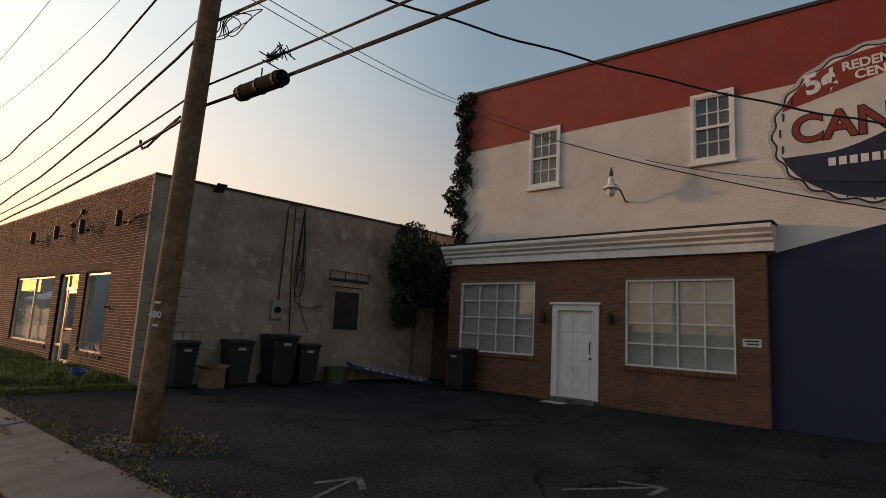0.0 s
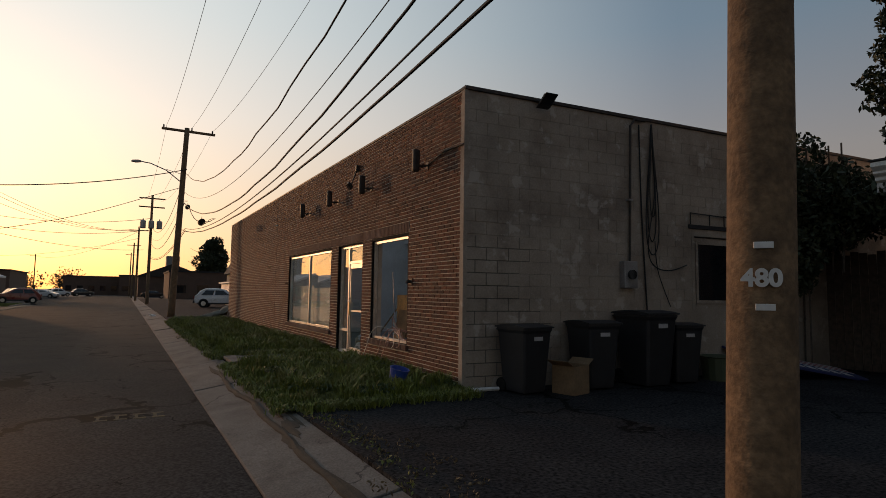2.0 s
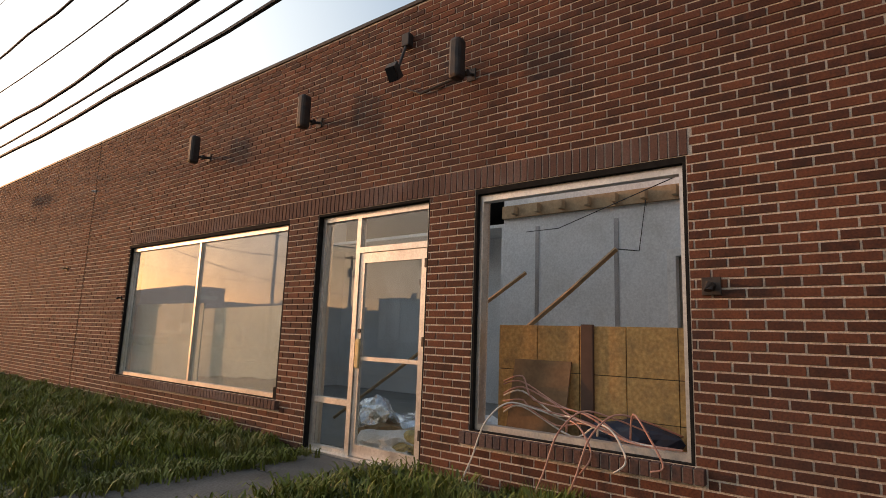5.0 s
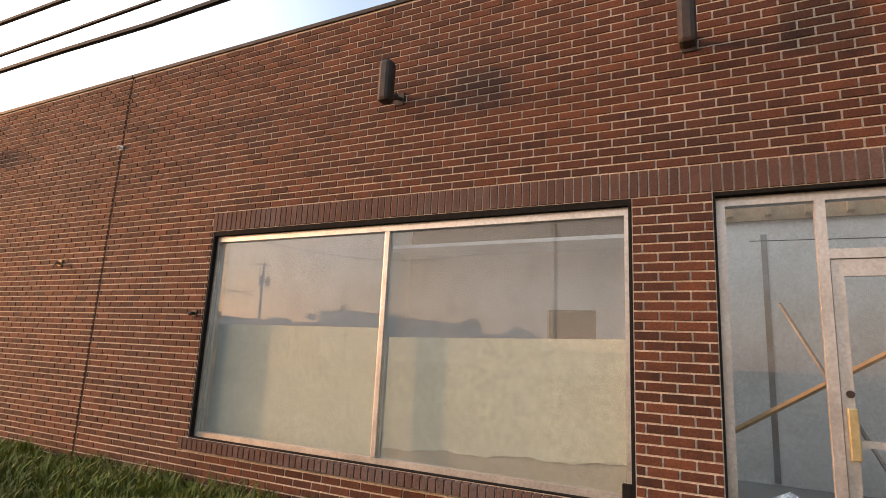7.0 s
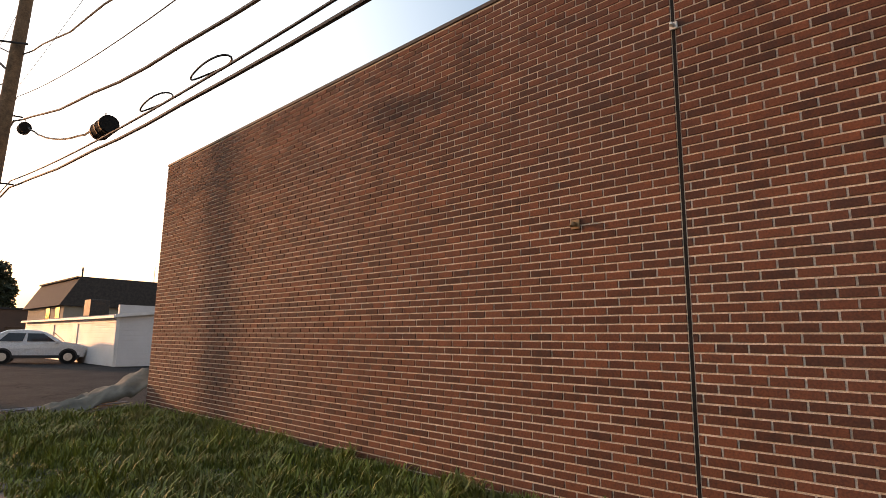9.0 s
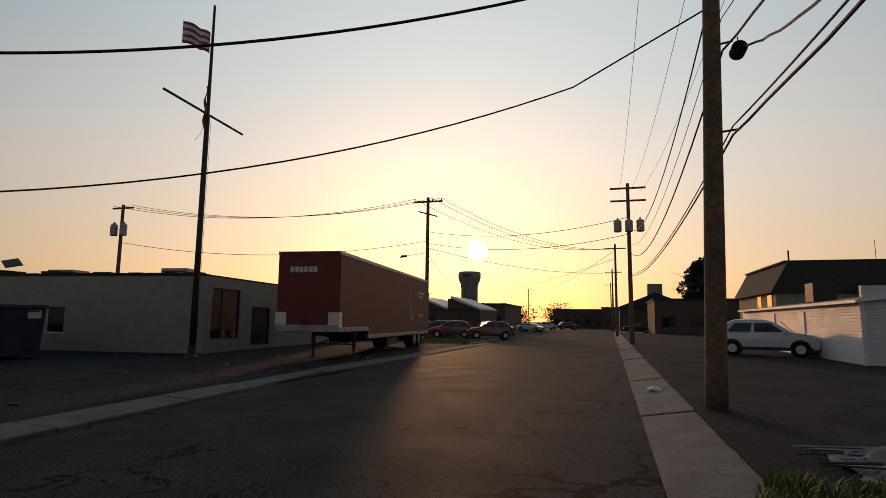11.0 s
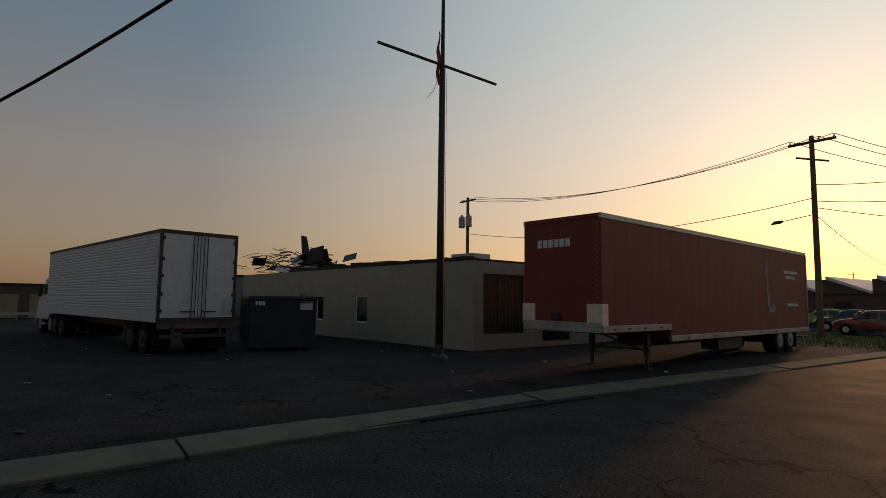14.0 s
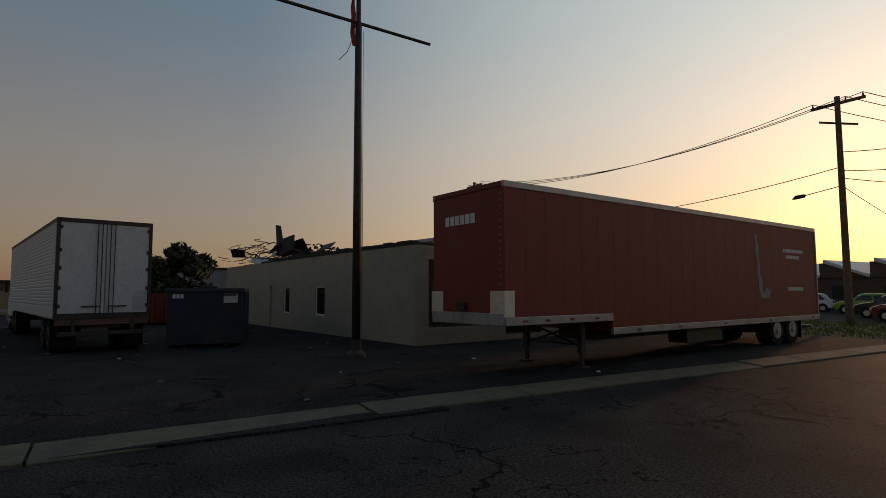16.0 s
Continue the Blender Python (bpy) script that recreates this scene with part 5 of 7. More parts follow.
lettering("CAN", 0.78, M["black_paint"], sign, on_front(-11.33, 5.66, SX - 0.012), "", 0.035)
lettering("CAN", 0.78, M["red_wall"], sign, on_front(-11.33, 5.66, SX - 0.017), "large red letters outlined black", 0.012)
lettering("5\u00a2", 0.58, M["white_trim"], sign, on_front(-11.62, 6.62, SX - 0.016, 12), "white painted letters", 0.02)
lettering("REDEMPT", 0.25, M["white_trim"], sign, on_front(-12.22, 6.97, SX - 0.016, 3), "white painted letters", 0.008)
lettering("CENTE", 0.25, M["white_trim"], sign, on_front(-12.42, 6.76, SX - 0.016, 3), "white painted letters", 0.008)
for i in range(9):
    part("text_bar", box(SX - 0.017, SX - 0.012, -12.05 - i * 0.17, -11.93 - i * 0.17, 5.1, 5.26), M["white_trim"], sign)
for i in range(9):
    a = radians(150 + i * 14)
    p = (CY - 1.72 * math.cos(a), CZ + 1.42 * math.sin(a))
    part("ridge_mark", prism([(p[0] - 0.015, p[1] - 0.09), (p[0] + 0.02, p[1] - 0.08), (p[0] + 0.015, p[1] + 0.09), (p[0] - 0.02, p[1] + 0.08)], SX - 0.016, SX - 0.012, "x"), M["black_paint"], sign)

# board fence closing the gap between the two shops
fence = thing("fence", "dark weathered board fence between two shops", "fence")
for i in range(11):
    y0 = -2.58 + i * 0.162
    part("board", box(8.9, 8.925, y0, y0 + 0.15, 0.0, 2.45 + 0.04 * math.sin(i * 2.1), 0.004), M["bark"], fence)
part("rail", box(8.925, 8.97, -2.6, -0.82, 0.5, 0.6), M["bark"], fence)
part("rail", box(8.925, 8.97, -2.6, -0.82, 1.9, 2.0), M["bark"], fence)


# ---- foliage ----
def leaves(name, spots, count, size, mat, label, category, seed, kind="stuff", parent=None, droop=0.3):
    """Small folded leaves scattered round spots (centre, radii)."""
    r = np.random.RandomState(seed)
    vs, fs = [], []
    w = np.array([s[1][0] * s[1][1] * s[1][2] for s in spots]) ** 0.66
    picks = r.choice(len(spots), count, p=w / w.sum())
    for i in picks:
        c, rad = spots[i]
        d = r.normal(size=3)
        d = d / np.linalg.norm(d) * r.uniform(0.35, 1.0) ** 0.5
        p = np.array(c) + d * np.array(rad)
        ax = r.normal(size=3)
        ax /= np.linalg.norm(ax)
        ax[2] -= droop
        up = np.cross(ax, r.normal(size=3))
        up /= np.linalg.norm(up) + 1e-6
        s = size * r.uniform(0.6, 1.3)
        k = len(vs)
        vs += [tuple(p - ax * s), tuple(p + up * s * 0.5), tuple(p + ax * s), tuple(p - up * s * 0.5)]
        fs.append((k, k + 1, k + 2))
        fs.append((k, k + 2, k + 3))
    ob = raw(name, vs, fs, mat, parent, label, kind)
    if category:
        ob["category"] = category
    return ob


leaves("broad_weeds", weed_spots, 2600, 0.035, M["leaf"], "low broad-leaved weeds among the grass", "weeds", 95)
r = random.Random(12)
spots = [((8.6 + r.uniform(-1.2, 1.6), r.uniform(-2.5, -0.5), 3.75 + r.uniform(-1.1, 0.75)), (0.6, 0.5, 0.5)) for _ in range(22)]
spots += [((7.3 + r.uniform(-0.5, 1.2), r.uniform(-1.8, -0.8), z), (0.4, 0.3, 0.5)) for z in (2.0, 2.4, 2.9, 3.3, 3.6, 3.8) for _ in range(3)]
vine = thing("ivy", "dense dark ivy filling the gap between shops", "ivy")
leaves("foliage", spots, 13000, 0.07, M["leaf_dark"], "dark hanging ivy leaves", "", 5, "stuff", vine)
stems = bmesh.new()
for i in range(12):
    x, yy = r.uniform(7.2, 8.8), r.uniform(-2.3, -0.1)
    tube([(x, yy, 0.0 if i < 5 else 2.0), (x + r.uniform(-0.2, 0.2), yy, 2.6), (x + r.uniform(-0.3, 0.3), yy, 4.6)], 0.018, 5, stems)
part("stem", stems, M["bark"], vine)
creep = thing("creeper", "leafy creeper climbing the painted wall corner", "creeper")
spots = []
for i in range(34):
    z = 3.9 + i * 0.145
    fat = 0.34 if 5.0 < z < 6.4 or z > 8.0 else 0.2
    spots.append(((FX + 0.12, -2.75 + 0.12 * math.sin(i * 1.7) + (0.25 if 5.2 < z < 5.9 else 0), z), (0.16, fat, 0.16)))
leaves("foliage", spots, 3600, 0.06, M["leaf_dark"], "dark creeper leaves", "", 6, "stuff", creep)
ct = bmesh.new()
for i in range(12):
    z = 4.2 + i * 0.33
    tube([(FX + 0.17, -2.72, z), (FX + 0.15, -2.95 - r.uniform(0, 0.25), z + 0.2), (FX + 0.16, -3.1 - r.uniform(0, 0.35), z + 0.5)], 0.009, 4, ct)
tube([(FX + 0.1, -2.65, 0.0), (FX + 0.12, -2.7, 4.0), (FX + 0.12, -2.75, 8.6)], 0.025, 5, ct)
part("stem", ct, M["bark"], creep, "bare brown twigs")


# ---- bins and clutter in the lot ----
def wheelie(m, s=1.0, label="black wheeled refuse bin with a closed lid", mat="plastic_black"):
    t = thing("wheelie_bin", label, "bin", m, "refuse bins")
    bm = bmesh.new()
    prof = ((0.0, 0.23, 0.25), (0.06, 0.24, 0.26), (0.92, 0.29, 0.33), (0.97, 0.31, 0.35), (1.0, 0.31, 0.35))
    rings = []
    for z, hx, hy in prof:
        ring = []
        for sx, sy in ((1, 1), (-1, 1), (-1, -1), (1, -1)):
            for q in range(3):
                a = math.atan2(sy, sx) + (q - 1) * 0.5
                c = 0.05
                ring.append(bm.verts.new(((sx * (hx - c) + c * math.cos(a)) * s, (sy * (hy - c) + c * math.sin(a)) * s, z * s + 0.03)))
        rings.append(ring)
    for r0, r1 in zip(rings, rings[1:]):
        for k in range(12):
            bm.faces.new((r0[k], r0[(k + 1) % 12], r1[(k + 1) % 12], r1[k]))
    bm.faces.new(rings[0][::-1])
    bm.faces.new(rings[-1])
    part("body", bm, M[mat], t)
    lid = bmesh.new()
    for i in range(5):
        u0, u1 = -0.36 + i * 0.144, -0.36 + (i + 1) * 0.144
        h = [1.035 + 0.05 * math.sin(math.pi * (0.1 + 0.8 * j / 5)) for j in (i, i + 1)]
        prism([(u0 * s, 1.03 * s), (u1 * s, 1.03 * s), (u1 * s, h[1] * s), (u0 * s, h[0] * s)], -0.32 * s, 0.32 * s, "x", 0, lid)
    lp = part("lid", lid, M[mat], t)
    part("handle", tube([(-0.22 * s, 0.36 * s, 1.0 * s), (-0.22 * s, 0.42 * s, 0.99 * s), (0.22 * s, 0.42 * s, 0.99 * s), (0.22 * s, 0.36 * s, 1.0 * s)], 0.016, 6), M[mat], t)
    for sx in (-1, 1):
        part("wheel", tube([(sx * 0.2 * s, 0.27 * s, 0.11 * s), (sx * 0.26 * s, 0.27 * s, 0.11 * s)], 0.11 * s, 14), M["rubber"], t)
    part("emblem", box(-0.09 * s, 0.09 * s, -0.337 * s, -0.33 * s, 0.84 * s, 0.9 * s), M["grey_paint"], t, "small pale emblem plate")
    return t


wheelie(pose(0.8, -0.5, 0, 0, 0, 5), 0.95)
wheelie(pose(2.1, -0.62, 0, 0, 0, -8), 1.0)
wheelie(pose(3.15, -0.78, 0, 0, 0, -2), 1.15, "large black refuse cart beside the block wall")
wheelie(pose(3.95, -0.8, 0, 0, 0, -12), 0.95)
wheelie(pose(7.0, -3.6, 0, 0, 0, -90), 1.02, "black wheeled refuse bin under the shop window")
cb = thing("cardboard_box", "open brown cardboard box with bent flaps", "box", pose(1.42, -0.85, 0, 0, 0, 14))
for nm, args in (("side", (-0.2, 0.2, -0.2, -0.192, 0.0, 0.42)), ("side", (-0.2, 0.2, 0.192, 0.2, 0.0, 0.42)), ("side", (-0.2, -0.192, -0.191, 0.191, 0.0, 0.42)), ("side", (0.192, 0.2, -0.191, 0.191, 0.0, 0.42)), ("base", (-0.19, 0.19, -0.19, 0.19, 0.0, 0.01))):
    part(nm, box(*args), M["cardboard"], cb)
for s in (-1, 1):
    part("flap", prism([(s * 0.2, 0.42), (s * 0.34, 0.5), (s * 0.34, 0.508), (s * 0.2, 0.428)], -0.19, 0.19, "y"), M["cardboard"], cb)
tub = thing("tub", "dull green plastic tub on the asphalt", "tub", pose(4.9, -0.95, 0))
part("body", lathe([(0.3, 0.0), (0.34, 0.4), (0.36, 0.42), (0.33, 0.42), (0.29, 0.05)], 18), M["plastic_green"], tub)
pail = thing("bucket", "small blue plastic bucket lying in the grass", "bucket", pose(-0.95, 0.35, 0.1, 12, 8, 0))
part("body", lathe([(0.11, 0.0), (0.145, 0.25), (0.155, 0.26), (0.135, 0.26), (0.1, 0.03)], 16), M["plastic_blue"], pail)
part("bail", tube([(-0.15, 0, 0.25), (-0.1, 0.1, 0.2), (0.1, 0.1, 0.2), (0.15, 0, 0.25)], 0.005, 5), M["steel"], pail)
# toppled sign panel
fs_ = thing("fallen_sign", "fallen red, white and blue sign panel on a frame", "sign", pose(6.6, -1.35, 0.22, 9, 10, -24))
part("panel", box(-1.25, 1.25, -0.45, 0.45, 0.0, 0.04, 0.006), M["flag_blue"], fs_)
for i in range(5):
    part("stripe", box(-1.22, 1.22, 0.02 + i * 0.085, 0.06 + i * 0.085, 0.04, 0.044), M["flag_red"] if i % 2 else M["flag_white"], fs_)
for i in range(8):
    part("text_bar", box(-0.9 + i * 0.24, -0.75 + i * 0.24, -0.3, -0.1, 0.04, 0.044), M["flag_white"], fs_)
part("leg", tube([(-1.1, -0.3, 0.0), (-1.15, -0.35, -0.2)], 0.02, 6), M["dark_metal"], fs_)
part("leg", tube([(1.1, 0.3, 0.0), (1.1, 0.35, -0.3)], 0.02, 6), M["dark_metal"], fs_)
tagged(part("gutter_piece", tube([(0.05, -0.2, 0.04), (0.5, -0.26, 0.04)], 0.03, 6), M["paper_white"]), "pale length of pipe lying by the wall", "pipe")
tagged(part("paper_sheet", box(6.9, 7.25, -6.7, -6.1, 0.0, 0.008), M["grey_paint"]), "white sheet of paper before the door", "paper")
for cx, cy, turn in ((-1.47, -8.87, 20), (0.94, -10.70, -35)):
    m = pose(cx, cy, 0, 0, 0, turn)
    ob = thing("painted_arrow", "worn white arrow painted on the asphalt", "road mark", m, "", "structure")
    part("stroke", prism([(-0.7, -0.03), (0.5, -0.02), (0.52, 0.03), (-0.68, 0.02)], 0.0, 0.004, "z"), M["worn_paint"], ob)
    part("stroke", prism([(0.42, 0.02), (0.1, 0.24), (0.14, 0.29), (0.56, 0.03)], 0.0, 0.004, "z"), M["worn_paint"], ob)
    part("stroke", prism([(0.44, -0.02), (0.14, -0.24), (0.2, -0.28), (0.56, -0.03)], 0.0, 0.0045, "z"), M["worn_paint"], ob)


# ---- poles and wires ----
def pole_body(t, h, r0, r1, lean=(0, 0)):
    part("shaft", tube([(lean[0] * k / 12, lean[1] * k / 12, -0.3 + (h + 0.3) * k / 12) for k in range(13)], r0, 16, None, r1), M["pole_wood"], t, "weathered brown timber", True)


p1 = thing("utility_pole", "weathered timber utility pole at the kerb", "utility pole", pose(-2.0, -5.86, 0))
pole_body(p1, 11.5, 0.157, 0.11, (0.3, -0.13))
for z, h in ((1.7, 0.03), (1.42, 0.03)):
    tag = part("tag", box(-0.045, 0.035, -0.154, -0.12, z, z + h, 0.002), M["paper_white"], p1, "small pale metal tag")
    tag.matrix_local = pose(0.05, -0.02, 0, 0, 0, -52)
num = lettering("480", 0.11, M["paper_white"], p1, Matrix(), "pale metal pole digits", 0.004)
num.matrix_world = Matrix()
num.parent = p1
num.matrix_local = pose(0.05, -0.02, 0, 0, 0, -52) @ pose(-0.1, -0.158, 1.53, 90, 0, 0)
part("crossarm", box(-1.0, 1.9, -0.19, -0.07, 10.6, 10.73, 0.01), M["pole_wood"], p1)
gr = bmesh.new()
rg = random.Random(3)
for i in range(900):
    a, d = rg.uniform(0, 6.28), abs(rg.gauss(0, 0.3)) + 0.12
    s = rg.uniform(0.006, 0.02)
    x, yy = -1.99 + d * math.cos(a) * 1.2, -5.9 + d * math.sin(a)
    if x > -2.6:
        box(x - s, x + s, yy - s, yy + s * 0.8, 0.0, s * 1.2, 0, gr)
tagged(part("gravel", gr, M["gravel"]), "loose gravel and dead leaves round the pole foot", "gravel", "", "stuff")

spots = [((-2.4 + 0.16 * rg.gauss(0, 1), -12.0 + 12.0 * i / 60, 0.012), (0.14, 0.2, 0.012)) for i in range(60)]
spots += [((-1.91 + rg.gauss(0, 0.35), -5.97 + rg.gauss(0, 0.35), 0.03), (0.25, 0.25, 0.035)) for _ in range(16)]
leaves("dead_leaves", spots, 3800, 0.018, M["dead_leaf"], "dry brown leaves and weeds along the kerb", "leaves", 77)
spots = [((-2.55 + 0.05 * rg.gauss(0, 1), -11.5 + 11.0 * i / 40, 0.03), (0.08, 0.16, 0.05)) for i in range(40)]
leaves("kerb_weeds", spots, 700, 0.018, M["grass"], "low weeds growing in the kerb joint", "weeds", 78)

P2X, P2Y = -2.28, 27.19
p2 = thing("utility_pole", "tall timber utility pole carrying a street lamp", "utility pole", pose(P2X, P2Y, 0))
pole_body(p2, 10.7, 0.19, 0.13, (0.35, 0))
part("crossarm", box(-0.95, 1.85, -0.06, 0.06, 10.45, 10.58, 0.01), M["pole_wood"], p2)
for x in (-0.85, 0.6, 1.7):
    part("insulator", lathe([(0.02, 0), (0.05, 0.04), (0.03, 0.08), (0.05, 0.12), (0.02, 0.18)], 10, None, (x, 0, 10.58)), M["dark_metal"], p2)
part("lamp_arm", tube([(0.25, 0, 7.5), (-0.6, 0, 8.15), (-1.4, 0, 8.45), (-1.9, 0, 8.5)], 0.03, 8), M["steel"], p2)
part("lamp_brace", tube([(0.25, 0, 8.0), (-0.6, 0, 8.2)], 0.015, 6), M["steel"], p2)
part("lamp_head", prism([(-2.35, 8.44), (-2.3, 8.52), (-2.0, 8.56), (-1.85, 8.53), (-1.85, 8.46), (-2.1, 8.41)], -0.12, 0.12, "y", 0.02), M["steel"], p2, "grey street lamp head")
for z in (6.5, 4.85):
    part("bracket", tube([(0.25, 0, z), (0.55, -0.1, z)], 0.02, 6), M["dark_metal"], p2)

P3Y = 57.3
p3 = thing("utility_pole", "timber utility pole with three grey transformers", "utility pole", pose(-2.55, P3Y, 0))
pole_body(p3, 11.2, 0.17, 0.11)
for z in (10.8, 9.9):
    part("crossarm", box(-1.2, 1.2, -0.06, 0.06, z, z + 0.12), M["pole_wood"], p3)
for x in (-0.75, 0.0, 0.75):
    part("transformer", lathe([(0.24, 0), (0.27, 0.05), (0.27, 0.75), (0.2, 0.82), (0.06, 0.84), (0.05, 1.0)], 14, None, (x, -0.35, 7.7)), M["steel"], p3, "grey transformer can")
p4 = thing("utility_pole", "timber utility pole far along the street", "utility pole", pose(-3.2, 84, 0))
pole_body(p4, 10.5, 0.16, 0.11)
part("crossarm", box(-1.2, 1.2, -0.06, 0.06, 9.9, 10.02), M["pole_wood"], p4)
copy_thing(p4, pose(-3.4, 116, 0))
copy_thing(p4, pose(-3.6, 150, 0))
for x, yy in ((-38, 150), (-25, 170), (-60, 190), (-75, 150)):
    copy_thing(p4, pose(x, yy, -0.2))
op = thing("utility_pole", "dark timber utility pole beside the red trailer", "utility pole", pose(-18.8, 61.8, -0.2))
pole_body(op, 12.2, 0.19, 0.13)
part("crossarm", box(-1.3, 1.3, -0.07, 0.07, 11.75, 11.9, 0.01), M["pole_wood"], op)
part("crossarm", tube([(-0.7, -0.5, 10.9), (0.7, 0.5, 10.6)], 0.06, 6), M["pole_wood"], op)
for x in (-1.2, 0.4, 1.2):
    part("insulator", lathe([(0.02, 0), (0.05, 0.05), (0.02, 0.18)], 8, None, (x, 0, 11.9)), M["dark_metal"], op)
part("pole_light", prism([(-2.5, 7.0), (-1.9, 7.06), (-1.85, 7.22), (-2.3, 7.2)], -0.15, 0.15, "y", 0.02), M["dark_metal"], op)
part("light_arm", tube([(0, 0, 7.4), (-1.9, 0, 7.14)], 0.025, 6), M["dark_metal"], op)
tp = thing("utility_pole", "distant utility pole with two transformer cans", "utility pole", pose(-48.0, 58.1, -0.2))
pole_body(tp, 12.2, 0.2, 0.14)
part("crossarm", box(-1.2, 1.2, -0.07, 0.07, 11.8, 11.95), M["pole_wood"], tp)
for x in (-0.55, 0.55):
    part("transformer", lathe([(0.3, 0), (0.33, 0.05), (0.33, 1.0), (0.2, 1.1), (0.05, 1.3)], 12, None, (x, -0.3, 9.2)), M["steel"], tp, "grey transformer can")


def wire(a, b, sag, radius=0.012, n=22, twist=0.0):
    A, B = Vector(a), Vector(b)
    pts = []
    for i in range(n + 1):
        t = i / n
        p = A.lerp(B, t)
        p.z -= sag * 4 * t * (1 - t)
        if twist:
            p += Vector((math.sin(t * 60) * twist, 0, math.cos(t * 47) * twist))
        pts.append(p)
    return tagged(part("overhead_wire", tube(pts, radius, 5), M["cable"]), "black overhead wire between timber poles", "wire", "overhead wires")


N1, N2 = Vector((-1.85, -5.88, 0)), Vector((P2X + 0.3, P2Y, 0))
def span(z1, z2, x1, x2, sag, radius=0.012, twist=0.0):
    wire((N1.x + x1, N1.y, z1), (N2.x + x2, N2.y, z2), sag, radius, 30, twist)
    wire((N1.x + x1, N1.y, z1), (N1.x + x1, -40.0, z1 - 0.05), sag * 0.45, radius, 24, twist)
    wire((N2.x + x2, N2.y, z2), (-2.55 + x2 * 0.6, P3Y, z2 - 0.1), sag * 0.8, radius, 16)


span(10.75, 10.75, -1.15, -1.0, 1.1, 0.008)
span(10.75, 10.75, 0.25, 0.3, 1.1, 0.008)
span(10.75, 10.7, 1.5, 1.4, 1.1, 0.008)
span(7.3, 8.1, 0.1, 0.1, 2.2, 0.018, 0.02)
span(5.95, 7.0, 0.1, 0.1, 1.65, 0.009)
span(5.65, 6.4, 0.1, 0.1, 1.85, 0.021, 0.012)
span(4.72, 4.95, 0.1, 0.2, 0.92, 0.015)
span(4.42, 4.8, 0.1, 0.2, 0.87, 0.022, 0.008)
# splice cans on the lower cables
def can(y0, z0, x, length, rad, dz=0.0):
    t = thing("splice_case", "dark ribbed splice case hung on the cable", "splice case", pose(x, y0, z0))
    part("body", tube([(0, 0, 0), (0, -0.03, 0), (0, -0.05, 0.0), (0, -length + 0.05, dz), (0, -length, dz)], rad, 14), M["rubber"], t)
    for k in (0.1, 0.5, 0.9):
        part("band", tube([(0, -length * k - 0.02, dz * k), (0, -length * k + 0.02, dz * k)], rad + 0.008, 14), M["dark_metal"], t)
    part("hanger", tube([(0, -length * 0.5, rad), (0, -length * 0.5, rad + 0.12)], 0.01, 5), M["dark_metal"], t)


dl = bmesh.new()
tube([(-1.76, -5.2, 4.42), (-1.75, -4.7, 4.33), (-1.75, -4.1, 4.17), (-1.75, -3.9, 4.17), (-1.75, -3.82, 4.25)], 0.02, 6, dl)
tube([(-1.75, -3.8, 4.33), (-1.75, -3.8, 4.22)], 0.022, 6, dl)
tagged(part("cable_loop", dl, M["cable"]), "short slack loop of black cable beside the pole", "cable")
can(-6.85, 4.36, -1.75, 0.95, 0.095, -0.03)
can(21.15, 4.66, -1.6, 0.55, 0.14)
wire((-1.7, 26.6, 6.15), (-1.6, 21.2, 4.75), 0.25, 0.02, 14, 0.01)
coil = bmesh.new()
for k in range(2):
    c = Vector((-1.62, 18.6 - k * 1.6, 4.42 - 0.07 * k))
    tube([c + Vector((0.13 * math.sin(a), 0.42 * math.cos(a), 0.05 * math.sin(a) + 0.02 * math.sin(2 * a))) for a in (i * 2 * math.pi / 20 for i in range(21))], 0.012, 5, coil)
tagged(part("cable_coil", coil, M["cable"]), "slack loops of black cable lashed to the span", "cable")
can(26.75, 6.1, -1.75, 0.25, 0.12)
# service drops across the lot and the street
wire((-1.8, -5.9, 6.45), (FX + 0.1, -2.75, 8.5), 0.12, 0.008)
wire((-1.8, -5.9, 6.3), (FX + 0.1, -2.8, 8.4), 0.18, 0.008)
wire((FX + 0.05, -3.2, 8.05), (FX - 0.1, -14.5, 3.6), 0.35, 0.014)
wire((FX - 0.02, -8.4, 5.75), (FX + 0.15, -13.5, 4.6), 0.2, 0.009)
wire((-1.8, -5.9, 6.9), (FX + 0.1, -14.2, 5.2), 0.42, 0.018, 40, 0.014)
nest = bmesh.new()
nr = random.Random(2)
for k in range(26):
    c = Vector((-1.75 + nr.uniform(-0.05, 0.05), -7.6 + nr.uniform(-0.2, 0.2), 4.66 + nr.uniform(-0.05, 0.05)))
    d = Vector((nr.uniform(-1, 1), nr.uniform(-1, 1), nr.uniform(-1, 1))).normalized() * nr.uniform(0.05, 0.14)
    tube([c - d, c + d], 0.008, 4, nest)
tagged(part("cable_clutter", nest, M["cable"]), "tangle of twigs and ties on the cable", "clutter")
loop2 = bmesh.new()
for k in range(4):
    c = Vector((-1.75, -6.1 - 0.2 * k, 5.45 - 0.02 * k))
    tube([c + Vector((0.05 * math.sin(a * 2 + k), (0.2 + 0.08 * k) * math.cos(a), 0.12 * math.sin(a))) for a in (i * 2 * math.pi / 16 for i in range(17))], 0.008, 4, loop2)
tagged(part("cable_coil", loop2, M["cable"]), "loose black cable loops at the pole", "cable")


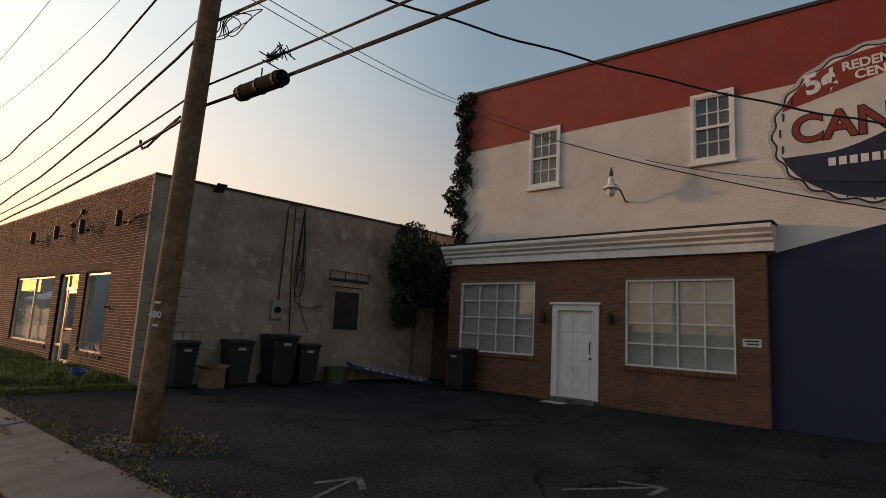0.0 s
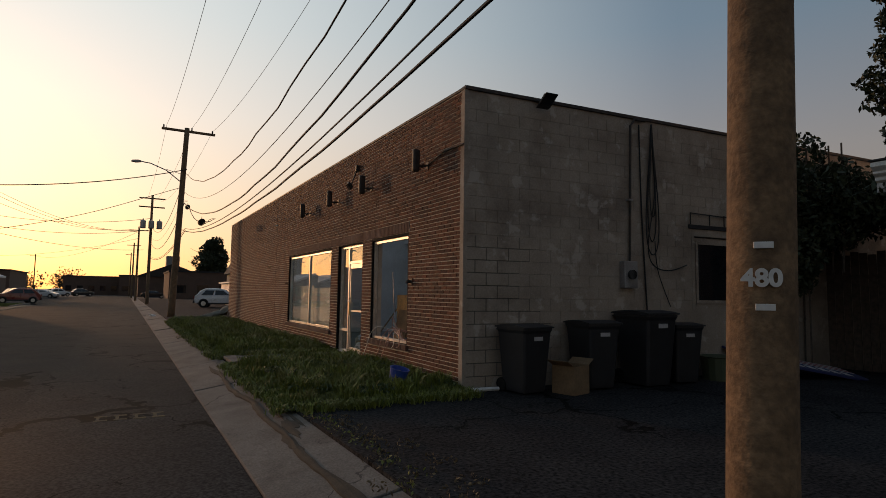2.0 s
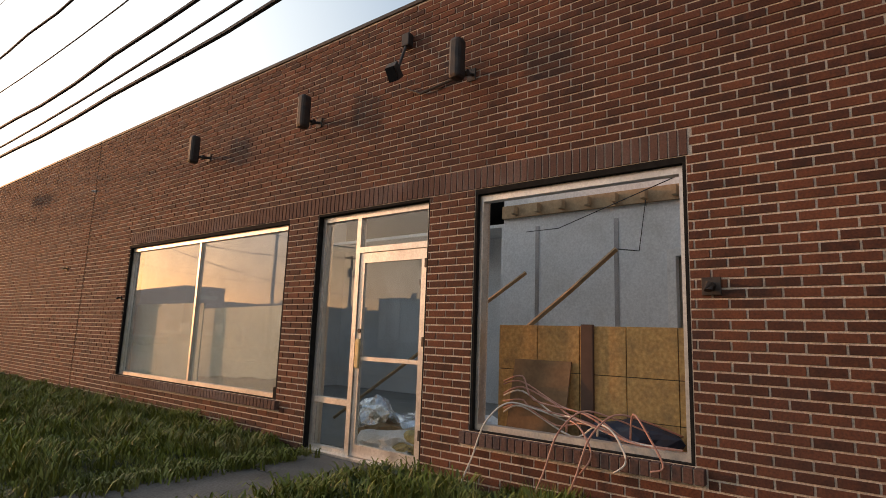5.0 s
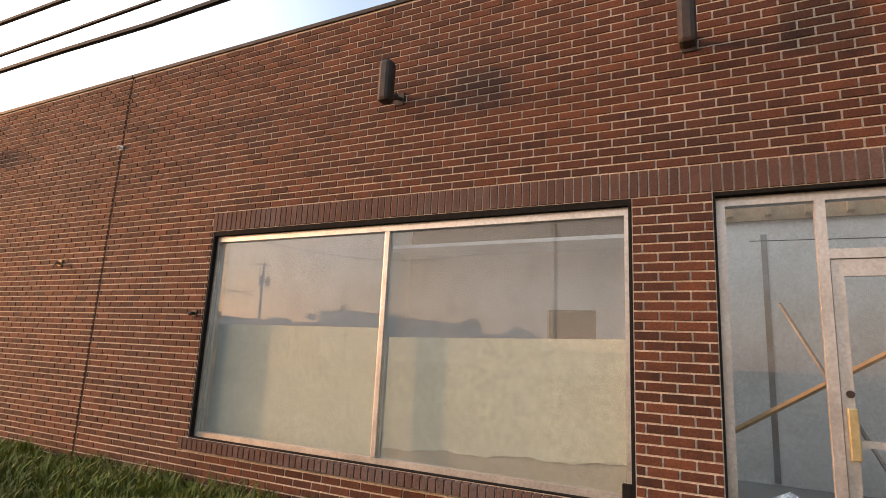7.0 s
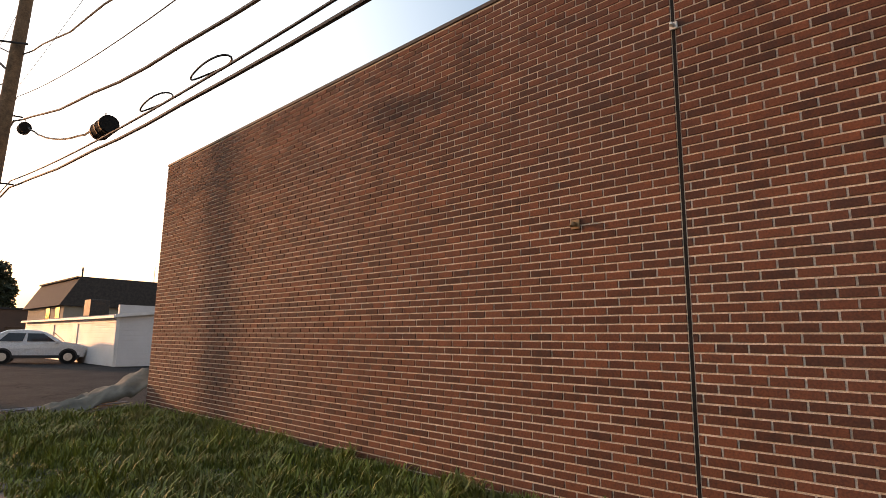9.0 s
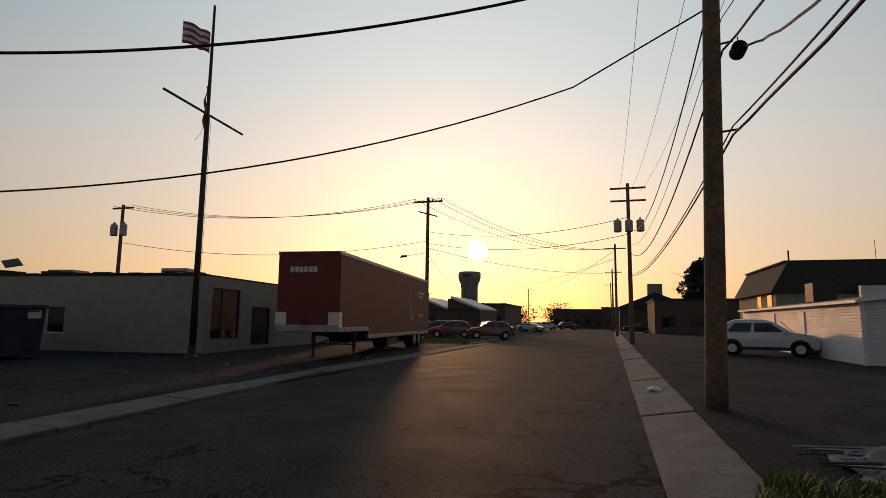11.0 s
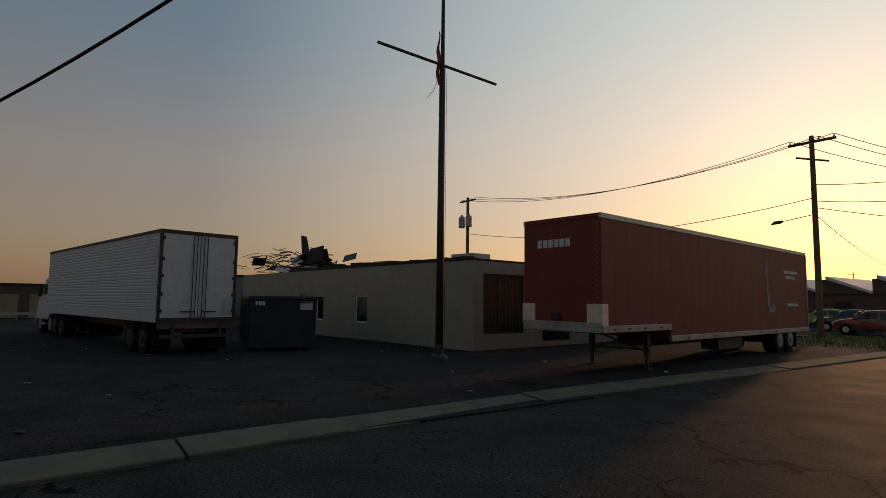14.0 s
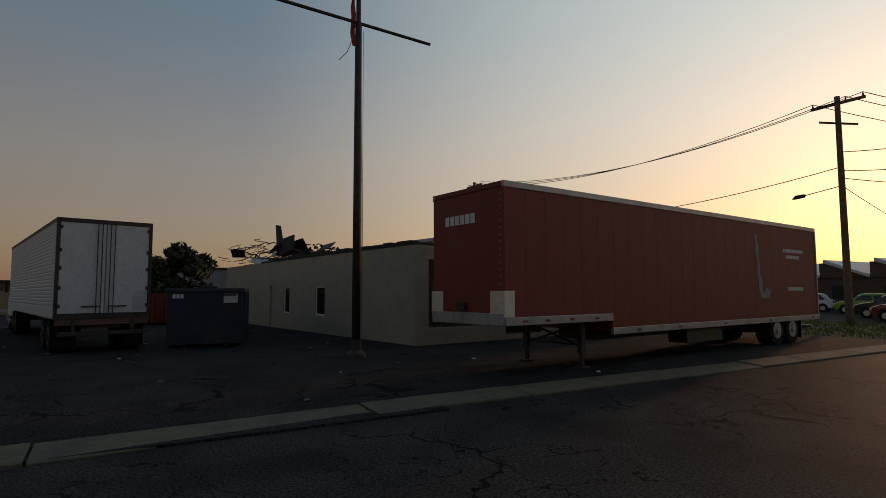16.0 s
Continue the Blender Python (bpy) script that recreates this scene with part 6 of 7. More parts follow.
def drop(start, angle, length, z0, slope, curve, radius, attach=None):
    """A long cable over the street that follows z0 + slope s + curve s^2 on a straight line."""
    c, s_ = math.cos(radians(angle)), math.sin(radians(angle))
    pts = [Vector(attach)] if attach else []
    for i in range(61):
        s = length * i / 60
        if attach and s < 3:
            continue
        pts.append(Vector((start[0] - c * s, start[1] + s_ * s, z0 + slope * s + curve * s * s)))
    tagged(part("overhead_wire", tube(pts, radius, 6), M["cable"]), "black service cable slung across the street", "wire", "overhead wires")
    return pts[-1]


e1 = drop((-1.85, 27.0), -20, 32, 8.29, -0.3788, 0.0138, 0.026)
e2 = drop((-1.85, 29.5), -30, 38, 7.88, -0.5539, 0.0163, 0.016, (-2.0, P2Y, 7.3))
copy_thing(p4, pose(e1.x, e1.y, 0.0))
copy_thing(p4, pose(e2.x, e2.y, 0.0))
for k, z in enumerate((11.9, 11.85, 11.9)):
    wire((-18.8 + (-1.2, 0.4, 1.2)[k], 61.8, 11.9), (-48.0 + (-1.1, 0, 1.1)[k], 58.1, 11.9), 1.4, 0.022)
    wire((-18.8 + (-1.2, 0.4, 1.2)[k], 61.8, 11.9), (-3.2 + (-1.1, 0, 1.1)[k], 84, 10.0), 1.6, 0.022)
wire((-18.8, 61.8, 8.2), (-48, 58.1, 8.4), 1.2, 0.024)
wire((-18.8, 61.8, 7.6), (-2.5, P3Y + 27, 7.2), 0.8, 0.024)
wire((-18.8, 61.8, 9.0), (-2.5, P3Y, 8.8), 0.8, 0.022)
wire((-18.8, 61.8, 8.0), (-2.5, P3Y, 7.6), 0.8, 0.022)
wire((-18.8, 61.8, 7.2), (-38, 150, 9.2), 1.5, 0.022)
wire((-3.2, 84, 9.8), (-25, 170, 9.6), 1.5, 0.022)
wire((-3.2, 84, 8.8), (-38, 150, 9.0), 1.5, 0.022)

# ---- far side of the street ----
def rotz(x, yy, z, a):
    return pose(x, yy, z, 0, 0, a)


def wheel(parent, x, yy, z, r, w, side, mat_rim="steel"):
    t = part("wheel", tube([(x, yy - w / 2, z), (x, yy - w / 2 + 0.03, z), (x, yy + w / 2 - 0.03, z), (x, yy + w / 2, z)], r, 22), M["rubber"], parent, "black tyre", False)
    rim = bmesh.new()
    s = side
    yo = yy + s * w / 2
    for rad, d in ((r * 0.58, 0.012), (r * 0.46, 0.004)):
        tube([(x, yo - s * 0.02, z), (x, yo + s * d, z)], rad, 18, rim)
    for k in range(8):
        a = k * math.pi / 4
        tube([(x + r * 0.34 * math.cos(a), yo, z + r * 0.34 * math.sin(a)), (x + r * 0.34 * math.cos(a), yo + s * 0.03, z + r * 0.34 * math.sin(a))], r * 0.04, 6, rim)
    tube([(x, yo, z), (x, yo + s * 0.05, z)], r * 0.2, 10, rim)
    ob = part("rim", rim, M[mat_rim], t)
    return t


# red van trailer: local x runs from the front bulkhead to the tail, y across
RT = rotz(-13.83, 35.92, -0.16, 90 + 6.0)
rt = thing("red_trailer", "long faded red drop-frame box trailer on landing legs", "trailer", RT)
W, LEN, H = 2.55, 16.1, 4.2
side_out = [(0, 1.22), (0, H), (LEN, H), (LEN, 0.86), (3.6, 0.86), (3.6, 1.22)]
part("box_body", prism([(a, b) for a, b in side_out], 0.0, W, "y"), M["trailer_red"], rt, "faded red painted box")
part("top_rail", box(-0.02, LEN + 0.02, -0.02, 0.06, H - 0.12, H + 0.02, 0.01), M["steel"], rt)
part("top_rail", box(-0.02, LEN + 0.02, W - 0.06, W + 0.02, H - 0.12, H + 0.02, 0.01), M["steel"], rt)
part("front_rail", box(-0.025, 0.05, 0.06, W - 0.06, H - 0.1, H + 0.015, 0.01), M["trailer_red"], rt)
part("bottom_rail", box(3.6, LEN + 0.02, -0.03, 0.06, 0.78, 0.95, 0.01), M["steel"], rt, "dented grey side rail")
part("bottom_rail", box(0.0, 3.6, -0.03, 0.06, 1.12, 1.3, 0.01), M["steel"], rt)
part("nose_rail", box(-0.05, 0.02, 0.0, W, 1.12, 1.38, 0.01), M["steel"], rt)
for y0, y1 in ((-0.035, 0.42), (W - 0.42, W + 0.035)):
    part("corner_plate", box(-0.04, 0.0, y0, y1, 1.3, 1.86, 0.006), M["aluminium"], rt, "bright metal corner plate")
part("corner_plate", box(0.0, 0.25, -0.036, 0.0, 1.3, 1.86, 0.006), M["aluminium"], rt, "bright metal corner plate")
part("corner_post", box(-0.03, 0.07, -0.03, 0.04, 1.86, H - 0.12, 0.015), M["trailer_red"], rt)
part("corner_post", box(LEN - 0.06, LEN + 0.03, -0.03, 0.04, 0.95, H - 0.12, 0.015), M["steel"], rt)
bead = bmesh.new()
for i in range(1, 26):
    box(i * 0.62, i * 0.62 + 0.012, -0.002, 0.0, 1.32 if i * 0.62 < 3.6 else 0.96, H - 0.13, 0, bead)
part("side_seam", bead, M["trailer_red"], rt, "riveted panel seams")
riv = bmesh.new()
for i in range(14):
    box(-0.012, 0.0, 0.1, 0.13, 2.0 + i * 0.15, 2.03 + i * 0.15, 0, riv)
part("rivet", riv, M["steel"], rt)
for i in range(6):
    part("text_bar", box(-0.012, -0.002, 0.95 + i * 0.19, 1.1 + i * 0.19, 3.4, 3.62), M["paper_white"], rt)
for z, x0, x1 in ((3.2, 13.3, 15.0), (2.98, 13.5, 14.7), (1.85, 13.6, 14.9)):
    n = int((x1 - x0) / 0.14)
    for i in range(n):
        part("text_bar", box(x0 + i * 0.14, x0 + i * 0.14 + 0.1, -0.012, -0.002, z, z + 0.12), M["paper_white"], rt)
# worn painted patch on the side
wm = random.Random(33)
left_edge = [(11.2 + 0.22 * i / 11 + wm.uniform(-0.07, 0.05), 3.75 - 2.0 * i / 11) for i in range(12)]
right_edge = [(11.34 + 0.3 * i / 11 + wm.uniform(-0.06, 0.1), 3.7 - 1.95 * i / 11) for i in range(12)]
part("worn_mark", prism(left_edge + [(11.5, 1.62), (12.1, 1.6), (12.25, 1.85), (11.9, 1.95)] + right_edge[::-1], -0.008, -0.002, "y"), M["far_grey"], rt, "torn strip of peeling grey skin")
for x in (0.5, 1.2, 2.0, 2.9, 4.6, 6.5, 9.0, 12.0, 15.4):
    part("marker_lamp", box(x, x + 0.14, -0.045, -0.03, 1.18 if x < 3.6 else 0.84, 1.23 if x < 3.6 else 0.89, 0.004), M["trailer_red"], rt)
part("front_socket", box(-0.09, -0.05, 1.25, 1.55, 1.42, 1.62, 0.01), M["dark_metal"], rt)
for yy in (0.35, W - 0.35):
    leg = part("landing_leg", box(2.75, 2.9, yy - 0.07, yy + 0.07, 0.35, 1.2, 0.008), M["dark_metal"], rt)
    part("inner_leg", box(2.78, 2.87, yy - 0.045, yy + 0.045, 0.04, 0.35), M["dark_metal"], leg)
    part("foot", box(2.68, 2.97, yy - 0.12, yy + 0.12, 0.0, 0.04, 0.006), M["dark_metal"], leg)
for z0, z1 in ((0.5, 1.05), (1.05, 0.5)):
    part("leg_brace", tube([(2.82, 0.35, z0), (2.82, W - 0.35, z1)], 0.03, 6), M["dark_metal"], rt)
part("leg_tie", tube([(2.82, 0.35, 0.55), (2.82, W - 0.35, 0.55)], 0.025, 6), M["dark_metal"], rt)
part("kingpin_plate", box(0.1, 3.5, 0.3, W - 0.3, 1.1, 1.22), M["dark_metal"], rt)
part("chassis", box(3.7, LEN - 0.3, 0.7, W - 0.7, 0.6, 0.86), M["dark_metal"], rt)
part("bogie", box(12.2, 14.9, 0.75, W - 0.75, 0.4, 0.62), M["dark_metal"], rt)
for x in (12.7, 13.9):
    for yy, s in ((0.3, -1), (W - 0.3, 1)):
        wheel(rt, x, yy, 0.5, 0.5, 0.5, s)
part("tail_bumper", box(LEN - 0.1, LEN, 0.2, W - 0.2, 0.45, 0.55), M["steel"], rt)
part("mud_flap", box(14.6, 14.63, 0.05, 0.6, 0.15, 0.85), M["rubber"], rt)
part("tool_box", box(7.2, 9.2, 0.15, 0.75, 0.35, 0.78, 0.02), M["dark_metal"], rt)

# white reefer trailer with its tractor
WT = rotz(-24.7, 27.37, -0.16, 180 + 11.0)
wt = thing("white_trailer", "white ribbed semi-trailer with closed rear doors", "trailer", WT)
# local: x toward the tractor, y from near corner to far corner is negative
WW, WL, WH = 2.6, 15.0, 4.12
part("box_body", box(0.06, WL, -WW, 0.0, 1.12, WH - 0.02), M["trailer_white"], wt)
ribs = bmesh.new()
for k in range(22):
    z = 1.45 + k * 0.118
    prism([(0.0, z), (0.012, z + 0.02), (0.012, z + 0.09), (0.0, z + 0.11)], 0.25, WL - 0.05, "x", 0, ribs)
part("side_ribs", ribs, M["trailer_white"], wt, "horizontal ribbed side sheets")
part("skirt_rail", box(0.05, WL, -0.01, 0.02, 1.08, 1.42, 0.004), M["trailer_white"], wt)
part("top_rail", box(0.0, WL, -0.06, 0.025, WH - 0.1, WH + 0.02, 0.008), M["dark_metal"], wt)
part("rear_frame", holed("x", -0.03, 0.06, -WW - 0.02, 0.02, 1.05, WH + 0.02, ((-WW + 0.07, -0.07, 1.22, WH - 0.1),)), M["dark_metal"], wt, "dark steel rear door frame")
for y0, y1 in ((-WW + 0.08, -WW / 2 - 0.015), (-WW / 2 + 0.015, -0.08)):
    dr = part("rear_door", box(-0.01, 0.05, y0, y1, 1.23, WH - 0.11, 0.006), M["trailer_white"], wt)
    near = abs(y1 + WW / 2) < 0.1
    for off in (0.1, 0.22):
        yy = y1 - off if near else y0 + off
        part("lock_rod", tube([(-0.045, yy, 1.2), (-0.045, yy, WH - 0.1)], 0.014, 6), M["dark_metal"], dr)
    for z in (1.4, 1.95, 2.55, 3.1, 3.8):
        yy = y0 if near else y1
        part("hinge", box(-0.03, 0.0, yy - 0.06, yy + 0.06, z, z + 0.11, 0.006), M["dark_metal"], dr)
    part("lock_handle", box(-0.07, -0.045, (y1 - 0.6) if near else y0 + 0.1, (y1 - 0.1) if near else y0 + 0.6, 1.42, 1.46), M["dark_metal"], dr)
part("patch", box(-0.018, -0.011, -WW + 0.1, -WW + 0.5, 1.3, 1.9), M["grey_paint"], wt, "grey-blue repair patch")
part("bumper", box(-0.1, 0.0, -WW + 0.1, -0.1, 0.55, 0.68, 0.01), M["dark_metal"], wt)
for yy in (-WW + 0.5, -0.5):
    part("bumper_leg", box(-0.06, 0.0, yy - 0.05, yy + 0.05, 0.68, 1.05), M["dark_metal"], wt)
part("chassis", box(0.1, WL, -WW + 0.8, -0.8, 0.75, 1.12), M["dark_metal"], wt)
for x in (1.3, 2.6):
    for yy, s in ((-0.3, 1), (-WW + 0.3, -1)):
        wheel(wt, x, yy, 0.5, 0.5, 0.52, s, "dark_metal")
for x in (12.0, 13.3):
    for yy, s in ((-0.3, 1), (-WW + 0.3, -1)):
        wheel(wt, x, yy, 0.5, 0.5, 0.52, s, "dark_metal")
part("mud_flap", box(0.45, 0.48, -0.65, -0.05, 0.15, 1.05), M["rubber"], wt)
part("mud_flap", box(0.45, 0.48, -WW + 0.05, -WW + 0.65, 0.15, 1.05), M["rubber"], wt)
part("rear_sill", box(-0.02, 0.05, -WW + 0.02, -0.02, 0.86, 1.05, 0.01), M["far_brick"], wt, "rusty rear sill")
tr = thing("truck_tractor", "pale grey truck tractor coupled to the white trailer", "truck", WT)
part("cab", prism([(15.2, 0.9), (15.2, 2.6), (15.5, 2.9), (16.3, 2.8), (16.6, 2.0), (17.6, 1.75), (17.8, 1.5), (17.8, 0.7), (15.2, 0.7)], -2.35, -0.15, "y", 0.06), M["trailer_white"], tr)
part("side_pane", prism([(15.6, 2.0), (15.6, 2.6), (16.2, 2.6), (16.45, 2.0)], -0.15, -0.145, "y"), M["glass_dark"], tr)
part("bumper", box(17.7, 17.95, -2.4, -0.1, 0.45, 0.85, 0.03), M["steel"], tr)
part("grille", box(17.79, 17.84, -1.75, -0.75, 0.9, 1.45, 0.01), M["dark_metal"], tr)
for yy in (-2.1, -0.4):
    part("headlight", box(17.78, 17.84, yy - 0.16, yy + 0.16, 0.95, 1.2, 0.02), M["aluminium"], tr)
part("roof_fairing", prism([(15.2, 2.88), (15.25, 3.7), (15.6, 3.6), (16.25, 2.85)], -2.2, -0.3, "y", 0.05), M["trailer_white"], tr)
part("mirror", box(16.35, 16.45, -0.02, 0.12, 1.9, 2.5, 0.01), M["dark_metal"], tr)
part("step", box(15.3, 16.2, -0.16, -0.05, 0.45, 0.55, 0.01), M["steel"], tr)
part("exhaust", tube([(15.12, -0.3, 0.9), (15.12, -0.3, 3.2)], 0.07, 10), M["aluminium"], tr)
for x in (16.9, 14.8):
    for yy, s in ((-0.35, 1), (-2.15, -1)):
        wheel(tr, x, yy, 0.5, 0.5, 0.35, s)
part("chassis", box(13.9, 17.6, -1.8, -0.7, 0.55, 0.7), M["dark_metal"], tr)

# refuse container
du = thing("skip_container", "dark blue steel roll-off container", "container", rotz(-24.4, 32.7, -0.16, 167))
prof = [(0.35, 0.12), (0.0, 1.9), (0.0, 1.95), (6.2, 1.95), (6.2, 0.12)]
part("shell", prism([(0.25, 0.12), (0.0, 1.95), (6.2, 1.95), (6.2, 0.12)], 0.0, 2.35, "y"), M["container_blue"], du)
part("top_rail", box(-0.05, 6.25, -0.06, 0.06, 1.88, 2.0, 0.01), M["container_blue"], du)
part("top_rail", box(-0.05, 6.25, 2.29, 2.41, 1.88, 2.0, 0.01), M["container_blue"], du)
part("top_rail", box(-0.06, 0.06, 0.06, 2.29, 1.88, 2.0, 0.01), M["container_blue"], du)
for i in range(8):
    part("side_rib", box(0.5 + i * 0.75, 0.6 + i * 0.75, -0.07, 0.0, 0.15, 1.88, 0.008), M["container_blue"], du)
    part("side_rib", box(0.5 + i * 0.75, 0.6 + i * 0.75, 2.35, 2.42, 0.15, 1.88, 0.008), M["container_blue"], du)
for yy in (0.5, 1.85):
    part("roller", tube([(0.6, yy - 0.1, 0.12), (0.6, yy + 0.1, 0.12)], 0.12, 12), M["dark_metal"], du)
    part("skid", box(0.4, 6.1, yy - 0.06, yy + 0.06, 0.0, 0.12), M["dark_metal"], du)
part("number_plate_bars", box(0.01, 0.03, 0.2, 0.6, 1.62, 1.8), M["container_blue"], du)
for i in range(3):
    part("text_bar", prism([(0.03 - 0.012, 1.66), (0.035 - 0.012, 1.8), (0.025 - 0.012, 1.8), (0.02 - 0.012, 1.66)], 1.85 + i * 0.12, 1.94 + i * 0.12, "y"), M["paper_white"], du)
part("label_plate", prism([(0.0, 1.5), (0.04, 1.82), (0.02, 1.82), (-0.02, 1.5)], 0.15, 0.6, "y"), M["grey_paint"], du, "blue-grey lettered plate")

rs = thing("red_skip", "rusty red steel skip behind the trailers", "container", pose(-44, 31, -0.16))
part("shell", prism([(-2.4, 0.1), (-2.7, 1.8), (2.7, 1.8), (2.4, 0.1)], -2.0, 2.0, "y"), M["trailer_red"], rs)
for yy in (-2.05, 1.97):
    part("top_rail", box(-2.75, 2.75, yy, yy + 0.08, 1.74, 1.88, 0.01), M["trailer_red"], rs)
for i in range(5):
    part("side_rib", box(2.42, 2.72, -1.6 + i * 0.75, -1.5 + i * 0.75, 0.1, 1.74), M["trailer_red"], rs)
for yy in (-1.2, 1.2):
    part("skid", box(-2.4, 2.4, yy - 0.08, yy + 0.08, 0.0, 0.1), M["dark_metal"], rs)

# cream building with the collapsed roof
CB = rotz(-21.5, 37.85, -0.16, 6.2)
cbt = thing("cream_building", "low cream brick building with a collapsed roof", "building", CB)
# local: x negative along the long side wall, y along the street front
LW = 22.3
WIN = ((-8.3, -7.25, 0.8, 2.12), (-12.2, -11.4, 0.8, 2.12), (-14.2, -13.2, 0.1, 2.2))
FRW = ((0.55, 3.0, 0.6, 3.0), (4.2, 6.2, 0.2, 2.2))
part("side_wall", holed("y", 0.0, 0.25, -LW, 0.0, 0.0, 3.5, WIN), M["cream"], cbt)
part("front_wall", holed("x", -0.25, 0.0, 0.25, 22.0, 0.0, 3.5, FRW), M["cream_joint"], cbt)
fcells = bricks(0.0, 22.0, 0.0, 3.5, FRW, 0.2032, 0.0677, 0.008, 41)
brick_mesh("bricks", fcells, lambda a, b, d: (0.008 - d, a, b), 0.008, M["cream"], cbt, "cream painted bricks")
bcells = bricks(-LW, 0.0, 0.0, 3.5, WIN, 0.406, 0.19, 0.004, 42)
brick_mesh("blockwork", bcells, lambda a, b, d: (a, -0.003 + d, b), 0.004, M["cream"], cbt, "cream painted blocks")
part("coping", box(-LW * 0.7, 0.03, -0.03, 0.28, 3.5, 3.58, 0.008), M["roof_dark"], cbt, "dark roof edge")
part("coping", box(-0.28, 0.03, 0.28, 22.0, 3.5, 3.57, 0.008), M["roof_dark"], cbt, "dark roof edge")
part("rear_wall", box(-LW, -0.25, 21.75, 22.0, 0.0, 3.5), M["cream"], cbt)
part("end_wall", box(-LW, -LW + 0.25, 0.25, 21.75, 0.0, 3.4), M["cream"], cbt)
part("roof", box(-14.0, -0.25, 0.25, 21.75, 3.2, 3.35), M["roof_dark"], cbt, "dark flat roof")
for a, b, c, d in WIN[:2]:
    w = part("window", holed("y", 0.05, 0.12, a, b, c, d, ((a + 0.06, b - 0.06, c + 0.06, d - 0.06),)), M["white_trim"], cbt, "narrow window with a pale frame")
    part("pane", box(a + 0.061, b - 0.061, 0.08, 0.086, c + 0.061, d - 0.061), M["glass_dark"], w)
a, b, c, d = WIN[2]
part("door", box(a, b, 0.08, 0.12, c, d, 0.004), M["cream"], cbt, "cream steel door")
a, b, c, d = FRW[0]
w = part("window", holed("x", -0.12, -0.05, a, b, c, d, ((a + 0.05, a + 0.9, c + 0.06, d - 0.06), (a + 0.96, b - 0.06, c + 0.06, d - 0.06))), M["dark_metal"], cbt, "tall dark-framed window with brown curtains")
part("pane", box(-0.09, -0.084, a + 0.051, a + 0.899, c + 0.061, d - 0.061), M["glass"], w).visible_shadow = False
part("pane", box(-0.09, -0.084, a + 0.961, b - 0.061, c + 0.061, d - 0.061), M["glass"], w).visible_shadow = False
cu = bmesh.new()
for i in range(24):
    p = a + (b - a) * i / 24
    tube([(-0.2 - 0.03 * (i % 2), p + 0.05, c), (-0.2 - 0.03 * (i % 2), p + 0.05, d)], 0.05, 6, cu)
part("curtain", cu, M["curtain"], w, "brown pleated curtain")
a, b, c, d = FRW[1]
w = part("window", holed("x", -0.12, -0.05, a, b, c, d, ((a + 0.06, b - 0.06, c + 0.06, d - 0.06),)), M["dark_metal"], cbt, "dark low window")
part("pane", box(-0.09, -0.084, a + 0.061, b - 0.061, c + 0.061, d - 0.061), M["glass_dark"], w)
for x, yy, sx in ((-4.6, 3.0, 1.5), (-12.0, 3.5, 1.6)):
    u = part("rooftop_unit", box(x, x + sx, yy, yy + 1.2, 3.35, 4.15, 0.03), M["steel"], cbt, "grey rooftop cooling unit")
    for i in range(5):
        part("louvre", box(x + 0.1, x + sx - 0.1, yy - 0.012, yy, 3.5 + i * 0.11, 3.56 + i * 0.11), M["dark_metal"], u)
# wreckage of the roof
wr = random.Random(17)
wreck = thing("roof_wreckage", "tangle of bent roof sheets, beams and rods", "wreckage", CB)
for i in range(14):
    x = -20.5 + wr.uniform(0, 7.5)
    yy = wr.uniform(-0.2, 3.5)
    L = wr.uniform(1.2, 3.4)
    m = rotz(x, yy, 3.6 + wr.uniform(0, 0.9), wr.uniform(-40, 40)) @ pose(0, 0, 0, wr.uniform(-25, 25), wr.uniform(-24, 20), 0)
    ob = part("roof_sheet", box(-L / 2, L / 2, -0.4, 0.4, 0, 0.03), M["roof_dark"] if i % 3 else M["steel"], wreck, "bent roof sheet")
    ob.matrix_local = m
for i in range(70):
    x = -21.6 + wr.uniform(0, 7.0)
    yy = wr.uniform(-0.3, 3.0)
    z = 3.7 + wr.uniform(0, 1.3)
    L = wr.uniform(0.8, 3.4)
    a = wr.uniform(-0.4, 0.4)
    pts = [(x, yy, z), (x - L * 0.5 * math.cos(a), yy + wr.uniform(-0.3, 0.3), z + L * 0.3 * math.sin(a) + wr.uniform(-0.1, 0.2)), (x - L * math.cos(a), yy, z + L * 0.4 * math.sin(a))]
    part("bent_rod", tube(pts, wr.uniform(0.015, 0.035), 5), M["dark_metal"], wreck)
part("tilted_slab", prism([(-15.7, 4.1), (-14.8, 4.1), (-15.5, 5.7), (-16.0, 5.8)], 0.9, 1.05, "y", 0.01), M["roof_dark"], wreck, "upright torn roof slab")
part("tilted_slab", prism([(-15.2, 4.0), (-13.4, 4.2), (-13.3, 5.0), (-14.8, 4.9)], 0.9, 1.0, "y"), M["roof_dark"], wreck, "torn roof slab")
for i in range(14):
    x = -13.5 + i * 0.95
    part("torn_edge", box(x, x + wr.uniform(0.5, 1.0), -0.06, 0.3, 3.58, 3.62 + wr.uniform(0.02, 0.12)), M["roof_dark"], wreck)

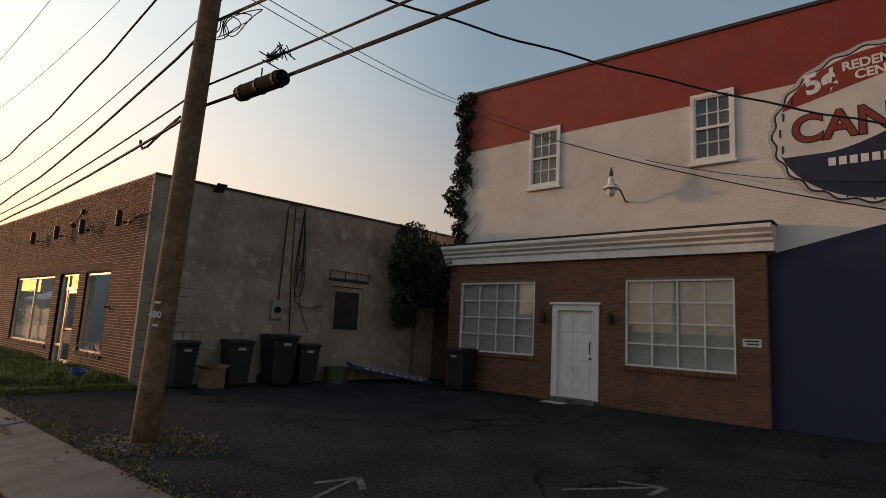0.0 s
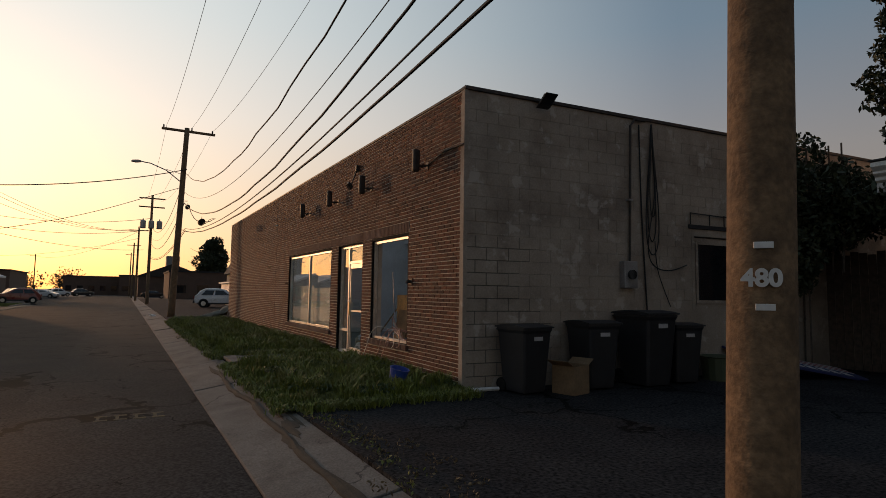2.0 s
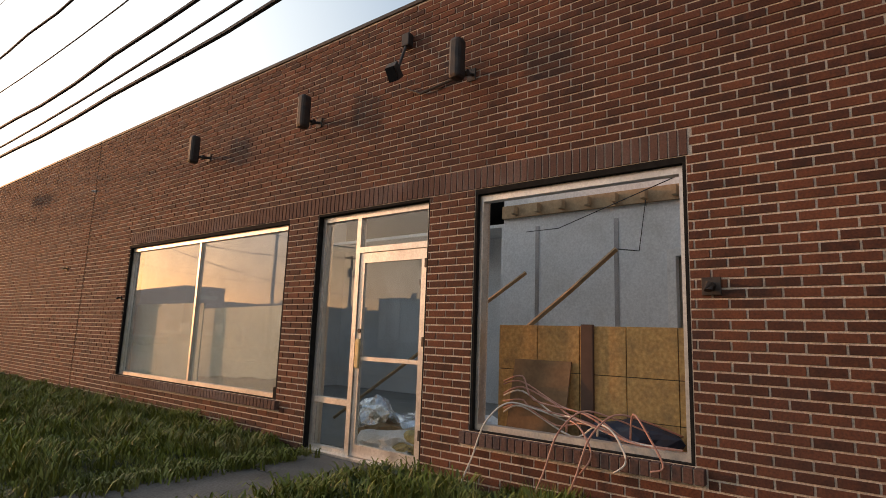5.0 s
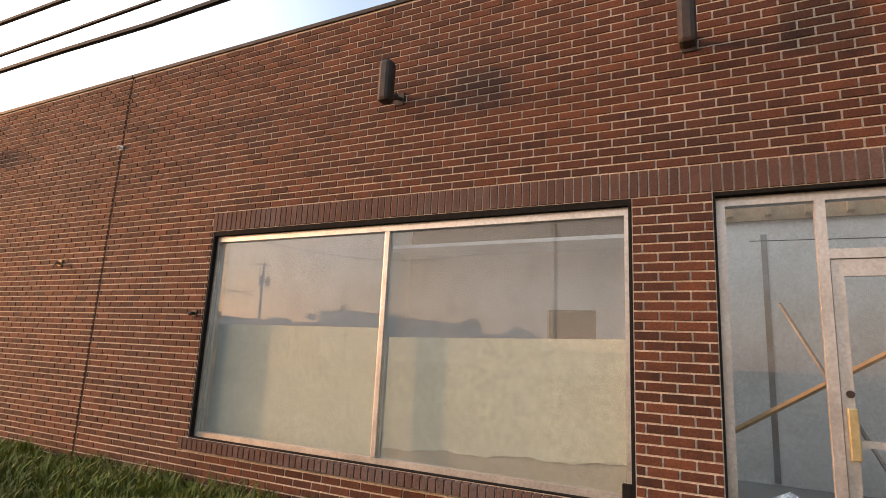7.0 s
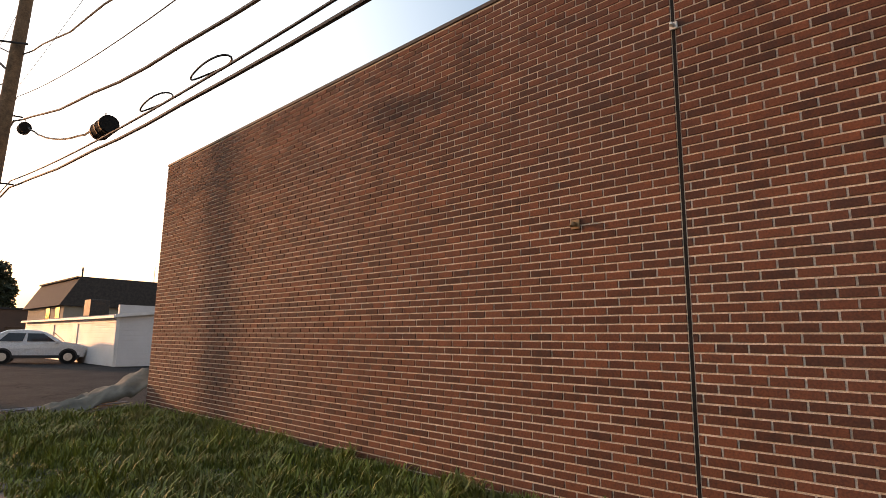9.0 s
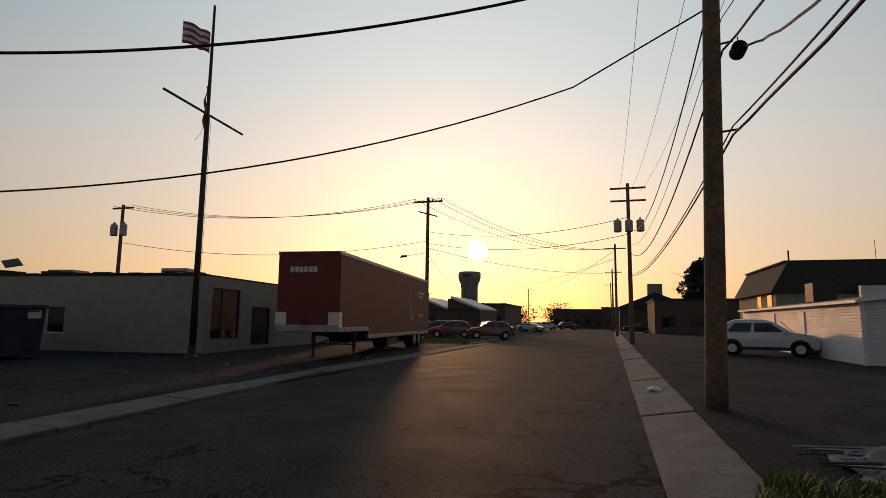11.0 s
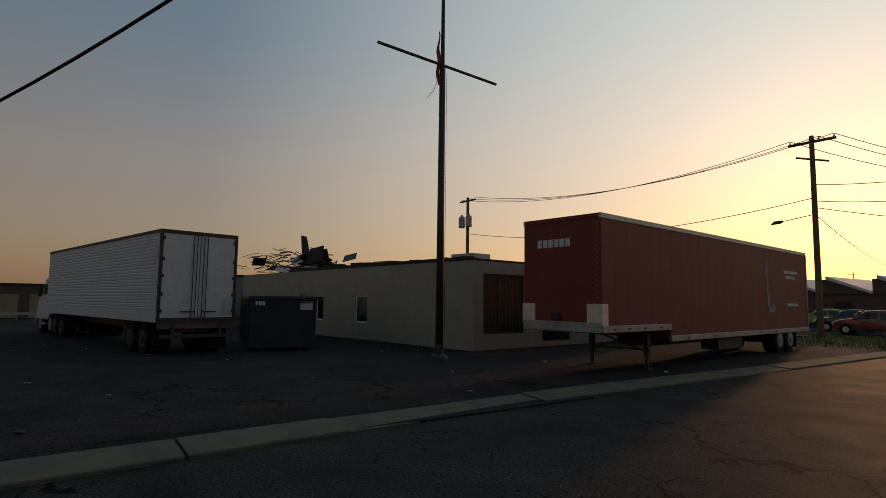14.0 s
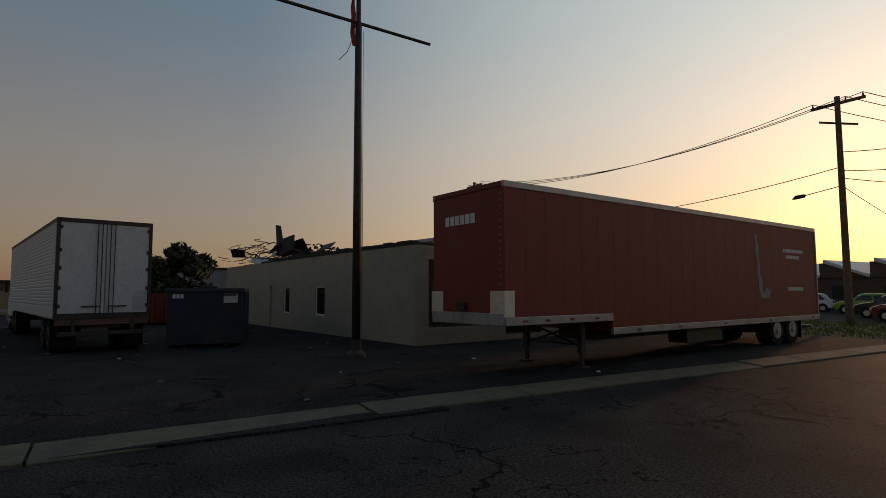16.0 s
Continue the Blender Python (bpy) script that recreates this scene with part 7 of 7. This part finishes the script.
# flagpole
FP = pose(-19.55, 34.9, -0.16)
fp = thing("flagpole", "tall weathered steel flagpole with a cross yard", "flagpole", FP)
part("shaft", tube([(0, 0, 0), (0, 0, 5), (0, 0, 9.8)], 0.13, 14, None, 0.1), M["dark_metal"], fp, "weathered dark steel mast", True)
part("topmast", tube([(0, 0, 9.8), (0, 0, 14.6)], 0.075, 10, None, 0.05), M["dark_metal"], fp)
part("yard", tube([(0.2, -2.6, 9.86), (-0.2, 2.55, 9.86)], 0.05, 8), M["dark_metal"], fp, "horizontal yard arm")
part("base_collar", lathe([(0.3, 0.0), (0.28, 0.1), (0.16, 0.2), (0.14, 0.5)], 14), M["dark_metal"], fp)
for s in (-1, 1):
    part("stay", tube([(-0.08 * s, 0.12, 9.6), (0.05, 0.16, 0.6)], 0.008, 4), M["cable"], fp)
flag = thing("flag", "torn red and white striped flag on the mast", "flag", FP)
for i in range(7):
    z = 12.45 + i * 0.13
    vs, fs = [], []
    for k in range(13):
        for d in (0, 0.125):
            vs.append((-0.06 - 0.12 * math.sin(k * 0.8) * k / 12, -0.08 - k * 0.13, z + d - 0.02 * k + 0.05 * math.sin(k * 0.9)))
    fs = [(2 * k, 2 * k + 2, 2 * k + 3, 2 * k + 1) for k in range(12)]
    ob = raw("stripe", vs, fs, M["flag_red"] if i % 2 == 0 else M["flag_white"], flag)
    sol_ = ob.modifiers.new("thickness", "SOLIDIFY")
    sol_.thickness = 0.006
rag = thing("pennant", "dark red limp pennant at the yard", "flag", FP)
bm = bmesh.new()
vs, fs = [], []
for k in range(14):
    t = k / 13
    w = 0.04 + 0.3 * math.sin(t * 2.6)
    for d in (-0.3, 0.7):
        vs.append((0.05 * math.sin(k * 1.1 + d), -0.15 - w * max(0, -d * 2) * 0.5 + w * max(0, d) * 0.2, 11.0 - t * 1.9))
fs = [(2 * k, 2 * k + 1, 2 * k + 3, 2 * k + 2) for k in range(13)]
bm.free()
ob = raw("cloth", vs, fs, M["flag_red"], rag)
ob.modifiers.new("thickness", "SOLIDIFY").thickness = 0.01
part("cord", tube([(0.0, -0.2, 9.3), (0.0, -0.35, 8.9), (0.0, -0.6, 8.6)], 0.01, 4), M["cable"], rag)

# litter on the western lot
lr = random.Random(23)
for i in range(60):
    x, yy = lr.uniform(-34, -13.6), lr.uniform(18, 40)
    s = lr.uniform(0.02, 0.08)
    bm = bmesh.new()
    bmesh.ops.create_icosphere(bm, subdivisions=1, radius=s)
    for v in bm.verts:
        v.co = Vector((v.co.x * lr.uniform(0.7, 1.4), v.co.y * lr.uniform(0.7, 1.4), v.co.z * 0.35))
    lo = min(v.co.z for v in bm.verts)
    for v in bm.verts:
        v.co += Vector((x, yy, -0.16 - lo - 0.004))
    tagged(part("litter", bm, M[lr.choice(("paper_white", "roof_dark", "concrete", "roof_dark", "cardboard"))]), "small scrap of litter on the asphalt", "litter", "litter on the yard")

# ---- vehicles ----
def car(label, m, mat, kind="suv"):
    t = thing("car", label, "car", m, "parked cars")
    low = kind == "sedan"
    top = 1.45 if low else 1.68
    out = [(-2.05, 0.38), (-2.15, 0.7), (-2.1, 0.98), (-1.95, 1.1), (-1.6, top - 0.2), (-1.25, top - 0.03), (-0.5, top), (0.0, top - 0.02), (0.35, top - 0.12), (1.05, 1.1), (1.7, 1.0), (2.05, 0.86), (2.15, 0.6), (2.05, 0.34)]
    if low:
        out = [(-2.25, 0.35), (-2.3, 0.7), (-2.2, 0.95), (-1.75, 1.0), (-1.1, top - 0.05), (-0.7, top), (0.1, top), (0.45, top - 0.07), (1.15, 0.98), (2.0, 0.85), (2.2, 0.65), (2.2, 0.4), (2.12, 0.3)]
    bm = bmesh.new()
    secs = ((-0.88, 0.0, 0.97), (-0.8, 0.0, 1.0), (0.8, 0.0, 1.0), (0.88, 0.0, 0.97))
    rings = []
    for yy, _, s in secs:
        ring = []
        for x, z in out:
            tum = max(0, (z - 1.0) / (top - 1.0)) * 0.16
            ring.append(bm.verts.new((x * s, yy - math.copysign(tum, yy), 0.3 + (z - 0.3) * (1 if abs(yy) < 0.85 else 0.985))))
        rings.append(ring)
    n = len(out)
    for r0, r1 in zip(rings, rings[1:]):
        for k in range(n):
            bm.faces.new((r0[k], r0[(k + 1) % n], r1[(k + 1) % n], r1[k]))
    bm.faces.new(rings[0])
    bm.faces.new(rings[-1][::-1])
    bmesh.ops.recalc_face_normals(bm, faces=bm.faces[:])
    part("body", bm, mat, t)
    for s in (-1, 1):
        for k, (x0, x1, q0, q1) in enumerate(((-1.55, -0.5, -1.2, -0.5), (-0.42, 0.85, -0.42, 0.22))):
            zt = top - 0.18
            f = lambda z: s * (0.892 - max(0, (z - 1.0) / (top - 1.0)) * 0.16)
            bmw = bmesh.new()
            v = [bmw.verts.new(p) for p in ((x0, f(1.1), 1.1), (x1 - 0.1, f(1.1), 1.1), (q1, f(zt), zt), (q0, f(zt), zt))]
            w_ = [bmw.verts.new((p.co.x, p.co.y - s * 0.02, p.co.z)) for p in v]
            bmw.faces.new(v)
            bmw.faces.new(w_[::-1])
            for i in range(4):
                bmw.faces.new((v[i], v[(i + 1) % 4], w_[(i + 1) % 4], w_[i]))
            part("side_window", bmw, M["glass_dark"], t)
        part("headlight", box(1.98, 2.17, s * 0.72 - 0.13, s * 0.72 + 0.13, 0.68, 0.82, 0.02), M["aluminium"], t)
        part("tail_light", box(-2.21, -2.1, s * 0.76 - 0.08, s * 0.76 + 0.08, 0.75, 1.0, 0.02), M["trailer_red"], t)
        part("mirror", box(0.75, 0.9, s * 0.98 - 0.09, s * 0.98 + 0.09, 1.02, 1.16, 0.02), mat, t)
        part("sill_trim", box(-1.85, 1.85, s * 0.885 - 0.02, s * 0.885 + 0.02, 0.27, 0.42, 0.008), M["plastic_black"], t)
    part("windscreen", prism([(0.6, top - 0.1), (1.12, 1.1), (1.135, 1.12), (0.615, top - 0.08)], -0.66, 0.66, "y"), M["glass_dark"], t)
    part("rear_window", prism([(-1.72, top - 0.18), (-1.93, 1.12), (-1.95, 1.12), (-1.74, top - 0.18)] if not low else [(-1.12, top - 0.1), (-1.72, 1.03), (-1.74, 1.04), (-1.14, top - 0.09)], -0.62, 0.62, "y"), M["glass_dark"], t)
    part("grille", box(2.16, 2.21, -0.45, 0.45, 0.45, 0.7, 0.01), M["plastic_black"], t)
    part("bumper", box(-2.24, -2.14, -0.75, 0.75, 0.35, 0.6, 0.02), M["plastic_black"], t)
    for x in (-1.35, 1.35):
        for s in (-1, 1):
            part("wheel_arch", tube([(x, s * 0.86, 0.36), (x, s * 0.9, 0.36)], 0.41, 20), M["plastic_black"], t)
            wheel(t, x, s * 0.84, 0.34, 0.34, 0.22, s, "aluminium")
    return t


car("silver compact off-roader parked by the white shed", rotz(3.0, 46.3, 0.0, -14), M["car_silver"])
car("bright green off-road car on the far lot", rotz(-26.4, 82.0, -0.2, 198), M["car_green"])
car("dark red estate car parked on the far lot", rotz(-19.0, 70.5, -0.2, 190), M["car_red"])
car("dark red off-roader parked on the far lot", rotz(-14.9, 69.2, -0.2, 200), M["car_red"])
car("black car parked on the far lot", rotz(-22.0, 75.0, -0.2, 200), M["car_black"])
car("dark saloon car parked across the street", rotz(-20.5, 104.0, -0.2, -20), M["car_black"], "sedan")
car("grey saloon car parked across the street", rotz(-16.5, 110.0, -0.2, -20), M["car_silver"], "sedan")
car("white car parked far down the street", rotz(-17.0, 140.0, -0.2, 30), M["car_white"])
car("dark car parked far down the street", rotz(-13.0, 146.0, -0.2, 20), M["car_black"])
car("silver car parked far down the lot", rotz(-32.0, 84.0, -0.2, 198), M["car_silver"])
car("dark car far along the east lot", rotz(0.5, 118.0, -0.2, 0), M["car_black"], "sedan")

# ---- white shed and mansard building past the brick shop ----
shed = thing("shed", "long white vinyl-sided shed with a low roof", "shed")
part("wall", box(4.9, 16.0, 40.6, 40.8, 0.0, 2.9), M["siding"], shed)
part("wall", box(4.9, 5.1, 40.8, 60.0, 0.0, 2.35), M["siding"], shed)
lap = bmesh.new()
for k in range(20):
    z = 0.02 + k * 0.12
    prism([(40.6, z), (40.575, z), (40.597, z + 0.115), (40.6, z + 0.115)], 4.88, 16.0, "x", 0, lap)
part("siding_boards", lap, M["siding"], shed, "lapped white siding boards")
lap = bmesh.new()
for k in range(19):
    z = 0.02 + k * 0.12
    prism([(4.9, z), (4.875, z), (4.897, z + 0.115), (4.9, z + 0.115)], 40.6, 60.0, "y", 0, lap)
part("siding_boards", lap, M["siding"], shed, "lapped white siding boards")
part("roof", prism([(4.7, 2.3), (16.2, 3.75), (16.2, 3.85), (4.7, 2.42)], 40.4, 60.2, "y"), M["far_grey"], shed, "low pale metal roof")
part("fascia", prism([(4.68, 2.28), (16.2, 3.72), (16.2, 3.86), (4.68, 2.44)], 40.36, 40.4, "y"), M["white_trim"], shed)
part("gutter", box(4.62, 4.72, 40.4, 60.2, 2.26, 2.38, 0.01), M["white_trim"], shed)
part("downpipe", tube([(4.75, 40.5, 2.3), (4.82, 40.5, 2.1), (4.82, 40.5, 0.05)], 0.04, 6), M["white_trim"], shed)
part("corner_board", box(4.84, 4.96, 40.55, 40.66, 0.0, 2.3), M["white_trim"], shed)
for yy in (47.0, 52.0):
    part("door", box(4.84, 4.87, yy, yy + 0.95, 0.05, 2.05), M["white_trim"], shed)
u = part("rooftop_unit", box(5.6, 6.6, 48.0, 49.2, 2.55, 3.5, 0.02), M["dark_metal"], shed, "dark rooftop cooling unit")
man = thing("mansard_building", "two-storey building with a dark shingled mansard roof", "building")
part("wall", box(7.5, 22.0, 62.0, 74.0, 0.0, 3.8), M["cream"], man)
part("roof", prism([(7.1, 3.7), (22.4, 3.7), (21.6, 5.9), (8.3, 5.9)], 61.7, 74.3, "y"), M["shingle"], man, "dark shingled mansard roof")
part("cap", box(8.1, 21.8, 61.9, 74.1, 5.9, 6.02), M["roof_dark"], man)
for yy in (63.0, 66.0):
    part("window", box(7.46, 7.5, yy, yy + 1.2, 2.4, 3.6), M["glass_dark"], man)
part("chimney_pipe", tube([(8.6, 62.5, 5.9), (8.6, 62.5, 6.8)], 0.06, 8), M["dark_metal"], man)
part("aerial", tube([(14.0, 62.5, 5.9), (14.0, 62.5, 7.4)], 0.02, 5), M["dark_metal"], man)

# torn tarpaulin and sticks at the brick corner
tp_bm = bmesh.new()
nx, ny = 22, 16
grid = [[None] * (ny + 1) for _ in range(nx + 1)]
for i in range(nx + 1):
    for k in range(ny + 1):
        u, v = i / nx, k / ny
        h = 0.85 * max(0, 1 - abs(v - 0.4) * 1.5) ** 0.7 * u ** 1.25 + 0.15 * noise.noise((u * 6, v * 6, 1)) + 0.06 * noise.noise((u * 15, v * 13, 3))
        grid[i][k] = tp_bm.verts.new((-1.75 + u * 1.95 + 0.1 * noise.noise((v * 5, u * 3, 4)), 22.56 + v * 1.4, max(0.015, h)))
for i in range(nx):
    for k in range(ny):
        tp_bm.faces.new((grid[i][k], grid[i + 1][k], grid[i + 1][k + 1], grid[i][k + 1]))
tarp = thing("tarpaulin", "crumpled grey-brown tarpaulin over rubble at the corner", "tarpaulin")
ob = part("sheet", tp_bm, M["tarp"], tarp, "", True)
ob.modifiers.new("thickness", "SOLIDIFY").thickness = 0.01
for i in range(26):
    x, yy = -2.1 + lr.uniform(0, 1.6), 22.5 + lr.uniform(0, 1.6)
    a = lr.uniform(-0.5, 0.5)
    L = lr.uniform(0.4, 1.4)
    tagged(part("stick", tube([(x, yy, 0.02 + lr.uniform(0, 0.05)), (x + L * math.cos(a), yy + L * math.sin(a), 0.02 + lr.uniform(0.0, 0.12))], lr.uniform(0.008, 0.02), 5), M[lr.choice(("lumber", "bark", "paper_white", "steel"))]), "broken stick lying on the asphalt", "stick", "debris at the corner")
crumple("litter_bag", (-3.05, 30.4, -0.1), (0.16, 0.22, 0.12), M["paper_white"], "white crumpled bag on the kerb", "litter", 21.0)


# ---- trees and skyline ----
def tree(label, m, h, width, mat, seed, count=3500, size=0.16, cone=False):
    t = thing("tree", label, "tree", m)
    r = random.Random(seed)
    tr_ = bmesh.new()
    tube([(0, 0, 0), (0.05, 0.02, h * 0.3), (0, 0, h * 0.85)], 0.035 * h * 0.6, 8, tr_, 0.03)
    for i in range(9):
        a, z = r.uniform(0, 6.28), h * r.uniform(0.25, 0.7)
        tube([(0, 0, z), (width * 0.3 * math.cos(a), width * 0.3 * math.sin(a), z + h * 0.1), (width * 0.42 * math.cos(a), width * 0.42 * math.sin(a), z + h * 0.16)], 0.07, 5, tr_, 0.02)
    part("trunk", tr_, M["bark"], t)
    spots = []
    for i in range(46):
        a, f = r.uniform(0, 6.28), r.uniform(0.08, 1)
        prof = (1.05 - f) ** 0.7 if cone else math.sin(0.25 + f * 2.6)
        d = width * 0.42 * prof * r.uniform(0.3, 1)
        s = width * r.uniform(0.08, 0.16)
        spots.append(((d * math.cos(a), d * math.sin(a), h * (0.08 + 0.88 * f)), (s, s, s * 0.9)))
    leaves("crown", spots, count, size, mat, "", "", seed, "stuff", t)
    return t


tree("dark conical evergreen tree beyond the lot", pose(12.4, 130, 0), 13.0, 12.5, M["leaf_dark"], 31, 11000, 0.34, True)
for i, (x, yy, h, w) in enumerate(((-75, 37, 5.0, 7), (-72, 33, 5.5, 6), (-59, 34.4, 6.2, 5.5), (-66, 50, 7, 8), (-28, 160, 4.6, 16), (-40, 175, 5.2, 18), (-20, 205, 7, 16), (-95, 40, 7, 9))):
    tree("dark leafy tree on the skyline", pose(x, yy, -0.2), h, w, M["leaf_dark"], 50 + i, 2200, 0.3)


def block(name, label, x0, x1, y0, y1, h, mat, windows=0, face="y", parapet=0.25):
    t = thing(name, label, "building")
    part("wall", box(x0, x1, y0, y1, -0.25, h), M[mat], t)
    part("roof", box(x0 - 0.15, x1 + 0.15, y0 - 0.15, y1 + 0.15, h, h + parapet), M["roof_dark"], t, "dark roof edge")
    for i in range(windows):
        if face == "y":
            w = (x1 - x0) / windows
            part("window", box(x0 + w * (i + 0.25), x0 + w * (i + 0.75), y0 - 0.04, y0, 1.0, min(h - 0.7, 2.4)), M["glass_dark"], t)
        else:
            w = (y1 - y0) / windows
            part("window", box(x1, x1 + 0.04, y0 + w * (i + 0.25), y0 + w * (i + 0.75), 1.0, min(h - 0.7, 2.4)), M["glass_dark"], t)
    return t


block("low_building", "long low brick building far down the street", -70, -24, 128, 150, 4.8, "far_brick", 14)
block("low_building", "low brick shops at the end of the street", -20, -6, 185, 200, 5.0, "far_brick", 5)
block("low_building", "low dark building across the end of the street", -6, 14, 170, 185, 5.2, "far_brick", 6)
block("low_building", "dark shop with low windows beyond the lot", 2, 20, 100, 115, 4.6, "far_brick", 5)
saw = thing("sawtooth_workshop", "dark workshop with pale-edged sawtooth roofs", "building")
part("wall", box(-48, -21, 92, 104, -0.25, 3.0), M["far_brick"], saw)
for i in range(6):
    x = -48 + i * 4.5
    part("roof_bay", prism([(x, 3.0), (x + 4.5, 3.0), (x + 0.5, 4.5), (x, 4.5)], 91.8, 104, "y"), M["far_brick"], saw)
    part("roof_edge", prism([(x + 0.45, 4.5), (x + 4.5, 2.98), (x + 4.5, 3.25), (x + 0.45, 4.85)], 91.6, 104, "y"), M["siding"], saw, "pale sloping roof edge")
    part("window", box(x + 1.0, x + 2.6, 91.95, 92.0, 0.9, 2.2), M["glass_dark"], saw)
block("low_building", "dark flat-roofed building behind the lot", -62, -44, 84, 100, 5.6, "far_brick", 6)
gar = block("low_building", "dark low garages with tan doors beyond the yard", -92, -66, 10, 30, 2.7, "far_brick", 0, "x", 0.15)
for i in range(6):
    part("door", box(-66, -65.95, 11.0 + i * 3.1, 13.3 + i * 3.1, -0.2, 1.9), M["far_tan"], gar, "tan garage door")
fence_w = thing("guard_rail", "pale steel guard rail at the back of the yard", "rail")
part("rail", box(-60.05, -60.0, 8.0, 29.0, 0.25, 0.45, 0.01), M["steel"], fence_w)
for i in range(8):
    part("post", box(-60.12, -60.05, 8.2 + i * 2.9, 8.3 + i * 2.9, -0.16, 0.45), M["steel"], fence_w)
stop = thing("road_sign", "red octagonal road sign on a thin post", "sign", pose(-56.0, 25.5, -0.16))
part("post", tube([(0, 0, 0), (0, 0, 2.4)], 0.03, 6), M["steel"], stop)
part("plate", tube([(0.035, 0, 2.0), (0.05, 0, 2.0)], 0.42, 8), M["flag_red"], stop, "red octagonal plate")
part("text_bar", box(0.051, 0.056, -0.26, 0.26, 1.92, 2.08), M["paper_white"], stop)
block("low_building", "long low pale shop behind the cream building", -75, -46, 44, 60, 3.6, "far_grey", 6)
block("low_building", "low grey store on the western skyline", -95, -70, 34, 48, 4.2, "far_grey", 5, "x")
gb = thing("gabled_building", "distant building with a small roof tower", "building")
part("wall", box(-2, 12, 138, 150, -0.2, 4.6), M["far_brick"], gb)
part("roof", prism([(-2.6, 4.5), (12.6, 4.5), (5, 7.6)], 137.6, 150.4, "y"), M["shingle"], gb)
part("tower", box(3.6, 6.4, 138.5, 141.5, 6.0, 9.4), M["far_grey"], gb)
wtow = thing("water_tower", "pale concrete water tower with a flared head", "water tower", pose(-44.0, 180.0, -0.2))
part("shell", lathe([(2.5, 0), (2.5, 11.5), (2.7, 12.6), (3.2, 13.8), (3.35, 14.4), (3.35, 15.9), (3.1, 16.2), (0.4, 16.4)], 28), M["far_grey"], wtow, "", True)
part("emblem", box(-1.2, 1.2, -3.5, -3.1, 14.7, 15.3), M["far_brick"], wtow)

# sun
bm = bmesh.new()
bmesh.ops.create_icosphere(bm, subdivisions=3, radius=80)
sb_ = part("sun_disc", bm, M["sunlight"])
sb_.location = SUN_VIEW * 4400
tagged(sb_, "low glowing evening sun over the street", "sun", "", "structure")
